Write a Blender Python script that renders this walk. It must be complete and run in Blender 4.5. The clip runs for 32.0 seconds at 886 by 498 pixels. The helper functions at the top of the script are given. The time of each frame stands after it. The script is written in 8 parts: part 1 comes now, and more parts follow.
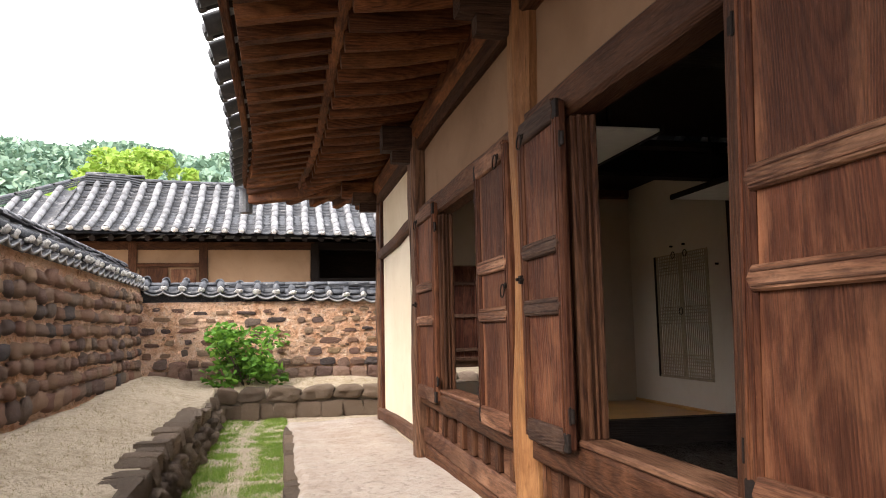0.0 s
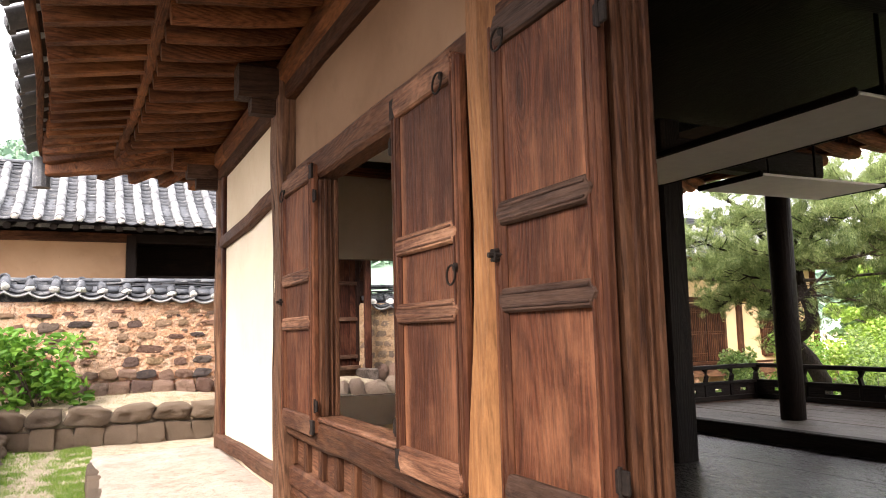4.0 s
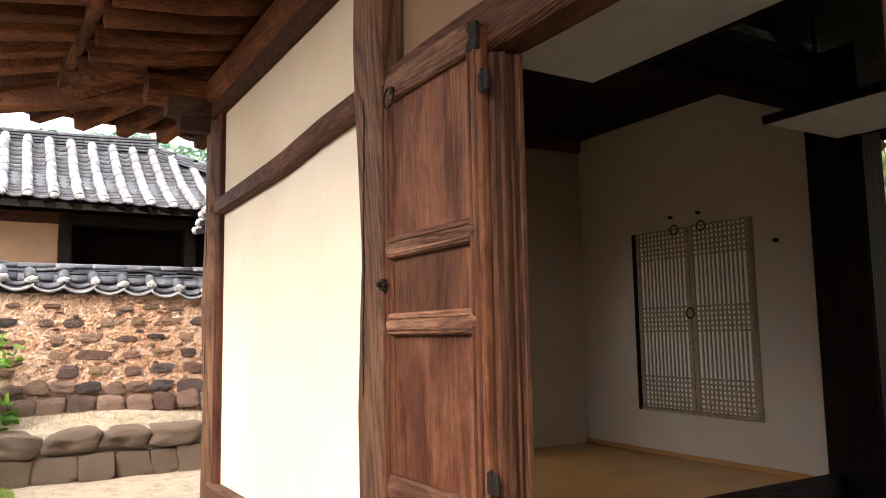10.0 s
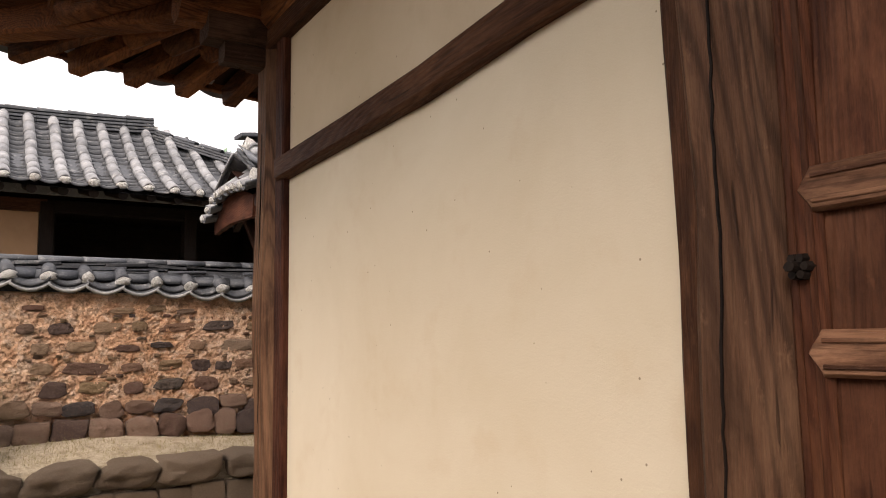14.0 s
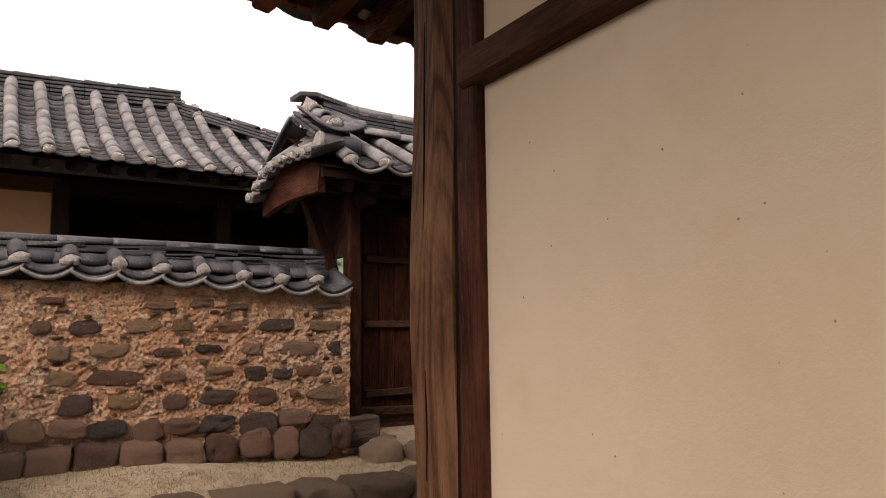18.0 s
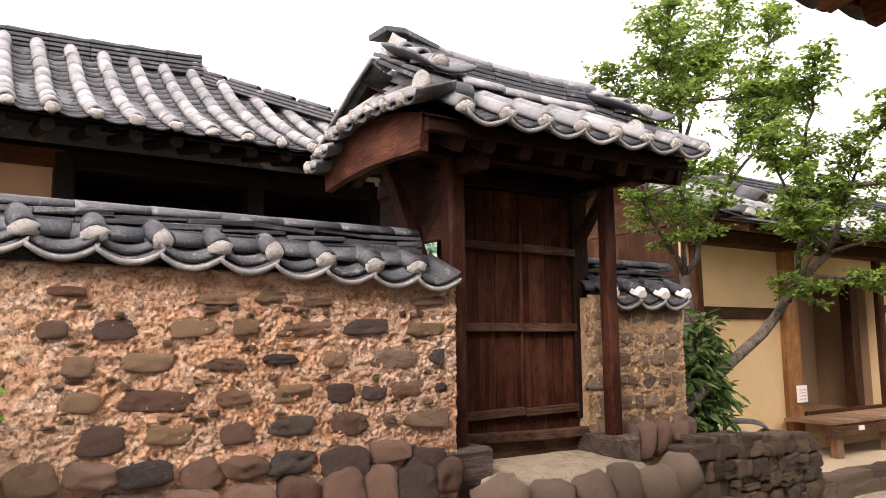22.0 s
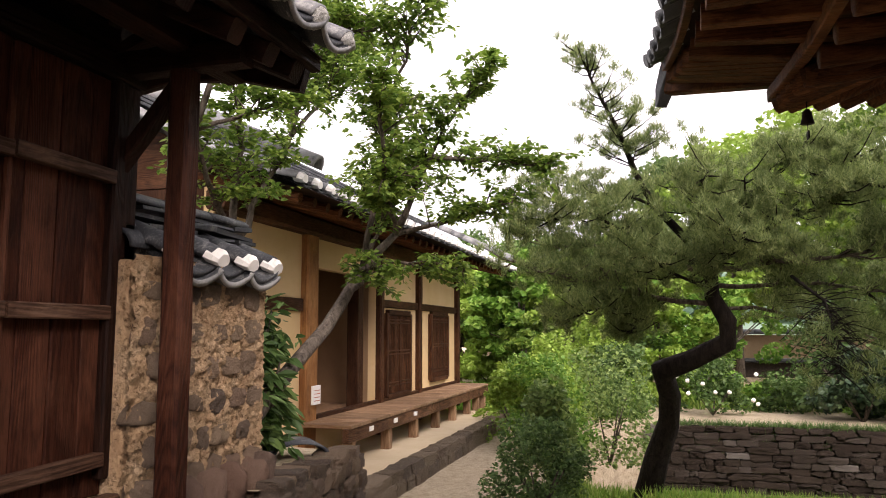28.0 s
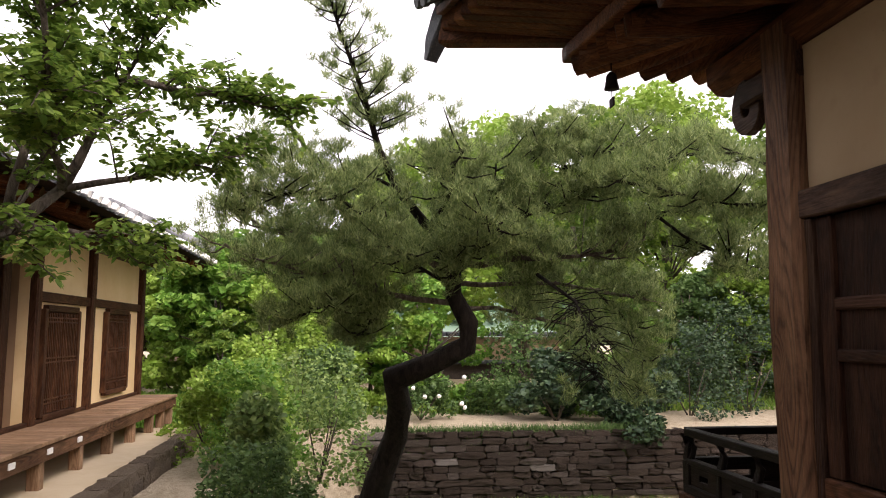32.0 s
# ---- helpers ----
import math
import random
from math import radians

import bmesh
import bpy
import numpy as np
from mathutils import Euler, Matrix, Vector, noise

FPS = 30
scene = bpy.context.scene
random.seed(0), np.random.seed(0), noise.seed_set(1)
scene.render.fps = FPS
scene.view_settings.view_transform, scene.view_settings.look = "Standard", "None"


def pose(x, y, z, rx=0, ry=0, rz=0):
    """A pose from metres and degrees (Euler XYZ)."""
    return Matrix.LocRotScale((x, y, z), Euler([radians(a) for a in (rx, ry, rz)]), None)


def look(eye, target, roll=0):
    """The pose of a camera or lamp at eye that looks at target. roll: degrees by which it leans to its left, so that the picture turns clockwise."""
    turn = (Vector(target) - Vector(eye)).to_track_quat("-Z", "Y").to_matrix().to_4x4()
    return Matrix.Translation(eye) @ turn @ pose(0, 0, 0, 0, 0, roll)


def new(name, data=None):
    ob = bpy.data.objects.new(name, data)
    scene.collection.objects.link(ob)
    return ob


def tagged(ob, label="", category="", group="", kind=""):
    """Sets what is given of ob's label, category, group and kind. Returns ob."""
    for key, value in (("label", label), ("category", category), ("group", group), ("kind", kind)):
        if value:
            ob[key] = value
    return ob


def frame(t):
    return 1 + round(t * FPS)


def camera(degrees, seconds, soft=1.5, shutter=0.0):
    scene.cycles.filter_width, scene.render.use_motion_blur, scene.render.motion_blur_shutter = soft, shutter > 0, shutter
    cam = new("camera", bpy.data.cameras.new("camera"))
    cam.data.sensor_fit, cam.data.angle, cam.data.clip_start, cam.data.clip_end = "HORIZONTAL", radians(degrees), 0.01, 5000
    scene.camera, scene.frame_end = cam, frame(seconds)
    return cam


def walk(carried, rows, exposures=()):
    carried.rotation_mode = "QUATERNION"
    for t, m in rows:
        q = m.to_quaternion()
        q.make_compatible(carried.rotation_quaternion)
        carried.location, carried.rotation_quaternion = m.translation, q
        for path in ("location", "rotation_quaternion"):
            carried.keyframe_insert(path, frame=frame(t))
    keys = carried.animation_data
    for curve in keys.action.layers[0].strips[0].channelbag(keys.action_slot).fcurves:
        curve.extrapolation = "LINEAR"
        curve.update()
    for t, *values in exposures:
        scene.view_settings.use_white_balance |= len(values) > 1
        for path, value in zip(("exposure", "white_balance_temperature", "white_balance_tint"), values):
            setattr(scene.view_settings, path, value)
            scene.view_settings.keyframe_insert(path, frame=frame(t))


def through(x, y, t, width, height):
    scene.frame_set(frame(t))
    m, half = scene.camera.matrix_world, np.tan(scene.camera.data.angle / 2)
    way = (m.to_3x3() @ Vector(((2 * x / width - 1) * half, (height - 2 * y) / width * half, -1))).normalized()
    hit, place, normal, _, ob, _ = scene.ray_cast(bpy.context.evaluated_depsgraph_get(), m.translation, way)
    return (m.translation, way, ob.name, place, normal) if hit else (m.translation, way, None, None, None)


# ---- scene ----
cam = camera(61.6, 32.0, soft=1.0)
PATH = [
    (0, (-0.059, -1.775, 0.98), (0.366, 0.168, 1.194), -1.2),
    (0.5, (-0.058, -1.613, 0.982), (0.509, 0.294, 1.194), -1.3),
    (1, (-0.049, -1.45, 0.985), (0.586, 0.435, 1.194), -1.5),
    (1.5, (-0.047, -1.284, 0.989), (0.635, 0.585, 1.2), -1.4),
    (2, (-0.072, -1.121, 0.991), (0.654, 0.731, 1.203), -1.2),
    (2.5, (-0.096, -0.942, 0.997), (0.675, 0.891, 1.209), -1.1),
    (3, (-0.094, -0.772, 0.99), (0.71, 1.047, 1.201), -1.3),
    (3.5, (-0.071, -0.586, 0.982), (0.759, 1.22, 1.198), -1.4),
    (5.5, (-0.033, 0.116, 0.997), (0.904, 1.87, 1.209), -1.4),
    (6, (-0.017, 0.286, 1.009), (0.932, 2.034, 1.22), -1.3),
    (6.5, (-0.038, 0.468, 1.005), (0.92, 2.211, 1.219), -1.1),
    (7, (-0.063, 0.635, 1.01), (0.901, 2.373, 1.229), -1.1),
    (7.5, (-0.075, 0.806, 1.01), (0.899, 2.539, 1.229), -1.1),
    (8, (-0.081, 0.975, 1.004), (0.903, 2.703, 1.224), -1.2),
    (8.5, (-0.081, 1.145, 1.004), (0.911, 2.868, 1.225), -1.2),
    (9, (-0.092, 1.333, 1.002), (0.907, 3.052, 1.223), -1.1),
    (9.5, (-0.112, 1.533, 1.008), (0.895, 3.247, 1.23), -1.0),
    (10, (-0.115, 1.714, 1.015), (0.899, 3.424, 1.236), -1.0),
    (10.5, (-0.117, 1.911, 1.024), (0.909, 3.613, 1.244), -1.0),
    (11, (-0.109, 2.096, 1.032), (0.926, 3.793, 1.252), -1.1),
    (11.5, (-0.123, 2.305, 1.04), (0.924, 3.994, 1.259), -1.0),
    (12, (-0.122, 2.489, 1.051), (0.935, 4.173, 1.268), -1.0),
    (12.5, (-0.088, 2.695, 1.061), (0.975, 4.374, 1.28), -1.0),
    (13, (-0.075, 2.866, 1.075), (0.988, 4.545, 1.296), -1.0),
    (13.5, (-0.089, 3.07, 1.072), (0.973, 4.749, 1.3), -0.7),
    (14, (-0.095, 3.247, 1.079), (0.965, 4.927, 1.305), -0.9),
    (14.5, (-0.082, 3.428, 1.08), (0.978, 5.109, 1.306), -1.0),
    (16.5, (-0.094, 4.144, 1.076), (0.958, 5.829, 1.307), -0.8),
    (17, (-0.073, 4.313, 1.091), (0.979, 5.999, 1.323), -0.8),
    (17.5, (-0.063, 4.511, 1.09), (0.989, 6.196, 1.321), -0.7),
    (18, (-0.081, 4.707, 1.094), (0.972, 6.392, 1.324), -0.6),
    (18.5, (-0.078, 4.916, 1.089), (0.977, 6.6, 1.318), -0.8),
    (19, (-0.075, 5.141, 1.077), (0.99, 6.818, 1.314), -0.6),
    (19.5, (-0.06, 5.333, 1.092), (1.005, 7.009, 1.331), -0.5),
    (20, (-0.078, 5.535, 1.085), (0.989, 7.209, 1.328), -0.4),
    (20.5, (-0.112, 5.739, 1.103), (0.959, 7.411, 1.346), -0.3),
    (21, (-0.11, 5.935, 1.09), (0.961, 7.606, 1.334), -0.4),
    (21.5, (-0.091, 6.145, 1.1), (0.985, 7.813, 1.345), -0.5),
    (22, (-0.087, 6.298, 1.1), (0.994, 7.962, 1.347), -0.5),
    (22.5, (-0.124, 6.482, 1.106), (0.985, 8.127, 1.355), -0.1),
    (23, (-0.146, 6.642, 1.107), (1.038, 8.235, 1.356), -0.2),
    (23.5, (-0.108, 6.865, 1.077), (1.14, 8.409, 1.323), -0.3),
    (24, (-0.06, 7.06, 1.094), (1.256, 8.545, 1.338), -0.3),
    (24.5, (0.007, 7.279, 1.109), (1.428, 8.666, 1.35), -0.1),
    (25, (0.093, 7.455, 1.128), (1.614, 8.732, 1.366), -0.2),
    (25.5, (0.242, 7.618, 1.125), (1.863, 8.766, 1.358), -0.2),
    (26, (0.4, 7.732, 1.114), (2.105, 8.749, 1.355), -0.4),
    (26.5, (0.57, 7.875, 1.131), (2.364, 8.731, 1.355), -0.1),
    (28.5, (1.356, 8.268, 1.112), (3.282, 8.758, 1.337), -0.1),
    (29, (1.52, 8.36, 1.106), (3.461, 8.784, 1.331), -0.0),
    (29.5, (1.75, 8.471, 1.095), (3.707, 8.814, 1.323), -0.0),
    (30, (1.986, 8.569, 1.099), (3.956, 8.827, 1.334), -0.2),
    (30.5, (2.16, 8.633, 1.125), (4.142, 8.78, 1.348), 0.2),
    (31, (2.339, 8.621, 1.106), (4.326, 8.649, 1.336), 0.3),
    (32, (2.595, 8.664, 1.117), (4.565, 8.408, 1.343), 0.1),
]
walk(cam, [(t, look(e, g, r)) for t, e, g, r in PATH], [(0, 1.92, 6600, 15), (1.5, 2.33, 6700, 17), (3, 2.55, 6700, 17), (6, 2.42, 6700, 17), (9, 2.38, 6700, 17), (11, 2.15, 6700, 18), (12, 1.87, 6700, 17), (13, 1.55, 6800, 16), (14, 1.15, 7100, 18), (17, 0.5, 7800, 25), (19, 0.57, 7800, 25), (20, 0.86, 7700, 25), (21, 1.36, 7200, 23), (22, 1.6, 7000, 22), (25, 1.78, 7000, 22), (26.5, 1.45, 7000, 22), (29, 1.15, 6900, 22), (32, 1.1, 6800, 21)])

# light: a bright overcast sky with a broad soft sun
world = bpy.data.worlds.new("overcast")
scene.world = world
world.use_nodes = True
wn, wl = world.node_tree.nodes, world.node_tree.links
sky = wn.new("ShaderNodeTexSky")
sky.sky_type = "NISHITA"
sky.sun_disc = False
sky.sun_elevation = radians(39)
sky.sun_rotation = radians(-127)
sky.dust_density = 6.0
sky_dim = wn.new("ShaderNodeVectorMath")
sky_dim.operation = "SCALE"
sky_dim.inputs["Scale"].default_value = 0.05
cloud = wn.new("ShaderNodeMix")
cloud.data_type = "RGBA"
cloud.inputs["Factor"].default_value = 0.88
cloud.inputs["B"].default_value = (0.98, 1.0, 1.03, 1)
wl.new(sky.outputs["Color"], sky_dim.inputs[0])
wl.new(sky_dim.outputs[0], cloud.inputs["A"])
wl.new(cloud.outputs["Result"], wn["Background"].inputs["Color"])
wn["Background"].inputs["Strength"].default_value = 1.15
sun = new("sun", bpy.data.lights.new("sun", "SUN"))
sun.data.energy, sun.data.angle, sun.data.color = 1.5, radians(25), (1.0, 0.95, 0.88)
sun.matrix_basis = look((-6, -4.5, 6.0), (0, 0, 0))

# ---- materials ----
class Nodes:
    def __init__(self, name):
        self.mat = bpy.data.materials.new(name)
        self.mat.use_nodes = True
        self.t = self.mat.node_tree
        self.out = self.t.nodes["Material Output"]
        self.bsdf = self.t.nodes["Principled BSDF"]

    def add(self, kind, **values):
        n = self.t.nodes.new(kind)
        for k, v in values.items():
            n.inputs[k].default_value = v
        return n

    def link(self, a, b):
        self.t.links.new(a, b)

    def coords(self, scale=(1, 1, 1), space="Object"):
        c = self.t.nodes.new("ShaderNodeTexCoord")
        info = self.t.nodes.new("ShaderNodeObjectInfo")
        far = self.add("ShaderNodeVectorMath")
        far.operation = "SCALE"
        far.inputs[0].default_value = (17, 11, 23)
        self.link(info.outputs["Random"], far.inputs["Scale"])
        plus = self.add("ShaderNodeVectorMath")
        self.link(c.outputs[space], plus.inputs[0])
        self.link(far.outputs[0], plus.inputs[1])
        m = self.add("ShaderNodeMapping")
        m.inputs["Scale"].default_value = scale
        self.link(plus.outputs[0], m.inputs["Vector"])
        self.random = info.outputs["Random"]
        return m.outputs[0]

    def noise(self, vec, scale, detail=4, rough=0.6, warp=0.0):
        n = self.add("ShaderNodeTexNoise", Scale=scale, Detail=detail, Roughness=rough, Distortion=warp)
        self.link(vec, n.inputs["Vector"])
        return n.outputs["Fac"]

    def ramp(self, fac, stops):
        r = self.t.nodes.new("ShaderNodeValToRGB")
        el = r.color_ramp.elements
        while len(el) < len(stops):
            el.new(0.5)
        for e, (p, c) in zip(el, stops):
            e.position = p
            e.color = (*c, 1) if len(c) == 3 else c
        self.link(fac, r.inputs["Fac"])
        return r.outputs["Color"]

    def mix(self, fac, a, b, blend="MIX"):
        m = self.t.nodes.new("ShaderNodeMix")
        m.data_type = "RGBA"
        m.blend_type = blend
        for sock, v in ((m.inputs["Factor"], fac), (m.inputs["A"], a), (m.inputs["B"], b)):
            if isinstance(v, bpy.types.NodeSocket):
                self.link(v, sock)
            elif isinstance(v, (int, float)):
                sock.default_value = v
            else:
                sock.default_value = (*v, 1)
        return m.outputs["Result"]

    def math(self, op, a, b=0.0):
        m = self.t.nodes.new("ShaderNodeMath")
        m.operation = op
        for sock, v in ((m.inputs[0], a), (m.inputs[1], b)):
            if isinstance(v, bpy.types.NodeSocket):
                self.link(v, sock)
            else:
                sock.default_value = v
        return m.outputs[0]

    def span(self, v, a, b, lo=0.0, hi=1.0):
        m = self.t.nodes.new("ShaderNodeMapRange")
        for k, x in (("From Min", a), ("From Max", b), ("To Min", lo), ("To Max", hi)):
            m.inputs[k].default_value = x
        self.link(v, m.inputs["Value"])
        return m.outputs["Result"]

    def bump(self, height, strength=0.5, distance=0.01):
        b = self.add("ShaderNodeBump", Strength=strength, Distance=distance)
        self.link(height, b.inputs["Height"])
        self.link(b.outputs["Normal"], self.bsdf.inputs["Normal"])

    def set(self, color=None, rough=0.6, metal=0.0, spec=0.5):
        if color is not None:
            if isinstance(color, bpy.types.NodeSocket):
                self.link(color, self.bsdf.inputs["Base Color"])
            else:
                self.bsdf.inputs["Base Color"].default_value = (*color, 1)
        if isinstance(rough, bpy.types.NodeSocket):
            self.link(rough, self.bsdf.inputs["Roughness"])
        else:
            self.bsdf.inputs["Roughness"].default_value = rough
        self.bsdf.inputs["Metallic"].default_value = metal
        self.bsdf.inputs["Specular IOR Level"].default_value = spec
        return self.mat


def wood(name, dark, mid, pale, axis, rough=0.62, worn=0.25, fine=1.0, cracks=0.6, edge=0.0, gloss=0.12, side_up=False, figure=0.5, hard=1.0):
    """Old timber with grain along one axis: flat-sawn growth figure, fibres, worn and stained patches, knots and open checks."""
    n = Nodes(name)
    s = {"x": (0.05, 1, 1), "y": (1, 0.05, 1), "z": (1, 1, 0.05)}[axis]
    v = n.coords(s)
    arch = n.coords(tuple(0.11 if a < 1 else 1 for a in s))
    knots = n.coords(tuple(0.3 if a < 1 else 1 for a in s))
    knot = n.add("ShaderNodeTexVoronoi", Scale=2.3)
    n.link(knots, knot.inputs["Vector"])
    near = n.span(knot.outputs["Distance"], 0.0, 0.14, 1, 0)
    # growth figure: contour lines of a slow field drawn out along the grain, crowding round the knots
    field = n.noise(arch, 2.6 * fine, 1.4, 0.45, 0.25)
    field = n.math("ADD", field, n.math("MULTIPLY", near, 0.12))
    wobble = n.noise(v, 30 * fine, 3, 0.6)
    wave = n.math("SINE", n.math("ADD", n.math("MULTIPLY", field, 300.0), n.math("MULTIPLY", wobble, 3.5)))
    ring = n.span(wave, -1, 1, 0, 1)
    fibre = n.noise(v, 230 * fine, 3, 0.75)
    streak = n.noise(v, 60 * fine, 5, 0.75, 0.3)
    broad = n.noise(v, 7 * fine, 4, 0.6, 0.3)
    v2 = n.coords(tuple(0.4 if a < 1 else 1 for a in s))
    patch = n.noise(v2, 4.0, 6, 0.68, 0.5)
    stain = n.noise(v2, 5, 7, 0.78, 0.4)
    low, high = [tuple(a * (1 - k) + b * k for a, b in zip(p, q)) for p, q, k in ((dark, mid, 0.45), (mid, pale, 0.5))]
    base = n.ramp(streak, [(0.28, low), (0.5, mid), (0.78, high)])
    base = n.mix(n.span(broad, 0.35, 0.65, 0, 0.5 * hard), base, tuple(c * 0.62 for c in mid))
    base = n.mix(n.span(ring, 0.6, 0.98, 0.0, figure), base, tuple(c * 0.8 for c in dark))
    base = n.mix(n.span(ring, 0.35, 0.05, 0.0, figure * 0.35), base, high)
    base = n.mix(n.span(fibre, 0.42, 0.68, 0.0, 0.6 * hard), base, tuple(c * 0.7 for c in dark))
    base = n.mix(n.span(patch, 0.47, 0.66, 0, worn * 1.7), base, pale)
    base = n.mix(n.span(stain, 0.5, 0.7, 0, 0.75 * hard), base, tuple(c * 0.5 for c in dark))
    cloud = n.noise(v2, 1.5, 3, 0.5)
    base = n.mix(n.span(cloud, 0.42, 0.64, 0.0, 0.5), base, tuple(c * 0.9 for c in dark))
    if edge:
        c = n.t.nodes.new("ShaderNodeTexCoord")
        sep = n.t.nodes.new("ShaderNodeSeparateXYZ")
        n.link(c.outputs["Generated"], sep.inputs[0])
        side = n.math("SUBTRACT", sep.outputs["Y"], 0.5) if side_up else n.math("SUBTRACT", 0.5, sep.outputs["Y"])
        side = n.math("ADD", side, n.span(stain, 0.3, 0.7, -0.09, 0.06))
        base = n.mix(n.span(side, 0.38, 0.5, 0, edge), base, tuple(q * 1.15 for q in pale))
    base = n.mix(n.span(near, 0.55, 0.9, 0, 0.85), base, tuple(c * 0.4 for c in dark))
    line = n.noise(v, 110 * fine, 2, 0.55, 0.15)
    base = n.mix(n.span(line, 0.57, 0.64, 0, 0.4 * hard), base, tuple(c * 0.5 for c in dark))
    check = n.noise(v, 45 * fine, 2, 0.5, 0.2)
    gap = n.span(check, 0.29, 0.25, 0, cracks)
    base = n.mix(gap, base, tuple(c * 0.15 for c in dark))
    dust = n.noise(v2, 38, 4, 0.7)
    base = n.mix(n.span(dust, 0.62, 0.75, 0, 0.3), base, pale)
    hsv = n.add("ShaderNodeHueSaturation")
    n.link(base, hsv.inputs["Color"])
    n.link(n.span(n.random, 0, 1, 0.78, 1.22), hsv.inputs["Value"])
    h = n.math("ADD", n.math("MULTIPLY", streak, 0.6), n.math("MULTIPLY", fibre, 0.45))
    h = n.math("SUBTRACT", h, n.math("MULTIPLY", ring, 0.3))
    h = n.math("SUBTRACT", h, n.math("MULTIPLY", gap, 1.2))
    n.bump(h, 0.8, 0.005)
    return n.set(hsv.outputs["Color"], n.span(fibre, 0.3, 0.7, rough - 0.12, rough + 0.15), spec=gloss)


def three(name, *args, **kw):
    return {a: wood(f"{name}_{a}", *args, a, **kw) for a in "xyz"}


OLD = three("old_timber", (0.022, 0.008, 0.004), (0.075, 0.029, 0.013), (0.17, 0.08, 0.04))
PANEL = three("shutter_stile", (0.022, 0.0068, 0.0034), (0.082, 0.0265, 0.0118), (0.2, 0.083, 0.038), worn=0.3, cracks=0.6, figure=0.45, hard=0.75)
LEAFB = three("shutter_board", (0.022, 0.0068, 0.0037), (0.088, 0.029, 0.0138), (0.225, 0.096, 0.047), worn=0.36, cracks=0.35, edge=0.7, figure=0.4, hard=0.75)
LEAFB_UP = three("shutter_board_up", (0.022, 0.0068, 0.0037), (0.088, 0.029, 0.0138), (0.225, 0.096, 0.047), worn=0.36, cracks=0.35, edge=0.7, figure=0.4, hard=0.75, side_up=True)
RAIL = three("weathered_rail", (0.036, 0.0135, 0.0075), (0.135, 0.058, 0.031), (0.31, 0.165, 0.095), worn=0.4)
GOLD = three("pale_pillar", (0.1, 0.041, 0.016), (0.28, 0.126, 0.048), (0.46, 0.24, 0.1), worn=0.3, cracks=0.4, figure=0.2, hard=0.6)
POST = three("pillar_timber", (0.029, 0.013, 0.0073), (0.125, 0.06, 0.0325), (0.265, 0.148, 0.083), figure=0.6, hard=0.55)
# near-black tone: dark wood, with interior and eave shade put into its colour
DARK = three("near_black_timber", (0.0045, 0.0027, 0.002), (0.0105, 0.006, 0.004), (0.023, 0.013, 0.008))
SMOKE = three("dark_rail", (0.018, 0.009, 0.006), (0.055, 0.028, 0.018), (0.13, 0.076, 0.05), worn=0.3)
RAFT = three("rafter_timber", (0.024, 0.0075, 0.0032), (0.135, 0.046, 0.0165), (0.29, 0.12, 0.047), worn=0.35)
THRESH = three("worn_threshold", (0.02, 0.009, 0.006), (0.09, 0.045, 0.028), (0.2, 0.12, 0.08), worn=0.4)
BLOCKW = three("old_timber_block", (0.02, 0.015, 0.0125), (0.085, 0.064, 0.052), (0.2, 0.16, 0.135), worn=0.4, cracks=0.9)
# red-brown door wood, darkened to carry the shade under the north eave
ENDW = three("shaded_door_wood", (0.009, 0.0034, 0.002), (0.04, 0.0158, 0.0085), (0.1, 0.045, 0.025), worn=0.3)
RED = three("gate_board", (0.009, 0.003, 0.0017), (0.024, 0.0085, 0.005), (0.07, 0.03, 0.018))
DOOR = three("gate_leaf", (0.014, 0.0038, 0.002), (0.056, 0.0158, 0.0078), (0.145, 0.057, 0.032), worn=0.35)
HALL = three("hall_floor", (0.014, 0.01, 0.008), (0.024, 0.017, 0.013), (0.042, 0.031, 0.024), rough=0.26, gloss=0.45)
PORCH = three("grey_porch_board", (0.04, 0.03, 0.023), (0.085, 0.064, 0.05), (0.15, 0.118, 0.095), gloss=0.3, rough=0.5)
MARU = three("porch_board", (0.16, 0.09, 0.052), (0.36, 0.22, 0.13), (0.56, 0.38, 0.25))


def plaster(name, a, b, stain, speck=0.35):
    n = Nodes(name)
    v = n.coords()
    big = n.noise(v, 1.3, 5, 0.6, 0.4)
    mid = n.noise(v, 6, 5, 0.6)
    fine = n.noise(v, 160, 3, 0.7)
    base = n.mix(n.span(big, 0.35, 0.68), a, b)
    base = n.mix(n.span(mid, 0.56, 0.8, 0, 0.35), base, stain)
    pits = n.add("ShaderNodeTexVoronoi", Scale=13.0, Randomness=1.0)
    n.link(v, pits.inputs["Vector"])
    dot = n.span(pits.outputs["Distance"], 0.045, 0.03, 0, speck * 2)
    base = n.mix(dot, base, (0.12, 0.08, 0.05))
    n.bump(n.math("ADD", n.math("MULTIPLY", mid, 1.5), n.math("MULTIPLY", fine, 0.35)), 0.35, 0.006)
    return n.set(base, 0.9, spec=0.2)


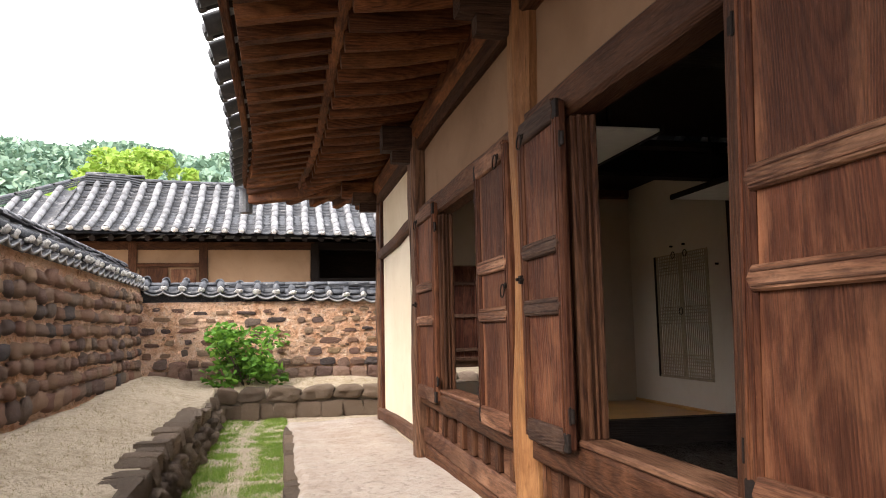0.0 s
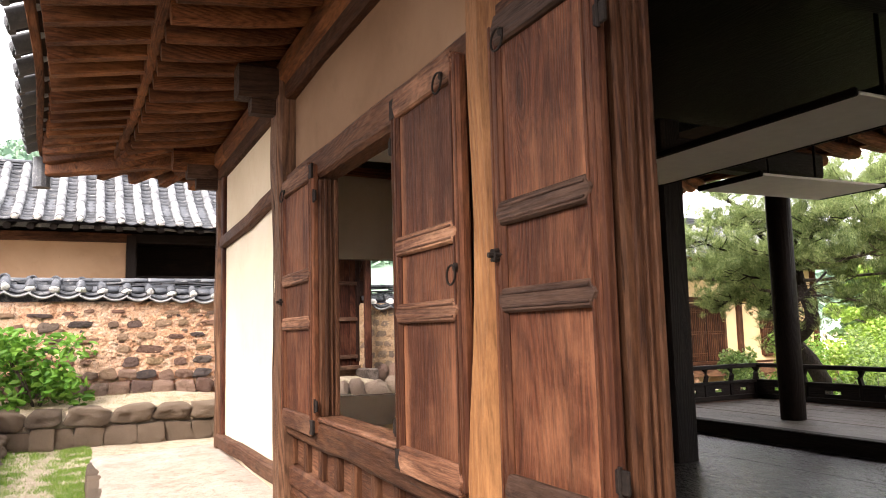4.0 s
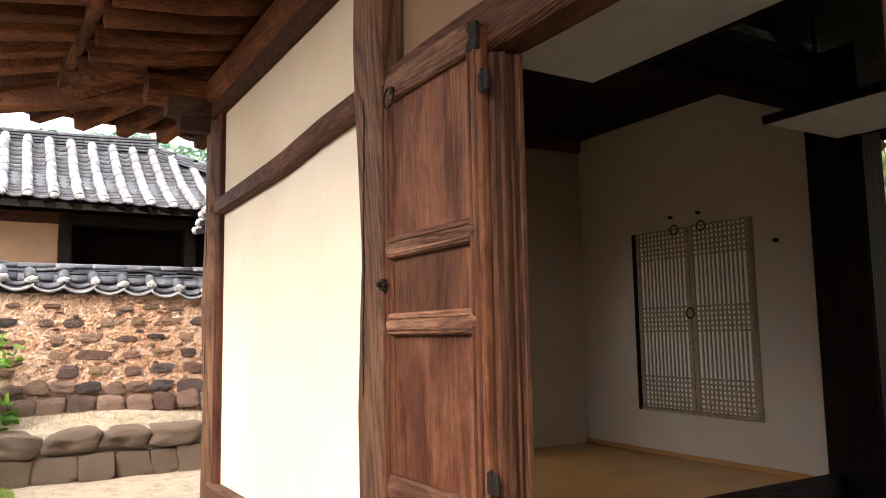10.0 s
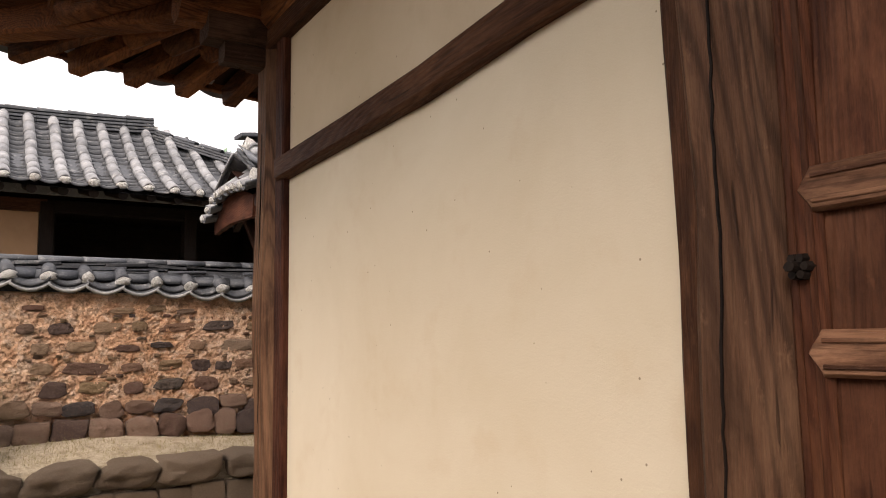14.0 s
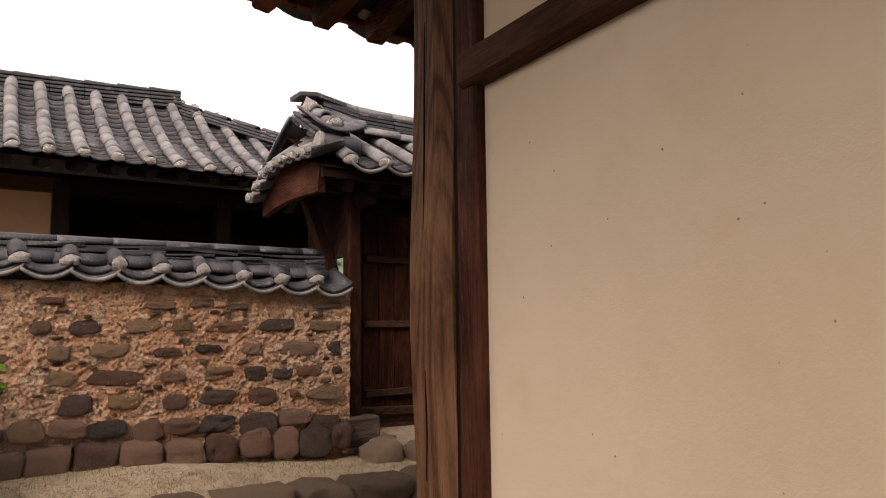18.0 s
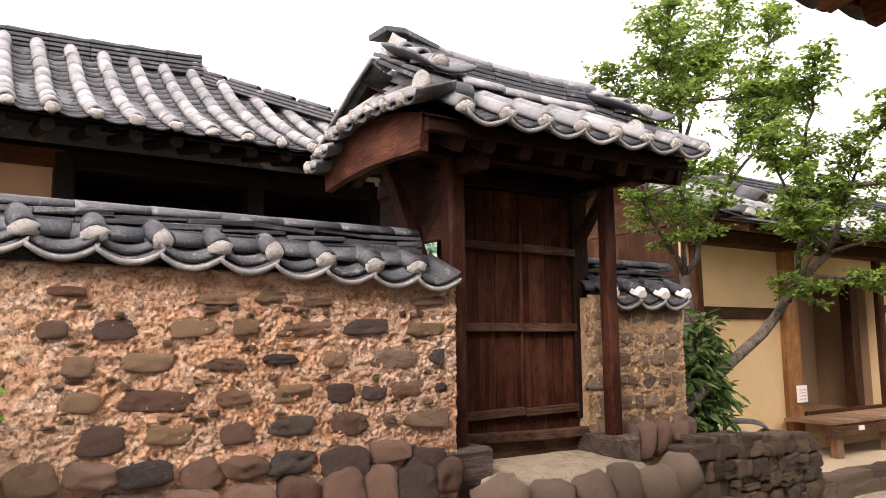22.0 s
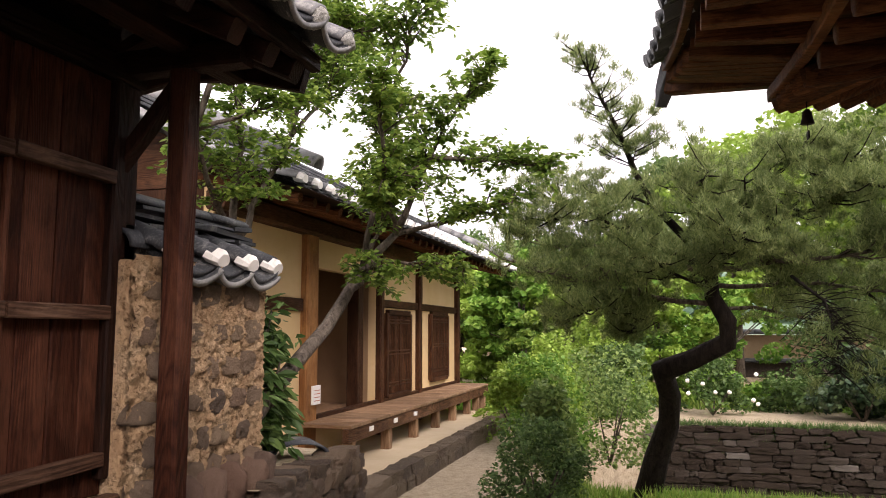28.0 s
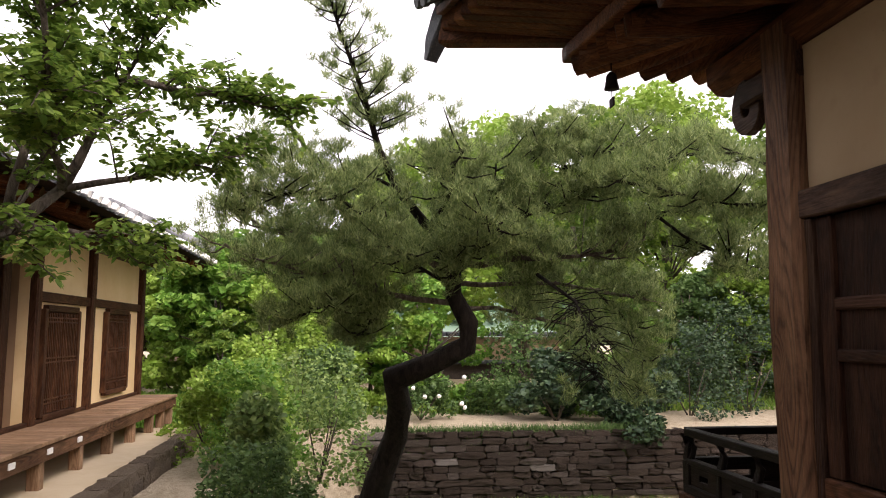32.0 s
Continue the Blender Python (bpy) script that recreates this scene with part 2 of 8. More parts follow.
CREAM = plaster("cream_plaster", (0.555, 0.47, 0.338), (0.615, 0.535, 0.405), (0.49, 0.365, 0.232))
TAN = plaster("tan_plaster", (0.24, 0.15, 0.088), (0.3, 0.195, 0.12), (0.18, 0.11, 0.06), 0.5)
# tanner than the cream, and darkened for the shade below the eave
BUFF = plaster("shaded_buff_plaster", (0.47, 0.375, 0.255), (0.54, 0.44, 0.315), (0.4, 0.29, 0.18))
# tan plaster with the north eave's shade mixed into its tone
SHADETAN = plaster("shade_tan_plaster", (0.29, 0.2, 0.12), (0.36, 0.26, 0.165), (0.22, 0.145, 0.085), 0.45)
UMBER = plaster("dark_tan_plaster", (0.135, 0.074, 0.039), (0.18, 0.105, 0.06), (0.1, 0.055, 0.03), 0.5)
WHITE = plaster("room_paper", (0.56, 0.5, 0.42), (0.6, 0.55, 0.47), (0.46, 0.39, 0.31), 0.0)
BROWNPAPER = plaster("yellowed_paper", (0.44, 0.36, 0.27), (0.5, 0.42, 0.33), (0.36, 0.28, 0.2), 0.0)
OCHRE = plaster("ochre_plaster", (0.58, 0.41, 0.215), (0.65, 0.48, 0.275), (0.48, 0.32, 0.165), 0.1)


def earth(name, cols, rough_scale=1.0, zoom=1.0):
    """Earth with crumbs: broad tone, clods with dark crevices between them, fine grit."""
    n = Nodes(name)
    v = n.coords((zoom, zoom, zoom))
    big = n.noise(v, 1.1, 5, 0.6)
    mid = n.noise(v, 9, 6, 0.7)
    fine = n.noise(v, 75, 4, 0.75)
    warped = n.add("ShaderNodeVectorMath")
    wob = n.add("ShaderNodeTexNoise", Scale=14.0, Detail=4.0)
    n.link(v, wob.inputs["Vector"])
    soft = n.add("ShaderNodeVectorMath")
    soft.operation = "SCALE"
    soft.inputs["Scale"].default_value = 0.09
    n.link(wob.outputs["Color"], soft.inputs[0])
    n.link(v, warped.inputs[0])
    n.link(soft.outputs[0], warped.inputs[1])
    clod = n.add("ShaderNodeTexVoronoi", Scale=24.0 / max(rough_scale, 0.4))
    clod.feature = "DISTANCE_TO_EDGE"
    n.link(warped.outputs[0], clod.inputs["Vector"])
    pit = n.noise(v, 42, 5, 0.8, 0.6)
    crack = n.math("MULTIPLY", n.span(clod.outputs["Distance"], 0.06, 0.0, 0, 0.35 * rough_scale), n.span(mid, 0.45, 0.6, 0, 1))
    crack = n.math("MAXIMUM", crack, n.span(pit, 0.47, 0.33, 0, 0.95 * rough_scale))
    base = n.ramp(mid, [(0.3, cols[0]), (0.48, cols[1]), (0.7, cols[2])])
    base = n.mix(n.span(big, 0.4, 0.7, 0, 0.5), base, cols[2])
    base = n.mix(n.span(fine, 0.5, 0.68, 0, 0.5), base, cols[0])
    base = n.mix(crack, base, tuple(c * 0.5 for c in cols[0]))
    h = n.math("ADD", mid, n.math("MULTIPLY", fine, 0.6))
    h = n.math("SUBTRACT", h, n.math("MULTIPLY", crack, 0.9))
    n.bump(h, 1.0, 0.035 * rough_scale)
    return n.set(base, 0.95, spec=0.15)


MUD = earth("red_clay_wall", ((0.42, 0.18, 0.092), (0.78, 0.465, 0.285), (0.88, 0.69, 0.54)))
DIRT = earth("packed_sand", ((0.28, 0.215, 0.14), (0.46, 0.375, 0.265), (0.6, 0.5, 0.37)), 0.6)
SLAB = earth("lime_floor", ((0.3, 0.23, 0.175), (0.4, 0.33, 0.27), (0.47, 0.41, 0.35)), 0.45, 0.5)
PMUD = earth("pale_clay_wall", ((0.33, 0.19, 0.105), (0.56, 0.37, 0.215), (0.7, 0.51, 0.335)))
PALE = plaster("sunny_clay", (0.48, 0.38, 0.25), (0.55, 0.45, 0.32), (0.4, 0.3, 0.19), 0.0)


def stone(name, stops, mossy=0.15, earthy=1.0):
    n = Nodes(name)
    v = n.coords()
    tone = n.ramp(n.random, stops)
    mid = n.noise(v, 8, 6, 0.7)
    fine = n.noise(v, 60, 4, 0.75)
    base = n.mix(n.span(mid, 0.4, 0.8, 0.0, 0.4 * earthy), tone, (0.26, 0.165, 0.105))
    grit = n.noise(v, 28, 6, 0.8, 0.4)
    base = n.mix(n.span(grit, 0.57, 0.7, 0, 0.4), base, (0.04, 0.03, 0.026))
    base = n.mix(n.span(grit, 0.45, 0.34, 0, 0.55 * earthy), base, (0.4, 0.29, 0.2))
    base = n.mix(n.span(fine, 0.5, 0.7, 0, 0.36), base, (0.06, 0.042, 0.034))
    patch = n.noise(v, 4, 4, 0.6)
    base = n.mix(n.span(patch, 0.6, 0.75, 0, mossy), base, (0.36, 0.36, 0.27))
    n.bump(n.math("ADD", n.math("ADD", mid, n.math("MULTIPLY", grit, -0.9)), n.math("MULTIPLY", fine, 0.6)), 1.0, 0.035)
    return n.set(base, 0.92, spec=0.12)


STONE = stone("wall_stone", [(0.0, (0.12, 0.1, 0.095)), (0.15, (0.26, 0.13, 0.092)), (0.3, (0.37, 0.235, 0.15)), (0.45, (0.22, 0.145, 0.112)),
                             (0.6, (0.44, 0.29, 0.185)), (0.72, (0.085, 0.08, 0.083)), (0.85, (0.33, 0.185, 0.125)), (1.0, (0.28, 0.175, 0.13))])
BASEST = stone("base_stone", [(0, (0.22, 0.14, 0.105)), (0.3, (0.33, 0.2, 0.15)), (0.5, (0.14, 0.11, 0.1)), (0.75, (0.38, 0.25, 0.185)), (1, (0.27, 0.17, 0.13))], 0.25)
BLACKST = stone("dark_wall_stone", [(0, (0.06, 0.056, 0.06)), (0.4, (0.13, 0.09, 0.082)), (0.7, (0.2, 0.115, 0.088)), (1, (0.09, 0.075, 0.075))], 0.1)
TANST = stone("tan_wall_stone", [(0, (0.36, 0.25, 0.14)), (0.4, (0.42, 0.26, 0.17)), (0.7, (0.3, 0.2, 0.12)), (1, (0.38, 0.27, 0.2))], 0.1)
COBST = stone("cobble_stone", [(0, (0.26, 0.185, 0.135)), (0.3, (0.36, 0.26, 0.185)), (0.55, (0.17, 0.132, 0.112)), (0.8, (0.4, 0.29, 0.2)), (1, (0.3, 0.2, 0.15))], 0.05)
BANKST = stone("bank_stone", [(0, (0.062, 0.052, 0.045)), (0.3, (0.14, 0.105, 0.08)), (0.5, (0.25, 0.18, 0.125)), (0.7, (0.11, 0.09, 0.078)), (0.88, (0.32, 0.23, 0.16)), (1, (0.088, 0.066, 0.057))], 0.3)
FRONTST = stone("platform_stone", [(0, (0.18, 0.135, 0.11)), (0.4, (0.42, 0.32, 0.245)), (0.7, (0.27, 0.2, 0.16)), (1, (0.46, 0.35, 0.265))], 0.1)
STEP = stone("step_stone", [(0, (0.145, 0.107, 0.076)), (0.4, (0.25, 0.187, 0.135)), (0.7, (0.185, 0.143, 0.107)), (1, (0.125, 0.096, 0.073))], 0.15, 0.7)
KERB = stone("kerb_stone", [(0, (0.16, 0.125, 0.095)), (0.5, (0.25, 0.2, 0.15)), (1, (0.12, 0.1, 0.085))], 0.4)
POOLST = stone("pool_stone", [(0, (0.02, 0.015, 0.0125)), (0.35, (0.045, 0.034, 0.027)), (0.6, (0.028, 0.022, 0.018)), (0.82, (0.07, 0.058, 0.05)), (0.92, (0.05, 0.038, 0.032)), (1, (0.2, 0.18, 0.165))], 0.08, 0.35)


def tile_mat(name, a, b, lichen):
    n = Nodes(name)
    v = n.coords()
    tone = n.mix(n.random, a, b)
    mid = n.noise(v, 14, 5, 0.65)
    fine = n.noise(v, 90, 3, 0.7)
    base = n.mix(n.span(mid, 0.35, 0.7, 0, 0.5), tone, tuple(c * 0.8 for c in b))
    wash = n.noise(v, 5.5, 7, 0.75, 0.3)
    base = n.mix(n.span(wash, 0.55, 0.65, 0, lichen * 1.5), base, (0.4, 0.39, 0.375))
    base = n.mix(n.span(wash, 0.46, 0.36, 0, 0.6), base, (0.03, 0.031, 0.034))
    base = n.mix(n.span(fine, 0.52, 0.75, 0, lichen), base, (0.42, 0.41, 0.38))
    n.bump(n.math("ADD", mid, n.math("MULTIPLY", fine, 0.3)), 0.4, 0.006)
    return n.set(base, n.span(mid, 0.3, 0.7, 0.45, 0.65), spec=0.35)


# near black for the eave edge's shade; also a random darker coping tile
DARKTILE = tile_mat("eave_shade_tile", (0.02, 0.021, 0.024), (0.042, 0.044, 0.049), 0.06)
TILE = tile_mat("dark_roof_tile", (0.016, 0.018, 0.022), (0.052, 0.057, 0.067), 0.24)
GREY = tile_mat("pale_roof_tile", (0.1, 0.103, 0.11), (0.25, 0.252, 0.26), 0.5)
LIP = tile_mat("limed_tile_edge", (0.13, 0.13, 0.134), (0.3, 0.297, 0.292), 0.5)
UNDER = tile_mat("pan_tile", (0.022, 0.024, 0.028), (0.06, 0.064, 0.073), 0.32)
LIME = earth("lime_cap", ((0.3, 0.29, 0.272), (0.72, 0.7, 0.66), (0.9, 0.88, 0.84)), 0.8, 4.0)
WHITE_CAP = plaster("white_cap", (0.8, 0.78, 0.74), (0.84, 0.82, 0.79), (0.6, 0.56, 0.5), 0.0)


def plain(name, color, rough=0.6, metal=0.0, scale=30, vary=0.25, bump=0.15):
    n = Nodes(name)
    v = n.coords()
    f = n.noise(v, scale, 5, 0.65)
    base = n.mix(n.span(f, 0.35, 0.7, 0, 1), tuple(c * (1 - vary) for c in color), tuple(min(1, c * (1 + vary)) for c in color))
    n.bump(f, bump, 0.004)
    return n.set(base, rough, metal, spec=0.15 if rough > 0.5 else 0.5)


IRON = plain("black_iron", (0.012, 0.008, 0.006), 0.8, 0.0, 80, 0.5)
# soffit brown taken near black: the shade of the rafter recesses is painted in
BOARD_UNDER = plain("shaded_soffit", (0.018, 0.0075, 0.004), 0.85, 0, 12, 0.4, 0.4)
OILPAPER = plain("oiled_floor_paper", (0.50, 0.26, 0.07), 0.32, 0, 3, 0.15, 0.02)


def paper(name, color, through):
    n = Nodes(name)
    v = n.coords()
    f = n.noise(v, 10, 4)
    base = n.mix(n.span(f, 0.35, 0.7, 0, 1), tuple(c * 0.93 for c in color), color)
    n.set(base, 0.9, spec=0.1)
    tr = n.add("ShaderNodeBsdfTranslucent")
    n.link(base, tr.inputs["Color"])
    m = n.add("ShaderNodeMixShader", Fac=through)
    n.link(n.bsdf.outputs[0], m.inputs[1])
    n.link(tr.outputs[0], m.inputs[2])
    n.link(m.outputs[0], n.out.inputs["Surface"])
    return n.mat


PAPER = paper("window_paper", (0.9, 0.88, 0.83), 0.34)
LATTICE = plain("lattice_wood", (0.36, 0.29, 0.21), 0.7, 0, 40, 0.25)
SIGN = plain("white_notice", (0.8, 0.78, 0.76), 0.7, 0, 4, 0.04, 0.0)
INK = plain("red_ink", (0.45, 0.1, 0.07), 0.7, 0, 4, 0.1, 0.0)


def leaf_mat(name, stops, rough=0.5, through=0.35):
    n = Nodes(name)
    geo = n.t.nodes.new("ShaderNodeNewGeometry")
    base = n.ramp(geo.outputs["Random Per Island"], stops)
    v = n.coords()
    f = n.noise(v, 1.2, 3)
    base = n.mix(n.span(f, 0.35, 0.7, 0, 0.45), base, stops[0][1])
    n.set(base, rough, spec=0.3)
    tr = n.add("ShaderNodeBsdfTranslucent")
    n.link(base, tr.inputs["Color"])
    m = n.add("ShaderNodeMixShader", Fac=through)
    n.link(n.bsdf.outputs[0], m.inputs[1])
    n.link(tr.outputs[0], m.inputs[2])
    n.link(m.outputs[0], n.out.inputs["Surface"])
    return n.mat


LEAF = leaf_mat("maple_leaf", [(0, (0.07, 0.135, 0.022)), (0.5, (0.17, 0.28, 0.045)), (1, (0.34, 0.45, 0.095))], through=0.5)
NEEDLE = leaf_mat("pine_needle", [(0, (0.075, 0.11, 0.032)), (0.5, (0.19, 0.262, 0.085)), (1, (0.46, 0.52, 0.22))], through=0.4)
SHRUB = leaf_mat("shrub_leaf", [(0, (0.045, 0.09, 0.025)), (0.5, (0.09, 0.165, 0.045)), (1, (0.18, 0.27, 0.085))])
BRIGHT = leaf_mat("bright_leaf", [(0, (0.08, 0.19, 0.025)), (0.5, (0.17, 0.33, 0.05)), (1, (0.32, 0.48, 0.1))])
PALESHRUB = leaf_mat("grey_green_leaf", [(0, (0.1, 0.17, 0.05)), (0.5, (0.2, 0.3, 0.08)), (1, (0.36, 0.46, 0.15))])
JUNIPER = leaf_mat("juniper_leaf", [(0, (0.015, 0.035, 0.016)), (0.5, (0.035, 0.07, 0.03)), (1, (0.07, 0.11, 0.04))], through=0.1)
HYD = leaf_mat("broad_leaf", [(0, (0.06, 0.16, 0.02)), (0.5, (0.12, 0.27, 0.03)), (1, (0.22, 0.4, 0.06))])
DARKSOIL = earth("dark_garden_soil", ((0.03, 0.022, 0.015), (0.075, 0.055, 0.036), (0.15, 0.115, 0.075)), 0.8)
GRASS = leaf_mat("grass_blade", [(0, (0.11, 0.22, 0.03)), (0.5, (0.22, 0.37, 0.06)), (1, (0.42, 0.47, 0.13))])
DRY = leaf_mat("dry_grass", [(0, (0.22, 0.17, 0.07)), (0.5, (0.34, 0.28, 0.14)), (1, (0.45, 0.38, 0.2))])
# distance haze is painted in: leaf greens made paler and bluer
FAR = leaf_mat("hazy_hill_wood", [(0, (0.12, 0.21, 0.15)), (0.5, (0.17, 0.26, 0.18)), (1, (0.22, 0.31, 0.2))], through=0.1)
YELLOW = leaf_mat("young_leaf", [(0, (0.18, 0.29, 0.04)), (0.5, (0.27, 0.42, 0.065)), (1, (0.4, 0.52, 0.12))])


def bark(name, dark, pale):
    n = Nodes(name)
    v = n.coords((1, 1, 0.35))
    f = n.noise(v, 22, 6, 0.7, 0.5)
    base = n.ramp(f, [(0.35, dark), (0.65, pale)])
    n.bump(f, 0.9, 0.03)
    return n.set(base, 0.9, spec=0.15)


BARK_DARK = bark("pine_bark", (0.006, 0.0045, 0.0035), (0.026, 0.019, 0.015))
# paler copy of the pine bark for limbs that look lit
BARK_LIT = bark("lit_pine_bark", (0.05, 0.038, 0.03), (0.2, 0.16, 0.13))
BARK = bark("grey_bark", (0.045, 0.036, 0.03), (0.17, 0.14, 0.115))


# ---- building helpers ----
RNG = random.Random(7)


class Geo:
    """Vertices and faces gathered for one mesh."""

    def __init__(self):
        self.v, self.f = [], []

    def add(self, verts, faces):
        k = len(self.v)
        self.v.extend(tuple(p) for p in verts)
        self.f.extend(tuple(i + k for i in f) for f in faces)
        return self

    def mesh(self, name, mat, smooth=False):
        me = bpy.data.meshes.new(name)
        me.from_pydata(self.v, [], self.f)
        me.materials.append(mat)
        if smooth:
            me.shade_smooth()
        me.update()
        return me


def thing(name, label="", category="", group="", kind="", at=(0, 0, 0)):
    ob = new(name)
    ob.location = at
    ob.empty_display_size = 0.1
    return tagged(ob, label, category, group, kind)


def placed(ob):
    """Where an object stands in the world, before the scene is evaluated."""
    if ob.parent is None:
        return ob.matrix_basis.copy()
    return placed(ob.parent) @ ob.matrix_parent_inverse @ ob.matrix_basis


def under(ob, parent):
    if parent is not None:
        ob.parent = parent
        ob.matrix_parent_inverse = placed(parent).inverted()
    return ob


def part(name, geo, mat, parent=None, label="", smooth=False):
    ob = new(name, geo.mesh(name, mat, smooth))
    under(ob, parent)
    return tagged(ob, label)


def piece(name, me, m, parent):
    ob = new(name, me)
    ob.matrix_basis = m
    return under(ob, parent)


def cbox(x0, x1, y0, y1, z0, z1, b=0.008):
    """A box with chamfered edges."""
    b = min(b, (x1 - x0) / 3, (y1 - y0) / 3, (z1 - z0) / 3)
    lo, hi = (x0, y0, z0), (x1, y1, z1)
    idx, verts = {}, []
    for sx in (0, 1):
        for sy in (0, 1):
            for sz in (0, 1):
                s = (sx, sy, sz)
                c = [(lo, hi)[s[k]][k] for k in range(3)]
                i = [c[k] + (b if s[k] == 0 else -b) for k in range(3)]
                for k in range(3):
                    p = list(i)
                    p[k] = c[k]
                    idx[s, k] = len(verts)
                    verts.append(tuple(p))
    faces = []

    def out(f):
        a, bb, c = (Vector(verts[i]) for i in f[:3])
        n = (bb - a).cross(c - a)
        mid = sum((Vector(verts[i]) for i in f), Vector()) / len(f) - Vector([(lo[k] + hi[k]) / 2 for k in range(3)])
        faces.append(f if n.dot(mid) > 0 else f[::-1])

    for k in range(3):
        u, w = [(1, 2), (0, 2), (0, 1)][k]
        for s in (0, 1):
            ring = []
            for a, c in ((0, 0), (1, 0), (1, 1), (0, 1)):
                q = [0, 0, 0]
                q[k], q[u], q[w] = s, a, c
                ring.append(idx[tuple(q), k])
            out(tuple(ring))
        for a in (0, 1):
            for c in (0, 1):
                q0, q1 = [0, 0, 0], [0, 0, 0]
                q0[u] = q1[u] = a
                q0[w] = q1[w] = c
                q1[k] = 1
                out((idx[tuple(q0), u], idx[tuple(q1), u], idx[tuple(q1), w], idx[tuple(q0), w]))
    for sx in (0, 1):
        for sy in (0, 1):
            for sz in (0, 1):
                out(tuple(idx[(sx, sy, sz), k] for k in range(3)))
    return verts, faces


def box(*a, b=0.008):
    return Geo().add(*cbox(*a, b=b))


def sweep(points, sizes, n=4, up=(0, 0, 1), chamfer=0.12, caps=True, jitter=0.0):
    """A section swept along points: n=4 gives a chamfered rectangle of (width, height), else a round of that radius."""
    pts = [Vector(p) for p in points]
    verts, faces = [], []
    rings = 0
    for i, p in enumerate(pts):
        d = (pts[min(i + 1, len(pts) - 1)] - pts[max(i - 1, 0)]).normalized()
        u = Vector(up)
        if abs(d.dot(u)) > 0.95:
            u = Vector((0, 1, 0)) if abs(d.y) < 0.9 else Vector((1, 0, 0))
        side = d.cross(u).normalized()
        top = side.cross(d).normalized()
        s = sizes[i] if isinstance(sizes, list) else sizes
        if n == 4:
            w, h = s[0] / 2, s[1] / 2
            c = min(w, h) * 2 * chamfer
            prof = [(w - c, -h), (w, -h + c), (w, h - c), (w - c, h), (-w + c, h), (-w, h - c), (-w, -h + c), (-w + c, -h)]
        else:
            prof = [(s * math.cos(a), s * math.sin(a)) for a in (2 * math.pi * k / n for k in range(n))]
        for a, c in prof:
            j = 1 + jitter * (RNG.random() - 0.5)
            verts.append(p + side * a * j + top * c * j)
        m = len(prof)
        rings += 1
    for r in range(rings - 1):
        for k in range(m):
            a, c = r * m + k, r * m + (k + 1) % m
            faces.append((a, c, c + m, a + m))
    if caps:
        faces.append(tuple(range(m))[::-1])
        faces.append(tuple((rings - 1) * m + k for k in range(m)))
    return verts, faces


def bar(p0, p1, w, h, up=(0, 0, 1), chamfer=0.12, bow=0.0, steps=1, jitter=0.0):
    p0, p1 = Vector(p0), Vector(p1)
    pts = []
    for i in range(steps + 1):
        t = i / steps
        p = p0.lerp(p1, t)
        p.z -= bow * 4 * t * (1 - t)
        pts.append(p)
    return Geo().add(*sweep(pts, (w, h), 4, up, chamfer, jitter=jitter))


def tube(points, radii, n=8, jitter=0.0):
    return Geo().add(*sweep(points, radii, max(n, 5), jitter=jitter))


def wall_with_holes(plane, at, thick, u0, u1, z0, z1, holes):
    """A wall slab in the plane x=at or y=at, from at to at+thick, with rectangular openings (u0, u1, z0, z1)."""
    g = Geo()
    us = sorted({u0, u1, *[h[0] for h in holes], *[h[1] for h in holes]})
    zs = sorted({z0, z1, *[h[2] for h in holes], *[h[3] for h in holes]})

    def solid(i, j):
        if not (0 <= i < len(us) - 1 and 0 <= j < len(zs) - 1):
            return False
        cu, cz = (us[i] + us[i + 1]) / 2, (zs[j] + zs[j + 1]) / 2
        return not any(h[0] < cu < h[1] and h[2] < cz < h[3] for h in holes)

    def p(u, z, d):
        return (at + d, u, z) if plane == "x" else (u, at + d, z)

    for i in range(len(us) - 1):
        for j in range(len(zs) - 1):
            if not solid(i, j):
                continue
            a, c, lo, hi = us[i], us[i + 1], zs[j], zs[j + 1]
            quads = [[p(a, lo, 0), p(c, lo, 0), p(c, hi, 0), p(a, hi, 0)], [p(a, lo, thick), p(a, hi, thick), p(c, hi, thick), p(c, lo, thick)]]
            if not solid(i - 1, j):
                quads.append([p(a, lo, 0), p(a, hi, 0), p(a, hi, thick), p(a, lo, thick)])
            if not solid(i + 1, j):
                quads.append([p(c, lo, 0), p(c, lo, thick), p(c, hi, thick), p(c, hi, 0)])
            if not solid(i, j - 1):
                quads.append([p(a, lo, 0), p(a, lo, thick), p(c, lo, thick), p(c, lo, 0)])
            if not solid(i, j + 1):
                quads.append([p(a, hi, 0), p(c, hi, 0), p(c, hi, thick), p(a, hi, thick)])
            for q in quads:
                g.add(q, [(0, 1, 2, 3)])
    return g


def grid(nu, nv, fn):
    verts = [fn(i / nu, j / nv) for j in range(nv + 1) for i in range(nu + 1)]
    faces = [(j * (nu + 1) + i, j * (nu + 1) + i + 1, (j + 1) * (nu + 1) + i + 1, (j + 1) * (nu + 1) + i) for j in range(nv) for i in range(nu)]
    return Geo().add(verts, faces)


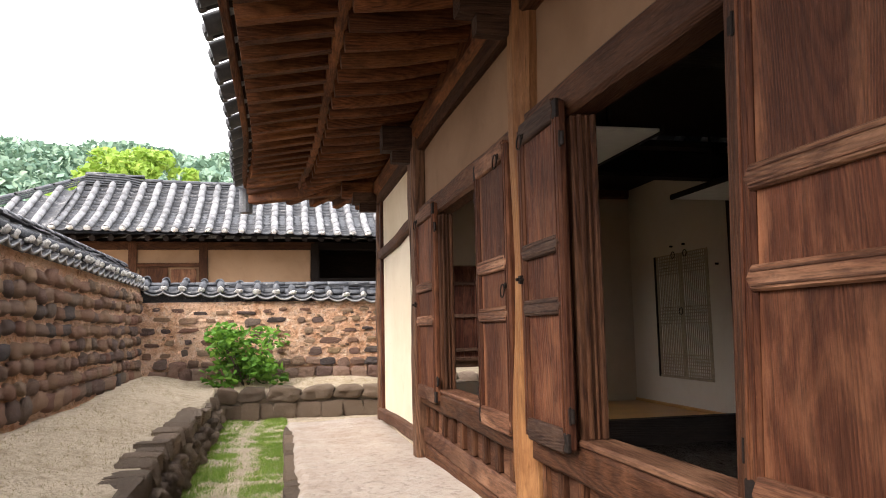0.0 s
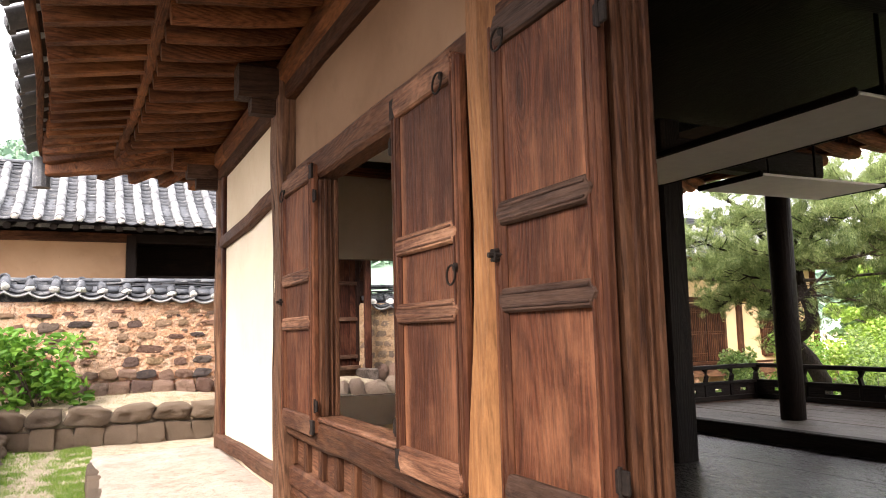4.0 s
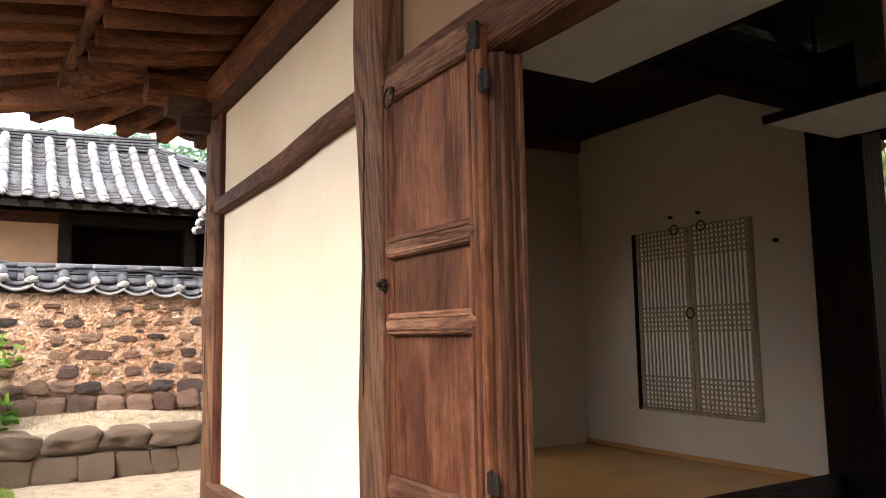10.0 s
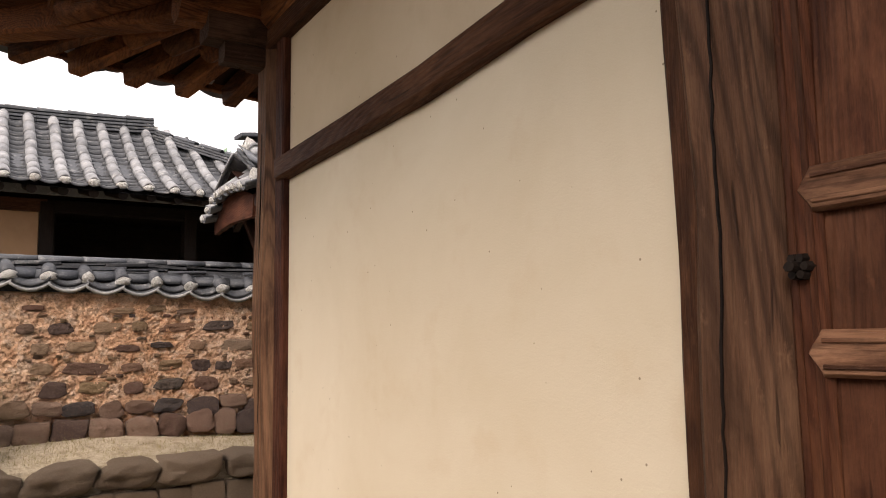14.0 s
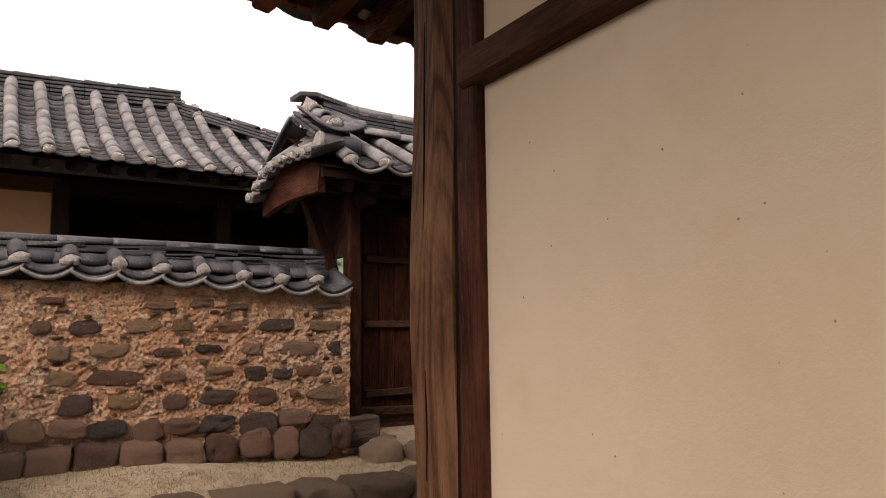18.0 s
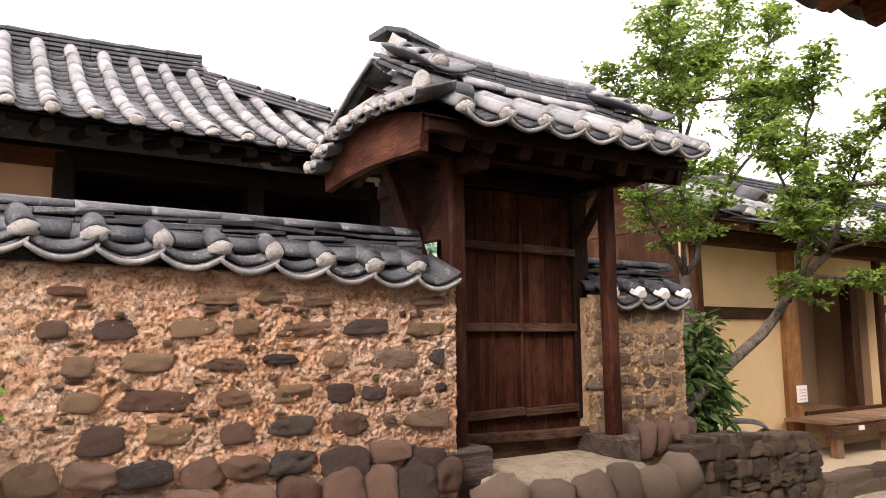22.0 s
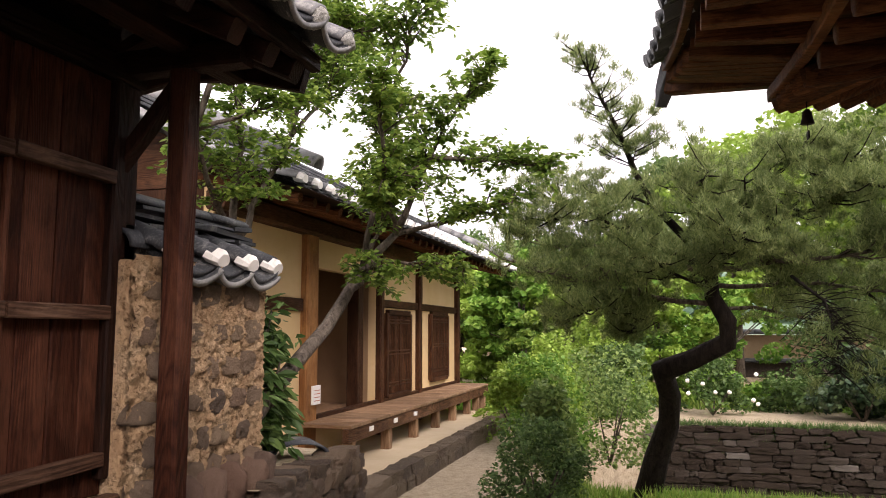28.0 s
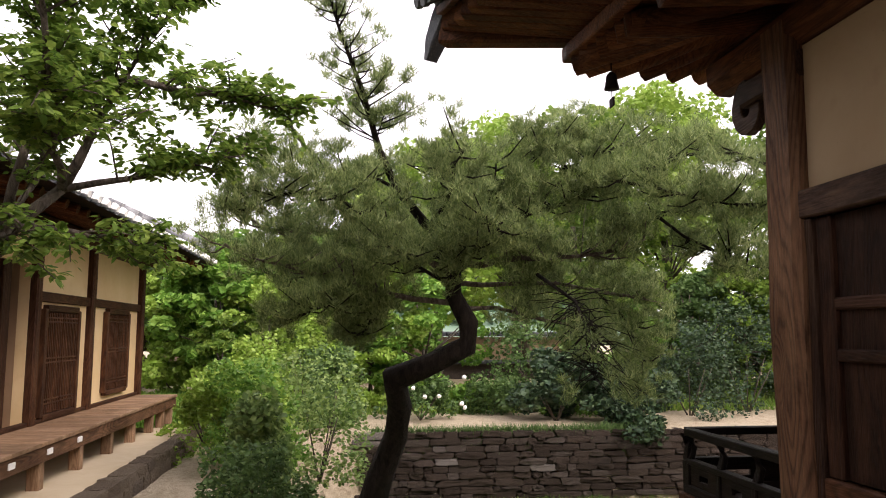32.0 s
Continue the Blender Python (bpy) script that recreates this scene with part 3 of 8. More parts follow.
def boulder(seed, boxy=0.6, rough=0.12):
    """A unit stone, about 1 m each way, flattened towards a box with a skewed outline."""
    rs = random.Random(seed * 17.3)
    skew = [rs.uniform(-0.22, 0.22) for _ in range(4)]
    bm = bmesh.new()
    bmesh.ops.create_icosphere(bm, subdivisions=2, radius=1.0)
    g = Geo()
    off = Vector((seed * 3.7, seed * 1.3, seed * 7.1))
    for v in bm.verts:
        c = v.co.normalized()
        m = max(abs(c.x), abs(c.y), abs(c.z))
        q = c.lerp(c / m, boxy)
        q *= 0.5 * (1 + rough * noise.noise(c * 1.6 + off) * 2 + rough * 0.5 * noise.noise(c * 4 + off))
        q.x *= 1 + skew[0] * q.z * 2 * boxy
        q.z *= 1 + skew[1] * q.x * 2 * boxy
        q.x += skew[2] * q.z * 0.6 * boxy
        g.v.append(tuple(q))
    g.f = [tuple(v.index for v in f.verts) for f in bm.faces]
    bm.free()
    return g


STONES = {}


def stone_meshes(mat, boxy, rough=0.12, count=8):
    key = (mat.name, boxy)
    if key not in STONES:
        STONES[key] = [boulder(i + 1 + boxy * 10, boxy, rough).mesh("stone", mat, True) for i in range(count)]
    return STONES[key]


def face_stone(seed):
    """A stone split flat on its outer side: unit width and height, its face towards -y, with an angular chipped outline."""
    rs = random.Random(seed * 7.7 + 1)
    g = Geo()
    n = 20
    lean, wedge = rs.uniform(-0.18, 0.18), rs.uniform(-0.22, 0.22)
    # half planes of an irregular blocky outline
    cuts = []
    for a in (0, 90, 180, 270):
        cuts.append((radians(a + rs.uniform(-13, 13)), rs.uniform(0.44, 0.52)))
    for a in (45, 135, 225, 315):
        cuts.append((radians(a + rs.uniform(-16, 16)), rs.uniform(0.5, 0.68)))
    out = []
    for k in range(n):
        a = 2 * math.pi * (k + 0.5) / n
        r = min(d / max(0.05, math.cos(a - c)) for c, d in cuts)
        r *= 1 + 0.07 * noise.noise((math.cos(a) * 3 + seed * 5, math.sin(a) * 3, seed))
        x, z = r * math.cos(a), r * math.sin(a)
        out.append((x + lean * z, z * (1 + wedge * x)))
    rings = [(1.0, 0.5), (1.0, -0.36), (0.97, -0.46), (0.9, -0.51), (0.62, -0.54), (0.3, -0.55)]
    tilt = rs.uniform(-0.12, 0.12), rs.uniform(-0.12, 0.12)
    for f, d in rings:
        for x, z in out:
            q = (0.16 * noise.noise((x * f * 3.2 + seed * 3, z * f * 3.2, seed * 2.0)) + tilt[0] * x + tilt[1] * z) * (1 if d < -0.4 else 0)
            g.v.append((x * f, d + q, z * f))
    g.v.append((0, -0.55 + 0.1 * noise.noise((seed, 3, 1)), 0))
    for r in range(len(rings) - 1):
        for k in range(n):
            a, b = r * n + k, r * n + (k + 1) % n
            g.f.append((a + n, b + n, b, a))
    last = (len(rings) - 1) * n
    for k in range(n):
        g.f.append((last + k, len(g.v) - 1, last + (k + 1) % n))
    return g


def block(seed, rough=0.05):
    """A roughly squared building stone, about 1 m each way, with chipped edges and uneven faces."""
    rs = random.Random(seed * 3.1)
    bm = bmesh.new()
    bmesh.ops.create_cube(bm, size=1.0)
    bmesh.ops.subdivide_edges(bm, edges=bm.edges[:], cuts=4, use_grid_fill=True)
    skew = [rs.uniform(-0.14, 0.14) for _ in range(4)]
    off = Vector((seed * 3.7, seed * 1.3, seed * 7.1))
    g = Geo()
    for v in bm.verts:
        p = v.co.copy()
        lim = 0.5
        far = sum(1 for q in p if abs(q) > 0.49)
        k = (1.0, 1.0, 0.955, 0.9)[far]
        p = p * (k + rough * 1.6 * noise.noise(p * 2.3 + off) + rough * noise.noise(p * 6 + off) * (1.4 if far > 1 else 0.6))
        p.x += skew[0] * p.z + skew[1] * p.z * p.x
        p.z += skew[2] * p.x * 0.6
        g.v.append(tuple(p))
    g.f = [tuple(v.index for v in f.verts) for f in bm.faces]
    bm.free()
    return g


def block_meshes(mat, count=10):
    key = (mat.name, "block")
    if key not in STONES:
        STONES[key] = [block(i + 1).mesh("stone", mat) for i in range(count)]
    return STONES[key]


def face_meshes(mat, count=18):
    key = (mat.name, "face")
    if key not in STONES:
        made = []
        for i in range(count):
            me = face_stone(i + 1).mesh("stone", mat, True)
            made.append(me)
        STONES[key] = made
    return STONES[key]


def lay(parent, meshes, place, size, turn=0.0, tip=0.0, name="stone"):
    m = Matrix.LocRotScale(place, Euler((tip * RNG.uniform(-1, 1), tip * RNG.uniform(-1, 1), turn + tip * RNG.uniform(-1, 1))), size)
    return piece(name, RNG.choice(meshes), m, parent)


# roof tiles: one cover tile, one pan tile, each lying along +y (up the slope), 1 m wide before scaling
def half_round(r, length, thick, arch=1.0, n=8, taper=0.92, lift=0.0):
    g = Geo()
    verts, faces = [], []
    for j, (y, k) in enumerate(((0, 1), (length, taper))):
        for rr in (r, r - thick):
            for i in range(n + 1):
                a = math.pi * i / n
                verts.append((math.cos(a) * rr * k, y, math.sin(a) * rr * k * arch + (lift if j == 0 else 0)))
    m = n + 1
    for i in range(n):
        faces.append((i, i + 1, 2 * m + i + 1, 2 * m + i))
        faces.append((m + i + 1, m + i, 3 * m + i, 3 * m + i + 1))
        faces.append((i + 1, i, m + i, m + i + 1))
        faces.append((2 * m + i, 2 * m + i + 1, 3 * m + i + 1, 3 * m + i))
    faces += [(0, 2 * m, 3 * m, m), (n, m + n, 3 * m + n, 2 * m + n)]
    return g.add(verts, faces)


def pan_shape(w, length, thick, sag, n=6):
    verts, faces = [], []
    for y in (0, length):
        for d in (0, -thick):
            for i in range(n + 1):
                u = 2 * i / n - 1
                verts.append((u * w / 2, y, sag * (u * u) + d))
    m = n + 1
    for i in range(n):
        faces.append((i, i + 1, 2 * m + i + 1, 2 * m + i))
        faces.append((m + i + 1, m + i, 3 * m + i, 3 * m + i + 1))
        faces.append((i + 1, i, m + i, m + i + 1))
    faces += [(0, 2 * m, 3 * m, m), (n, m + n, 3 * m + n, 2 * m + n)]
    return Geo().add(verts, faces)


def disc_cap(r, depth, n=8, low=0.35):
    """The lime plug that closes the end of a cover tile: a rough half disc."""
    verts, faces = [], []
    rs = random.Random(int(r * 1e4))
    prof = [(math.cos(math.pi * i / n), math.sin(math.pi * i / n)) for i in range(n + 1)] + [(-0.45, -low), (0.45, -low)]
    m = len(prof)
    for y, k in ((-depth, 0.72), (-depth * 0.4, 0.95), (0.03, 1.0)):
        for c, s in prof:
            q = k * rs.uniform(0.93, 1.05)
            verts.append((c * r * q, y, s * r * q))
    for j in range(2):
        for i in range(m):
            a, b = j * m + i, j * m + (i + 1) % m
            faces.append((a + m, b + m, b, a))
    faces.append(tuple(range(m)))
    return Geo().add(verts, faces)


def slope_frame(origin, right, upslope):
    r, u = Vector(right).normalized(), Vector(upslope).normalized()
    nrm = r.cross(u).normalized()
    m = Matrix((r, u, nrm)).transposed().to_4x4()
    m.translation = Vector(origin)
    return m


def leaves(count, place, size, rng, flat=0.5, shape="leaf"):
    """Small folded leaves scattered by place(), which gives a point."""
    P = np.array([place() for _ in range(count)])
    n = len(P)
    r = np.random.default_rng(rng)
    d = r.normal(size=(n, 3))
    d[:, 2] *= flat
    d /= np.linalg.norm(d, axis=1)[:, None]
    w = np.cross(d, r.normal(size=(n, 3)))
    w /= np.linalg.norm(w, axis=1)[:, None] + 1e-9
    s = size * r.uniform(0.6, 1.3, n)[:, None]
    wide = 0.36 if shape == "leaf" else 0.06
    up = np.cross(d, w)
    a = P - d * s * 0.5
    b = P + w * s * wide + up * s * 0.08
    c = P + d * s * 0.5
    e = P - w * s * wide + up * s * 0.08
    if shape == "broad":
        b1, b2 = P - d * s * 0.2 + w * s * 0.27 + up * s * 0.07, P + d * s * 0.16 + w * s * 0.24 + up * s * 0.06
        e1, e2 = P - d * s * 0.2 - w * s * 0.27 + up * s * 0.07, P + d * s * 0.16 - w * s * 0.24 + up * s * 0.06
        c = c - up * s * 0.1
        g = Geo()
        g.v = np.stack([a, b1, b2, c, e2, e1], 1).reshape(-1, 3).tolist()
        g.f = [q for i in range(0, 6 * n, 6) for q in ((i, i + 1, i + 2, i + 3), (i, i + 3, i + 4, i + 5))]
        return g
    V = np.stack([a, b, c, e], 1).reshape(-1, 3)
    g = Geo()
    g.v = V.tolist()
    g.f = [(4 * i, 4 * i + 1, 4 * i + 2, 4 * i + 3) for i in range(n)]
    return g


# ---- ground ----
def smooth(a, b, x):
    t = max(0.0, min(1.0, (x - a) / (b - a)))
    return t * t * (3 - 2 * t)


def ground_z(x, y):
    """Height of the ground: sunken alley, raised bench and step terrace, falling east to the garden and its pool."""
    alley = -0.25 + 0.04 * smooth(4, 9, y)
    z = alley
    if x < -0.92:
        z = 0.14 + 0.14 * smooth(-1.0, -1.9, x) + 0.1 * smooth(6, 9.5, y)
    if y > 8.98 and x < 2.6:
        z = max(z, 0.2 + 0.1 * smooth(8.98, 9.8, y) - 0.1 * smooth(0.8, 2.4, x))
    if x >= 2.6:
        k = smooth(2.6, 7.5, x)
        here = -0.25 if y < 8.98 else 0.1 + 0.1 * smooth(8.98, 9.8, y)
        z = here * (1 - k) - 0.62 * k
        if y < 8.98:
            z = min(z, -0.25 - 0.37 * k)
    if x > 7.5:
        garden = smooth(10.3, 9.2, y)
        z = -0.62 - 1.0 * smooth(10.0, 15.0, x) * garden - 0.25 * smooth(8, 10, x) * garden
        if x > 15.6:
            z = -0.55 + 0.5 * smooth(18, 30, x)
    z += 0.018 * noise.noise((x * 1.7, y * 1.7, 0)) + 0.008 * noise.noise((x * 6, y * 6, 3))
    return z


def ground_sheet():
    xs = [-400, -150, -60, -25, -12, -6, -4, -3] + list(np.arange(-2.4, 9.01, 0.12)) + list(np.arange(9.3, 20, 0.3)) + [22, 26, 32, 45, 80, 160, 400]
    ys = [-400, -150, -50, -20, -8, -4] + list(np.arange(-3, 11.01, 0.12)) + list(np.arange(11.4, 16, 0.6)) + [18, 22, 30, 45, 80, 160, 400]
    xs = sorted([float(x) for x in xs] + [-0.93, -0.90, 2.6, 15.58, 15.64])
    ys = sorted([float(y) for y in ys] + [8.96, 9.0])
    nx, ny = len(xs), len(ys)
    g = Geo()
    g.v = [(x, y, ground_z(x, y)) for y in ys for x in xs]
    g.f = [(j * nx + i, j * nx + i + 1, (j + 1) * nx + i + 1, (j + 1) * nx + i) for j in range(ny - 1) for i in range(nx - 1)]
    ob = part("ground", g, DIRT, None, smooth=True)
    return tagged(ob, "pale sandy packed earth with thin dry grass", "ground", kind="structure")


ground_sheet()
# lime-floored house terrace, with rounded rough edges
terrace = thing("house_terrace", "pale lime-plastered stone terrace along the house", "terrace", kind="structure")


def terrace_top(u, v):
    y = -4.5 + u * 11.35
    wob = 0.03 * noise.noise((y * 1.3, 2, 0)) + 0.015 * noise.noise((y * 5, 1, 0))
    edge = 0.0 + wob - 0.05 * smooth(6.3, 6.85, y)
    x = edge + v * (1.3 - edge)
    z = -0.012 + 0.008 * noise.noise((x * 2, y * 2, 5)) + 0.02 * smooth(0.3, 1.0, x)
    if v < 0.001:
        x, z = edge + 0.03, -0.34
    elif v < 0.07:
        z -= 0.03 if v < 0.04 else 0.0
    if u > 0.998 or u < 0.002:
        z = -0.34
    return (x, y, z)


part("slab", grid(150, 30, terrace_top), SLAB, terrace, smooth=True)


# ---- timber house along the alley ----
def wavy(p0, p1, w, h, steps=8, amp=0.01, seed=0, jitter=0.05, taper=1.0, chamfer=0.14):
    """An old squared timber: slightly crooked, with uneven faces."""
    p0, p1 = Vector(p0), Vector(p1)
    pts, sizes = [], []
    for i in range(steps + 1):
        t = i / steps
        q = p0.lerp(p1, t)
        q += Vector((noise.noise((t * 3, seed, 0)), noise.noise((t * 3, seed, 9)), noise.noise((t * 3, seed, 17)))) * amp * (4 * t * (1 - t) + 0.15)
        pts.append(q)
        k = 1 + (taper - 1) * t + 0.04 * noise.noise((t * 4, seed, 30))
        sizes.append((w * k, h * k))
    return Geo().add(*sweep(pts, sizes, 4, chamfer=chamfer, jitter=jitter))


wall_w = thing("wall_west", "timber-framed house wall with cream plaster panels", "wall", kind="structure")
# pillars
part("pillar", wavy((1.085, 6.525, -0.01), (1.085, 6.515, 2.6), 0.2, 0.2, 14, 0.015, 1, 0.03, chamfer=0.22), POST["z"], wall_w, "brown cracked corner pillar")
part("jamb_board", box(1.002, 1.1, 6.275, 6.37, 0.14, 2.42), DOOR["z"], wall_w)
# the shaded groove is a strip coloured near black
part("jamb_groove", box(1.03, 1.1, 6.36, 6.43, 0.14, 2.42), DARK["z"], wall_w, "near-black strip standing for the shaded gap beside the pillar")
part("pillar", wavy((1.05, 4.02, 0.0), (1.05, 4.03, 2.6), 0.2, 0.2, 14, 0.03, 2, 0.05), POST["z"], wall_w)
part("jamb_board", wavy((1.03, 4.125, 0.02), (1.03, 4.135, 2.42), 0.07, 0.1, 12, 0.02, 7, 0.06), OLD["z"], wall_w)
bent = []
for i in range(15):
    z = -0.01 + 2.6 * i / 14
    y = 1.575 + 0.035 * math.sin(z * 2.1 + 0.3) + 0.02 * math.sin(z * 4.4)
    if z < 0.6:
        y -= 0.05 * (0.6 - z)
    bent.append((1.06, y, z))
part("pillar", Geo().add(*sweep(bent, [(0.2 + 0.02 * math.sin(i * 0.7), 0.21) for i in range(15)], 4, chamfer=0.3, jitter=0.03)), GOLD["z"], wall_w, "golden crooked pillar with open grain")
part("pillar", wavy((1.05, -1.25, 0), (1.05, -1.22, 2.6), 0.22, 0.22, 10, 0.02, 4), POST["z"], wall_w)
part("pillar", wavy((1.05, -3.6, 0), (1.05, -3.6, 2.6), 0.22, 0.22, 6, 0.02, 5), POST["z"], wall_w)
# beams
for y0, y1, sd in ((-3.5, -1.36, 1), (-1.13, 1.47, 2), (1.68, 3.93, 3)):
    part("lintel", wavy((1.06, y0, 1.85), (1.06, y1, 1.86), 0.13, 0.155, 10, 0.012, sd), OLD["y"], wall_w)
    part("sill_beam", wavy((1.055, y0, 0.475), (1.055, y1, 0.485), 0.14, 0.14, 12, 0.02, sd + 5, 0.08), OLD["y"], wall_w)
    part("ground_beam", wavy((1.09, y0, 0.055), (1.09, y1, 0.055), 0.16, 0.13, 10, 0.012, sd + 9), OLD["y"], wall_w)
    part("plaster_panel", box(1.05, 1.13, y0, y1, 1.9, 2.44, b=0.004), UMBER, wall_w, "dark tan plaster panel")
    part("apron_rail", wavy((1.06, y0, 0.185), (1.06, y1, 0.185), 0.11, 0.12, 8, 0.01, sd + 21), RAIL["y"], wall_w)
    n = max(3, round((y1 - y0) / 0.24))
    for k in range(n + 1):
        y = y0 + (y1 - y0) * k / n
        w = 0.03
        part("apron_post", box(1.02, 1.12, max(y - w, y0), min(y + w, y1), 0.245, 0.41), OLD["z"], wall_w)
        if k < n:
            y2 = y0 + (y1 - y0) * (k + 1) / n
            part("apron_panel", box(1.05, 1.08, y + w, y2 - w, 0.245, 0.41, b=0.004), RAIL["y"], wall_w)
band = [(1.03, 4.14, 1.875), (1.03, 4.6, 1.86), (1.03, 5.1, 1.825), (1.03, 5.6, 1.815), (1.03, 6.33, 1.805)]
part("tie_beam", Geo().add(*sweep(band, (0.09, 0.105), 4, chamfer=0.15, jitter=0.08)), OLD["y"], wall_w, "slightly sagging brown tie beam")
part("ground_beam", wavy((1.03, 4.15, 0.14), (1.03, 6.4, 0.09), 0.12, 0.11, 10, 0.012, 33, 0.08), RAIL["y"], wall_w)
part("plaster_panel", wall_with_holes("x", 1.035, 0.1, 4.12, 6.42, -0.1, 1.835, []), CREAM, wall_w, "large cream plaster panel with hairline cracks")
part("plaster_panel", wall_with_holes("x", 1.037, 0.1, 4.12, 6.42, 1.836, 2.44, []), BUFF, wall_w, "buff plaster panel, darkened for the shade under the eave")
# purlin, jangyeo and brackets
part("purlin", wavy((1.05, -4.2, 2.57), (1.05, 6.9, 2.57), 0.2, 0.22, 24, 0.02, 12, 0.03, chamfer=0.3), RAFT["y"], wall_w)
part("purlin_rail", wavy((1.04, -4.2, 2.44), (1.04, 6.8, 2.44), 0.11, 0.1, 16, 0.01, 13), OLD["y"], wall_w)
for y in (4.03, 1.58, -1.24, 6.52):
    part("bracket", wavy((0.72, y, 2.5), (1.4, y, 2.5), 0.16, 0.2, 4, 0.0, 3), SMOKE["x"], wall_w, "dark beam end")
    part("bracket_foot", wavy((0.8, y, 2.36), (1.2, y, 2.36), 0.1, 0.1, 3, 0.0, 6), SMOKE["x"], wall_w)

# long drying cracks in the pillars
for pts in ([(0.9475, 4.032, 2.3), (0.947, 4.035, 1.63), (0.9455, 4.037, 1.42), (0.9455, 4.036, 1.2), (0.947, 4.05, 0.97), (0.949, 4.055, 0.8)], [(0.983, 6.5, 2.0), (0.982, 6.51, 1.4), (0.983, 6.505, 0.7)] ):
    pts = [Vector(pts[0]).lerp(Vector(pts[1]), 0.0)] + [Vector(a).lerp(Vector(b), q / 6) + Vector((0, 0.006 * noise.noise((a[2] * 9 + q, 3, 1)), 0)) for a, b in zip(pts, pts[1:]) for q in range(1, 7)]
    part("crack", Geo().add(*sweep(pts, [(0.0012 + 0.0042 * math.sin(math.pi * (k + 0.4) / len(pts)) * (0.6 + 0.8 * abs(noise.noise((k * 0.9, 1, 2)))), 0.005) for k in range(len(pts))], 4)), DARK["z"], wall_w, "dark open drying crack")

part("plaster_crack", Geo().add(*sweep([(1.049, 1.99 + 0.012 * noise.noise((k * 1.3, 2, 0)), 2.42 - 0.045 * k) for k in range(11)], [(0.002 + 0.002 * abs(noise.noise((k * 0.8, 5, 0))), 0.004) for k in range(11)], 4)), DARK["z"], wall_w, "hairline plaster crack")

# windows in the west wall: frames, then shutters folded back on the wall
windows = []
for k, (y0, y1) in enumerate(((2.25, 3.33), (-0.15, 0.868))):
    win = thing(f"window_{k + 1}", "wide open timber window frame without glass", "window", kind="structure")
    windows.append(win)
    part("frame", box(0.995, 1.09, y1, y1 + 0.06, 0.553, 1.772), OLD["z"], win)
    for x0, x1, d in ((1.02, 1.038, 0.012), (1.052, 1.062, 0.007), (1.072, 1.092, 0.016)):
        part("moulding", box(x0, x1, y1 - d, y1 + 0.004, 0.576, 1.77, b=0.004), OLD["z"], win)
    part("frame", bar((1.02, y0 - 0.03 + (0.07 if k else 0), 0.553), (1.02, y0 - 0.03, 1.772), 0.045, 0.06, up=(0, 1, 0)), OLD["z"], win)
    part("sill", box(0.985, 1.12, y0 - 0.08, y1 + 0.08, 0.548, 0.575), RAIL["y"], win)
wall_holes = [(2.22, 3.36, 0.53, 1.8), (-0.2, 0.9, 0.53, 1.8)]
part("infill", wall_with_holes("x", 1.035, 0.02, -3.5, 3.95, 0.5, 1.92, wall_holes), OLD["z"], wall_w)


def ring(c, r, t, tilt=(1, 0, 0), n=14):
    """A forged iron ring hanging in the y-z plane."""
    verts, faces = [], []
    for i in range(n):
        a = 2 * math.pi * i / n
        for j in range(6):
            b = 2 * math.pi * j / 6
            rr = r + t * math.cos(b)
            verts.append((c[0] + t * math.sin(b) - 0.25 * rr * (1 - math.sin(a)) * 0.2, c[1] + rr * math.cos(a), c[2] + rr * math.sin(a)))
    for i in range(n):
        for j in range(6):
            faces.append((i * 6 + j, ((i + 1) % n) * 6 + j, ((i + 1) % n) * 6 + (j + 1) % 6, i * 6 + (j + 1) % 6))
    return Geo().add(verts, faces)


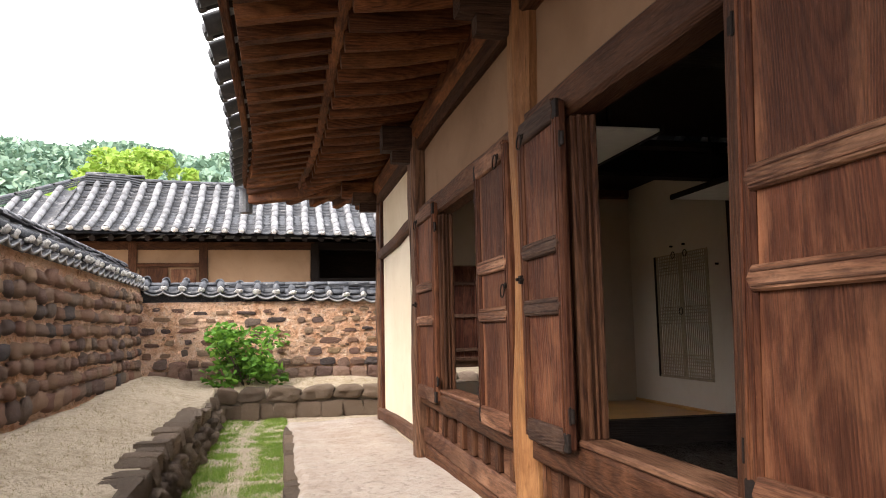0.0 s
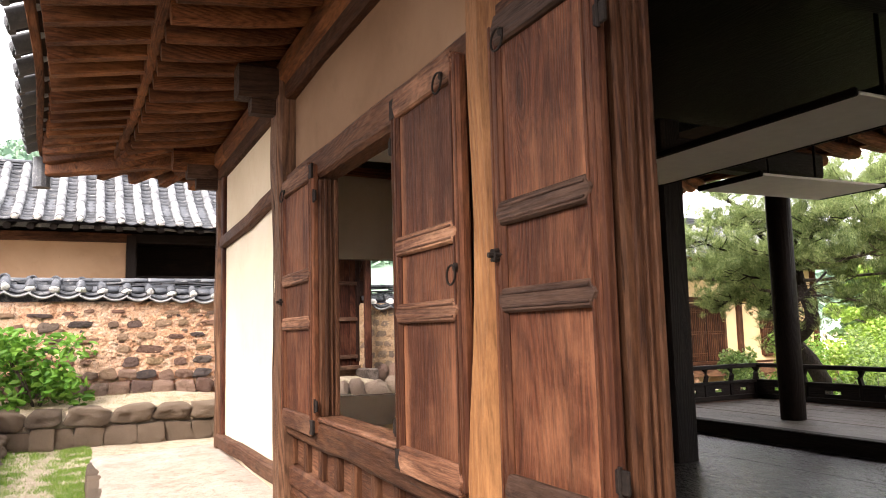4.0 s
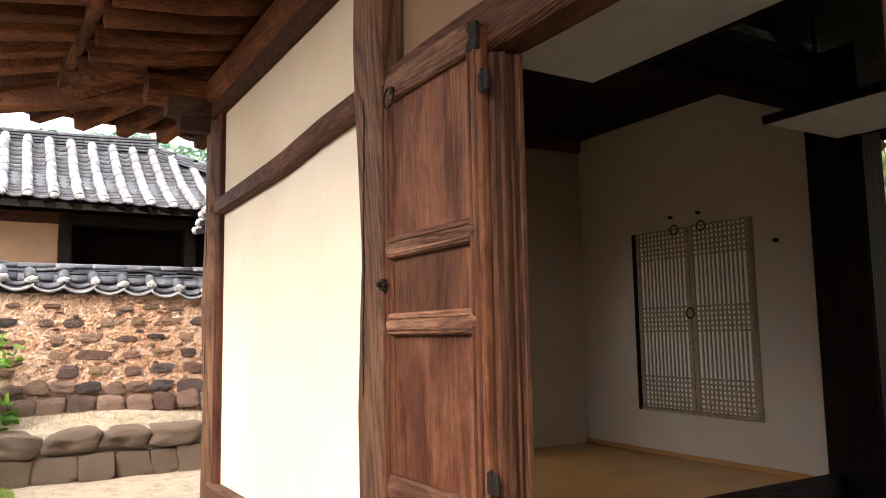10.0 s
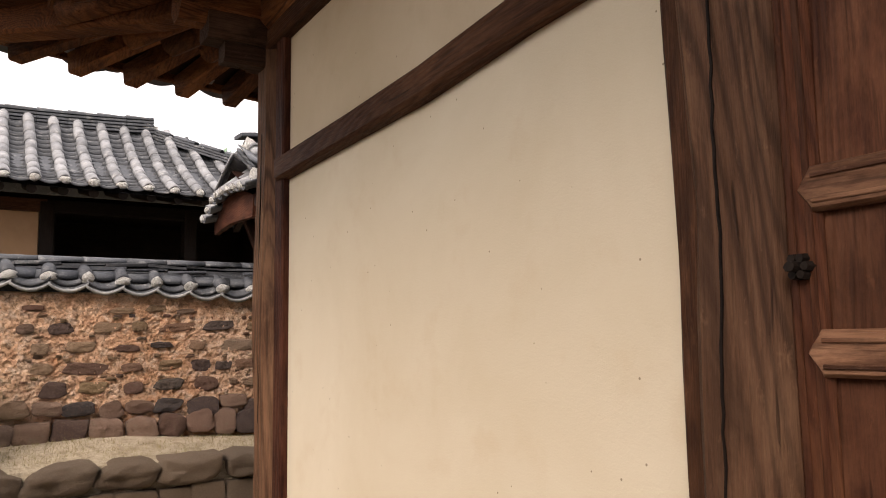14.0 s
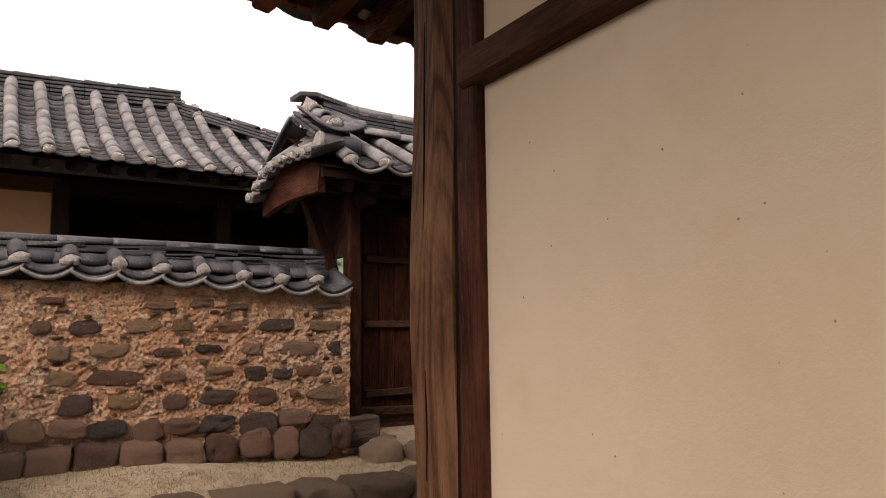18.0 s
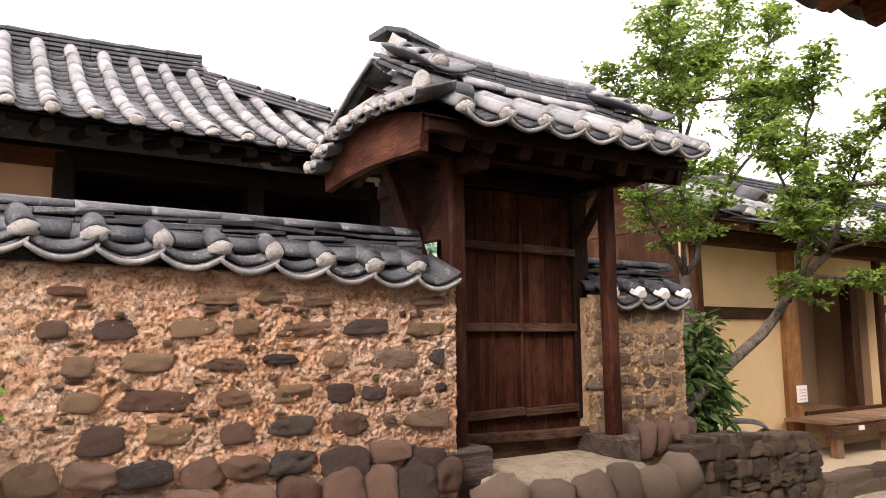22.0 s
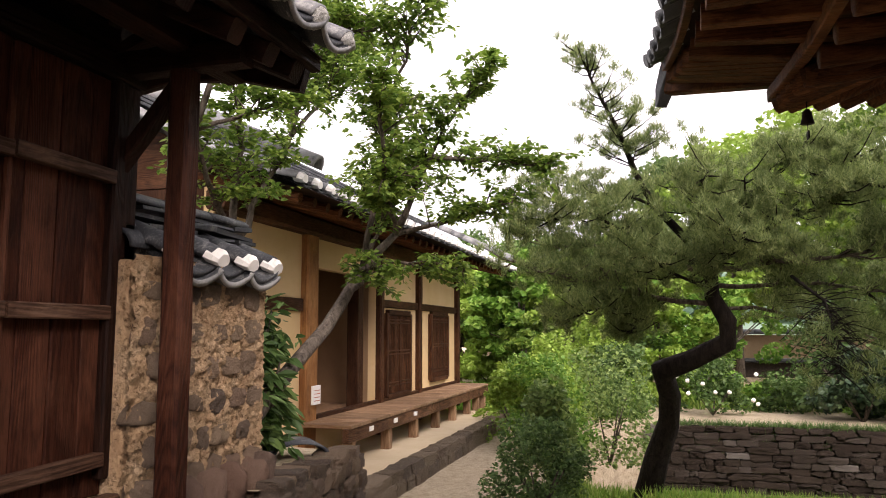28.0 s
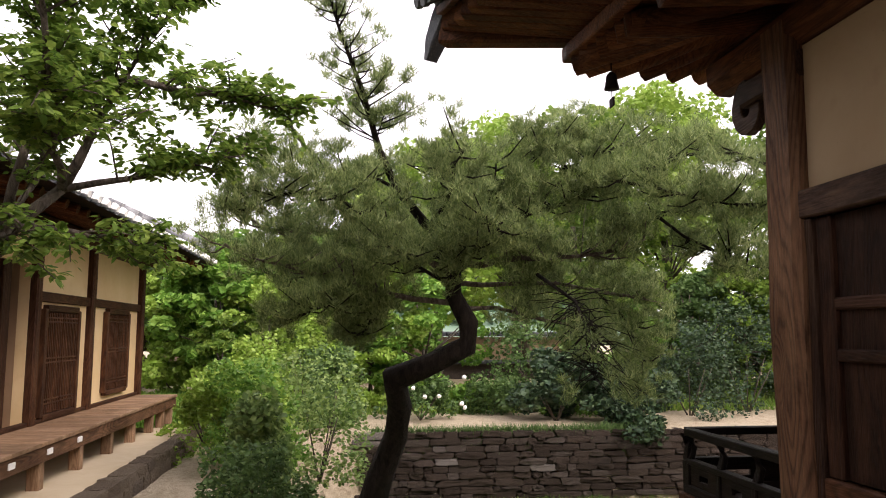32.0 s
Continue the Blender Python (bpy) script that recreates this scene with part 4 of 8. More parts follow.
def shutter(y_hinge, y_free, x=0.965, z0=0.5, z1=1.89, swing=0.0, rails=RAIL, label="", boss=False, lean=0.0):
    """A framed panel shutter: two stiles, four rails with pointed shoulders, three boards, ring and hinges."""
    s = thing("shutter", label or "reddish-brown panelled wooden shutter folded open", "shutter", "window shutters", at=(x, y_hinge, z0))
    w = abs(y_free - y_hinge)
    d = 1 if y_free > y_hinge else -1
    turn = Matrix.Translation((x, y_hinge, 0)) @ Matrix.Rotation(swing * d, 4, "Z")

    def put(name, geo, mat, parent=s, label=""):
        g2 = Geo()
        g2.v = [tuple(turn @ Vector((p[0], p[1] * d + lean * (z1 - p[2]), p[2]))) for p in geo.v]
        g2.f = geo.f if d > 0 else [f[::-1] for f in geo.f]
        return part(name, g2, mat, parent, label)

    t = 0.024
    st = 0.062
    put("stile", box(-t, t * 0.7, 0.0, st, z0, z1, b=0.01), PANEL["z"])
    put("stile", box(-t, t * 0.7, w - st, w, z0, z1, b=0.01), PANEL["z"])
    for yy in (0.016, st - 0.016, w - st + 0.016, w - 0.016):
        put("bead", box(-t - 0.004, -t + 0.003, yy - 0.006, yy + 0.006, z0 + 0.004, z1 - 0.004, b=0.002), PANEL["z"])
    h = z1 - z0
    heights = [z0 + 0.035, z0 + 0.405 * h, z0 + 0.585 * h, z1 - 0.03]
    for i, z in enumerate(heights):
        hh = 0.029 if i in (1, 2) else 0.042
        a, b = st * 0.55, w - st * 0.55
        tip = 0.022
        x0 = -t - 0.007
        prof = [(a, z), (a + tip, z + hh), (b - tip, z + hh), (b, z), (b - tip, z - hh), (a + tip, z - hh)]
        g = Geo()
        front = [(x0, y, zz) for y, zz in prof]
        mid = [(x0 + 0.008, y + (0.006 if y < w / 2 else -0.006) * -1, zz + (0.006 if zz > z else (-0.006 if zz < z else 0))) for y, zz in prof]
        back = [(t * 0.6, y, zz) for _, y, zz in mid]
        n = 6
        faces = [tuple(range(n)), tuple(range(3 * n - 1, 2 * n - 1, -1))]
        for r in (0, n):
            for k in range(n):
                faces.append((r + (k + 1) % n, r + k, r + n + k, r + n + (k + 1) % n))
        g.add(front + mid + back, faces)
        put("rail", g, rails["y"])
        if i in (1, 2):
            for dz in (-0.019, 0.019):
                put("rail_bead", box(x0 - 0.0035, x0 + 0.001, a + tip, b - tip, z + dz - 0.0035, z + dz + 0.0035, b=0.0015), rails["y"])
    for i in range(3):
        a, b = heights[i] + 0.03, heights[i + 1] - 0.03
        put("board", box(-t + 0.014, t * 0.4, st - 0.004, w - st + 0.004, a, b, b=0.002), (LEAFB if d > 0 else LEAFB_UP)["z"])
    for z in (z0 + 0.14, z1 - 0.17):
        put("hinge", box(-t + 0.004, -t + 0.014, -0.04, 0.012, z - 0.028, z + 0.028, b=0.003), IRON)
        put("hinge_pin", tube([(x0 + 0.012, -0.012, z - 0.034), (x0 + 0.012, -0.012, z + 0.034)], 0.006, 6), IRON)
    for z, y, big in ((z1 - 0.05, w - 0.1, 0.034), (z0 + 0.5 * h, w - 0.03, 0.03)):
        if boss and z < z1 - 0.1:
            for k in range(6):
                a = k * math.pi / 3
                put("boss_petal", tube([(-t - 0.02, y + 0.014 * math.cos(a), z + 0.014 * math.sin(a)), (-t + 0.002, y + 0.014 * math.cos(a), z + 0.014 * math.sin(a))], [0.007, 0.009], 6), IRON)
            put("boss_pin", tube([(-t - 0.035, y, z), (-t, y, z)], 0.008, 8), IRON, label="black iron flower boss")
            continue
        put("ring_plate", tube([(-t - 0.012, y, z), (-t + 0.004, y, z)], 0.014, 8), IRON)
        g = ring((-t - 0.022, y, z - big * 0.8), big, 0.0035)
        put("ring_handle", g, IRON, label="black iron ring handle")
    put("corner_plate", box(-t - 0.005, -t + 0.01, -0.002, 0.05, z1 - 0.075, z1 + 0.003, b=0.003), IRON)
    put("corner_plate", box(-t - 0.005, -t + 0.01, -0.002, 0.05, z0 - 0.003, z0 + 0.07, b=0.003), IRON)
    return s


s1 = shutter(3.345, 3.93, x=0.985, z0=0.49, z1=1.85, boss=True)
s2 = shutter(2.265, 1.69, x=0.985, z0=0.5, z1=1.85)
shutter(0.986, 1.508, x=1.05, z0=0.495, z1=1.9, rails=SMOKE, label="brown panelled wooden shutter with dark rails", boss=True)
shutter(-0.045, -0.7, x=1.172, z0=0.5, z1=1.97, lean=0.06)


# the old wall is out of true: south of the second pillar it recedes and rises a little
def drift(y):
    ys = (-4.0, -0.2, 0.9, 1.6, 2.2, 3.36, 4.0)
    return np.interp(y, ys, (0.2, 0.16, 0.09, 0.085, 0.07, 0.042, 0.0)), np.interp(y, ys, (0.2, 0.17, 0.12, 0.055, 0.048, 0.045, 0.0))


for top in (wall_w, s1, s2, *windows):
    for ob in top.children:
        for v in ob.data.vertices:
            dx, dy = drift(v.co.y)
            k = 1 + dx / 1.07
            v.co = (-0.06 + (v.co.x + 0.06) * k, v.co.y + dy, 1.0 + (v.co.z - 1.0) * k)

# interior: paper room and boarded hall
floor_hall = thing("floor", "dark polished wooden hall floor boards", "floor", kind="structure")
x = 1.12
while x < 5.3:
    w = RNG.uniform(0.2, 0.3)
    part("plank", box(x, min(x + w - 0.002, 5.3), -3.4, 4.24 if x < 4.0 else 6.4, -0.12, -0.055 + RNG.uniform(-0.0012, 0.0012), b=0.0015), HALL["y"], floor_hall)
    x += w
part("step_beam", box(5.3, 5.42, -3.4, 6.4, -0.12, 0.075), DARK["y"], floor_hall)
floor_room = tagged(part("floor_room", box(1.12, 4.06, 4.3, 6.47, 0.0, 0.1, b=0.003), OILPAPER), "glossy yellow oiled-paper floor", "floor", kind="structure")
tagged(part("threshold", box(1.15, 4.1, 4.24, 4.36, -0.06, 0.17), DARK["x"]), "dark wooden threshold beam", "threshold", kind="structure")
tagged(part("skirting", box(1.14, 4.046, 6.455, 6.47, 0.1, 0.13), OILPAPER), "yellow paper skirting", "trim", kind="structure")
tagged(part("skirting", box(4.03, 4.046, 4.4, 6.45, 0.1, 0.135), OILPAPER), "yellow paper skirting", "trim", kind="structure")
part_wall = tagged(part("wall_inner", wall_with_holes("x", 4.05, 0.1, 4.36, 6.47, -0.1, 2.62, [(4.8, 5.87, 0.41, 1.73)]), WHITE), "white papered inner wall", "wall", kind="structure")
post_in = tagged(part("inner_pillar", box(3.98, 4.2, 4.02, 4.36, -0.1, 2.62, b=0.015), DARK["z"]), "near-black inner pillar", "pillar", kind="structure")
door = thing("lattice_door", "pale paper double door with fine wooden lattice", "door", at=(4.05, 5.3, 0.41))
part("frame", box(4.035, 4.1, 5.84, 5.872, 0.41, 1.73), DARK["z"], door)
part("frame", box(4.035, 4.1, 4.798, 4.82, 0.41, 1.73), LATTICE, door)
part("frame", box(4.035, 4.1, 4.82, 5.84, 0.41, 0.435), LATTICE, door)
for y0, y1 in ((4.825, 5.325), (5.335, 5.835)):
    leaf = part("leaf", box(4.062, 4.068, y0, y1, 0.437, 1.728, b=0.001), PAPER, door, "white paper leaf")
    for yy in (y0, y1 - 0.035):
        part("stile", box(4.045, 4.062, yy, yy + 0.035, 0.437, 1.728, b=0.003), LATTICE, leaf)
    for k in range(11):
        yy = y0 + 0.035 + (y1 - y0 - 0.07) * (k + 1) / 12
        part("lattice_bar", box(4.05, 4.061, yy - 0.0055, yy + 0.0055, 0.437, 1.728, b=0.001), LATTICE, leaf)
    for zz in [0.455 + 0.034 * k for k in range(7)] + [0.99 + 0.034 * k for k in range(6)] + [1.52 + 0.034 * k for k in range(7)]:
        part("lattice_bar", box(4.049, 4.06, y0 + 0.035, y1 - 0.035, zz - 0.006, zz + 0.006, b=0.001), LATTICE, leaf)
for yy, zz in ((5.44, 1.75), (5.2, 1.75), (5.33, 1.15)):
    part("ring_handle", ring((4.035, yy, zz - 0.035), 0.035, 0.005), IRON, door, "black iron ring handle")
for yy in (5.47, 5.22, 4.63):
    part("nail", tube([(4.02, yy, 1.81 if yy > 5 else 1.55), (4.05, yy, 1.81 if yy > 5 else 1.55)], 0.012, 6), IRON, door)
# north wall with an open window, seen from both sides
wall_n = thing("wall_north", "timber and plaster end wall of the house", "wall", kind="structure")
# plaster colour already darkened for the shade of the eave
part("plaster_panel", wall_with_holes("y", 6.475, 0.09, 1.17, 5.72, -0.1, 2.46, [(1.78, 3.08, 0.38, 1.7), (4.05, 5.66, 0.5, 1.64)]), SHADETAN, wall_n)
for a, b, c, d in ((1.68, 1.78, 0.3, 1.78), (3.084, 3.18, 0.3, 1.78), (3.95, 4.05, 0.3, 1.63)):
    part("jamb", box(a, b, 6.475, 6.60, c, d), OLD["z"], wall_n)
for a, b, c, d in ((1.68, 3.18, 0.28, 0.38), (1.68, 3.18, 1.7, 1.8), (3.95, 5.66, 0.38, 0.5)):
    part("rail", box(a, b, 6.476, 6.605, c, d), OLD["x"], wall_n)
part("paper_lining", wall_with_holes("y", 6.45, 0.02, 1.14, 4.05, 0.1, 2.6, [(1.78, 3.08, 0.38, 1.7)]), BROWNPAPER, wall_n, "yellowed paper lining")
part("reveal", box(3.068, 3.082, 6.44, 6.475, 0.385, 1.695, b=0.002), SIGN, wall_n, "white painted reveal")
part("tie_beam", box(1.17, 3.6, 6.47, 6.61, 1.88, 1.98), OLD["x"], wall_n)
part("tie_beam", box(3.8, 5.72, 6.468, 6.62, 1.64, 1.77), SMOKE["x"], wall_n)
part("door_post", box(5.665, 5.73, 6.478, 6.6, 0.14, 1.64), SMOKE["z"], wall_n)
part("ground_beam", box(1.17, 5.72, 6.47, 6.61, 0.02, 0.14), OLD["x"], wall_n)
part("pillar", wavy((5.84, 6.54, -0.2), (5.83, 6.53, 2.6), 0.25, 0.22, 12, 0.02, 44), POST["z"], wall_n)
part("pillar", wavy((3.7, 6.58, -0.1), (3.7, 6.58, 2.6), 0.2, 0.14, 8, 0.02, 45), POST["z"], wall_n)
part("purlin", wavy((0.6, 6.53, 2.58), (6.5, 6.53, 2.58), 0.2, 0.22, 14, 0.02, 46, chamfer=0.3), RAFT["x"], wall_n)
d1 = thing("panel_door", "brown panelled wooden door of the end room", "door", at=(5.0, 6.55, 0.5))
part("frame", box(5.56, 5.66, 6.53, 6.58, 0.5, 1.64), ENDW["z"], d1)
part("frame", box(4.05, 4.17, 6.53, 6.58, 0.5, 1.64), ENDW["z"], d1)
part("stile", box(4.86, 4.93, 6.53, 6.578, 0.5, 1.64), ENDW["z"], d1)
for a, b in ((0.5, 1.02), (1.03, 1.23), (1.24, 1.64)):
    part("board", box(4.93, 5.56, 6.535, 6.555, a, b), ENDW["z"], d1)
    part("board", box(4.18, 4.86, 6.535, 6.555, a, b), ENDW["z"], d1)
for z in (1.0, 1.22):
    part("rail", box(4.17, 5.56, 6.52, 6.582, z, z + 0.055), ENDW["x"], d1)
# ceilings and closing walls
# ceilings and beams are toned near black to hold the hall's deep shade
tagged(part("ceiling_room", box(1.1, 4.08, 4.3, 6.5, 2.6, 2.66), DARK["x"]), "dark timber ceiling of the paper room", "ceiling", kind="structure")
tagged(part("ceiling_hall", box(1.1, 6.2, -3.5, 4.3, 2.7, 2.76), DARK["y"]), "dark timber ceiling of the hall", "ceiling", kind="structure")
tagged(part("ceiling_beam", wavy((1.2, 4.3, 2.42), (6.1, 4.3, 2.42), 0.2, 0.24, 8, 0.02, 51), DARK["x"]), "near-black cross beam", "beam", kind="structure")
tagged(part("ceiling_beam", wavy((1.2, 1.5, 2.42), (6.1, 1.5, 2.42), 0.2, 0.24, 8, 0.02, 52), DARK["x"]), "near-black cross beam", "beam", kind="structure")
tagged(part("ceiling_beam", wavy((4.12, -3.4, 2.25), (4.12, 4.2, 2.25), 0.16, 0.18, 8, 0.02, 53), DARK["y"]), "near-black long beam", "beam", kind="structure")
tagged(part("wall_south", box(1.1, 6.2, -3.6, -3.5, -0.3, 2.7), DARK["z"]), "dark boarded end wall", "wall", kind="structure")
for (x0, x1, y0, y1, z, l) in ((1.55, 2.1, 2.1, 4.12, 2.1, 1), (3.33, 4.0, 1.9, 4.15, 2.08, 2), (4.5, 5.9, 3.5, 4.15, 2.08, 3)):
    h = thing("lifted_door", "white paper door panel lifted flat under the ceiling", "door", "lifted doors", at=((x0 + x1) / 2, (y0 + y1) / 2, z))
    part("paper", box(x0, x1, y0, y1, z, z + 0.02, b=0.003), PAPER, h)
    part("frame", box(x0 - 0.03, x0, y0, y1, z - 0.006, z + 0.04), DARK["y"], h)
    part("frame", box(x1, x1 + 0.03, y0, y1, z - 0.006, z + 0.04), DARK["y"], h)
    for yy in (y0 + 0.1, y1 - 0.1):
        part("hanger", tube([((x0 + x1) / 2, yy, z + 0.02), ((x0 + x1) / 2, yy, 2.7)], 0.012, 6), IRON, h)
# porch on the garden side
porch = thing("porch_floor", "grey-brown boarded porch floor over the garden", "floor", kind="structure")
for k in range(11):
    x = 5.425 + k * 0.181
    part("plank", box(x, x + 0.177, -3.4, 6.3 if x > 5.8 else 6.4, -0.02, 0.06 + RNG.uniform(-0.003, 0.003), b=0.004), PORCH["y"], porch)
part("edge_beam", box(7.42, 7.52, -3.4, 6.42, -0.12, 0.065), OLD["y"], porch)
part("edge_beam", box(6.18, 7.42, 6.3, 6.42, -0.12, 0.065), OLD["x"], porch)
for x, y in ((6.06, 4.7), (6.06, 1.7), (6.06, -1.2)):
    tagged(part("round_column", tube([(x, y, -0.6), (x, y, 2.55)], 0.115, 14), DARK["z"], smooth=True), "dark round wooden column", "column", "porch columns", kind="structure")
for x, y in ((7.45, 6.36), (7.45, 4.0), (7.45, 1.5)):
    tagged(part("porch_leg", tube([(x, y, -1.3), (x, y, -0.1)], 0.09, 10), OLD["z"]), "wooden leg under the porch", "post", kind="structure")
rail = thing("porch_railing", "dark low wooden railing with carved openings", "railing", at=(7.47, 3, 0.065))


def railing_run(p0, p1, n):
    p0, p1 = Vector(p0), Vector(p1)
    ax = "x" if abs(p1.x - p0.x) > abs(p1.y - p0.y) else "y"
    part("hand_rail", bar(p0 + Vector((0, 0, 0.4)), p1 + Vector((0, 0, 0.4)), 0.075, 0.05), DARK[ax], rail)
    part("base_rail", bar(p0 + Vector((0, 0, 0.03)), p1 + Vector((0, 0, 0.03)), 0.06, 0.06), DARK[ax], rail)
    part("mid_rail", bar(p0 + Vector((0, 0, 0.21)), p1 + Vector((0, 0, 0.21)), 0.06, 0.035), DARK[ax], rail)
    for k in range(n + 1):
        q = p0.lerp(p1, k / n)
        out = Vector((0.0, 0.07, 0)) if ax == "x" else Vector((0.07, 0, 0))
        part("baluster", Geo().add(*sweep([q + Vector((0, 0, 0.21)), q - out * 0.4 + Vector((0, 0, 0.3)), q + Vector((0, 0, 0.385))], [(0.06, 0.035), (0.05, 0.035), (0.09, 0.035)], 4)), DARK["z"], rail)
        part("post", bar(q, q + Vector((0, 0, 0.21)), 0.05, 0.05), DARK["z"], rail)
        if k < n:
            r = p0.lerp(p1, (k + 1) / n)
            for a, b in ((0.03, 0.36), (0.64, 0.97)):
                part("panel", bar(q.lerp(r, a) + Vector((0, 0, 0.12)), q.lerp(r, b) + Vector((0, 0, 0.12)), 0.02, 0.15), DARK[ax], rail)
            for zz in (0.075, 0.168):
                part("panel", bar(q.lerp(r, 0.36) + Vector((0, 0, zz)), q.lerp(r, 0.64) + Vector((0, 0, zz)), 0.02, 0.055), DARK[ax], rail)


railing_run((7.47, 6.37, 0.065), (7.47, -3.4, 0.065), 14)
railing_run((6.2, 6.37, 0.065), (7.43, 6.37, 0.065), 3)

# eaves: rafters, flying rafters, eave boards, roof body and edge tiles
eave = thing("house_roof", "deep timber eaves under a grey tiled roof", "roof", kind="structure")


def eave_edge(s):
    """The outer eave line as it runs round the corners: s from 0 to 1 along the west side, 1 to 2 north, 2 to 3 east."""
    up = lambda t: 0.16 * max(0.0, (abs(t - 0.5) - 0.25) / 0.25) ** 2
    if s <= 1:
        y = -4.2 + s * 12.1
        k = smooth(0.7, 1, s)
        return Vector((-0.36 - 0.14 * k, y, 2.6 + 0.13 * k * k))
    if s <= 2:
        t = s - 1
        bow = math.exp(-((t - 0.44) / 0.2) ** 2)
        return Vector((-0.5 + t * 7.9, 7.9 + 0.18 * t - 0.1 * math.sin(math.pi * t) + 0.16 * bow, 2.73 + 0.47 * t - 0.34 * max(0.0, math.sin(math.pi * t)) ** 0.6 - 0.06 * bow))
    t = s - 2
    k = smooth(0.3, 0, t)
    return Vector((7.4, 8.08 - t * 12.2, 3.2 - 0.47 * (1 - k)))


def rafter_pair(root, edge, seed):
    """A round-bellied rafter from the purlin to about two thirds of the overhang, and a square flying rafter on it."""
    root, edge = Vector(root), Vector(edge)
    d = edge - root
    L = math.hypot(d.x, d.y)
    a = root + d * 0.62
    a.z = 2.62 + 0.15 * (edge.z - 2.6)
    ax = "x" if abs(d.x) > abs(d.y) else "y"
    pts = [root.lerp(a, k / 5) + Vector((0, 0, -0.03 * math.sin(math.pi * k / 5) + 0.01 * noise.noise((k, seed, 0)))) for k in range(6)]
    part("rafter", Geo().add(*sweep(pts, [0.068 + 0.008 * noise.noise((k * 0.7, seed, 4)) for k in range(6)], 8, jitter=0.08)), RAFT[ax], eave, smooth=True)
    b = root + d * 0.5
    b.z = a.z + 0.15
    c = edge.copy()
    c.z += 0.03
    part("flying_rafter", bar(b, c, 0.095, 0.13, chamfer=0.1, jitter=0.04), RAFT[ax], eave)


for k in range(38):
    y = -4.0 + k * 0.275
    if y > 6.2:
        break
    s = (y + 4.2) / 12.1
    rafter_pair((1.25, y + RNG.uniform(-0.015, 0.015), 2.8), eave_edge(s) + Vector((0.06, 0, 0)), k)
hub = Vector((1.5, 5.95, 2.95))
for k in range(11):
    t = k / 10
    s = 0.87 + 0.385 * t
    e = eave_edge(s)
    rafter_pair(hub + (e - hub) * 0.12, e + (hub - e).normalized() * 0.06, 60 + k)
for k in range(12):
    x = 1.85 + k * 0.38
    s = 1 + (x + 0.5) / 7.9
    rafter_pair((x, 6.2, 2.8), eave_edge(s) - Vector((0, 0.06, 0)), 90 + k)
hub2 = Vector((5.6, 5.95, 2.95))
for k in range(13):
    t = k / 12
    s = 1.86 + 0.26 * t
    e = eave_edge(s)
    rafter_pair(hub2 + (e - hub2) * 0.12, e + (hub2 - e).normalized() * 0.06, 120 + k)
for k in range(24):
    y = 5.4 - k * 0.36
    e = eave_edge(2 + (8.0 - y) / 12.2)
    rafter_pair((5.95, y, 2.8), e - Vector((0.06, 0, 0)), 150 + k)
# hip rafters at the corners
part("hip_rafter", Geo().add(*sweep([(1.5, 5.95, 2.85), (0.6, 6.85, 2.66), (-0.42, 7.82, 2.7)], (0.14, 0.2), 4)), RAFT["x"], eave)
part("hip_rafter", Geo().add(*sweep([(5.6, 5.95, 2.85), (6.5, 6.95, 2.86), (7.36, 8.03, 3.14)], (0.14, 0.2), 4)), RAFT["x"], eave)
edge_pts = [eave_edge(3 * k / 180) for k in range(181)]


def inset(p, f):
    c = Vector((min(max(p.x, 1.5), 5.6), min(p.y, 5.95), 2.95))
    q = p.lerp(c, f)
    return q


mid_line = []
for p in edge_pts:
    q = inset(p, 0.335)
    q.z = 2.705 + 0.15 * (p.z - 2.6)
    mid_line.append(q)
part("eave_board", Geo().add(*sweep(mid_line, (0.07, 0.09), 4)), RAFT["y"], eave)
part("eave_board", Geo().add(*sweep([p + Vector((0, 0, 0.11)) for p in edge_pts], (0.05, 0.06), 4)), RAFT["y"], eave)
# soffit between rafters and the roof body above it
g = Geo()
rings = []
for f, dz in ((0.0, 0.12), (0.34, 0.19), (0.62, 0.22), (1.0, 0.28)):
    row = []
    for p in edge_pts:
        q = inset(p, f)
        q.z = (p.z if f < 0.1 else (2.64 + 0.15 * (p.z - 2.6) if f < 0.5 else p.z * 0.2 + 2.72 * 0.8)) + dz
        row.append(q)
    rings.append(row)
for r in range(3):
    a, b = rings[r], rings[r + 1]
    g.add([*a, *b], [(i, i + 1, i + 182, i + 181) for i in range(180)])
part("soffit", g, BOARD_UNDER, eave, "brown soffit darkened for the deep shade between rafters")
g = Geo()
top = []
for f, dz in ((0.0, 0.16), (0.5, 0.66), (1.0, 1.35)):
    top.append([Vector((*(inset(p, f).xy), 2.62 + dz + (p.z - 2.62) * (1 - f))) for p in edge_pts])
for r in range(2):
    g.add([*top[r], *top[r + 1]], [(i, i + 1, i + 182, i + 181) for i in range(180)])
g.add([(1.4, -4.3, 3.9), (5.7, -4.3, 3.9), (5.7, 6.0, 3.95), (1.4, 6.0, 3.95), (3.55, -4.3, 5.0), (3.55, 4.4, 5.0)], [(0, 4, 5, 3), (4, 1, 2, 5), (3, 5, 2), (0, 1, 4)])
part("roof_body", g, TILE, eave)
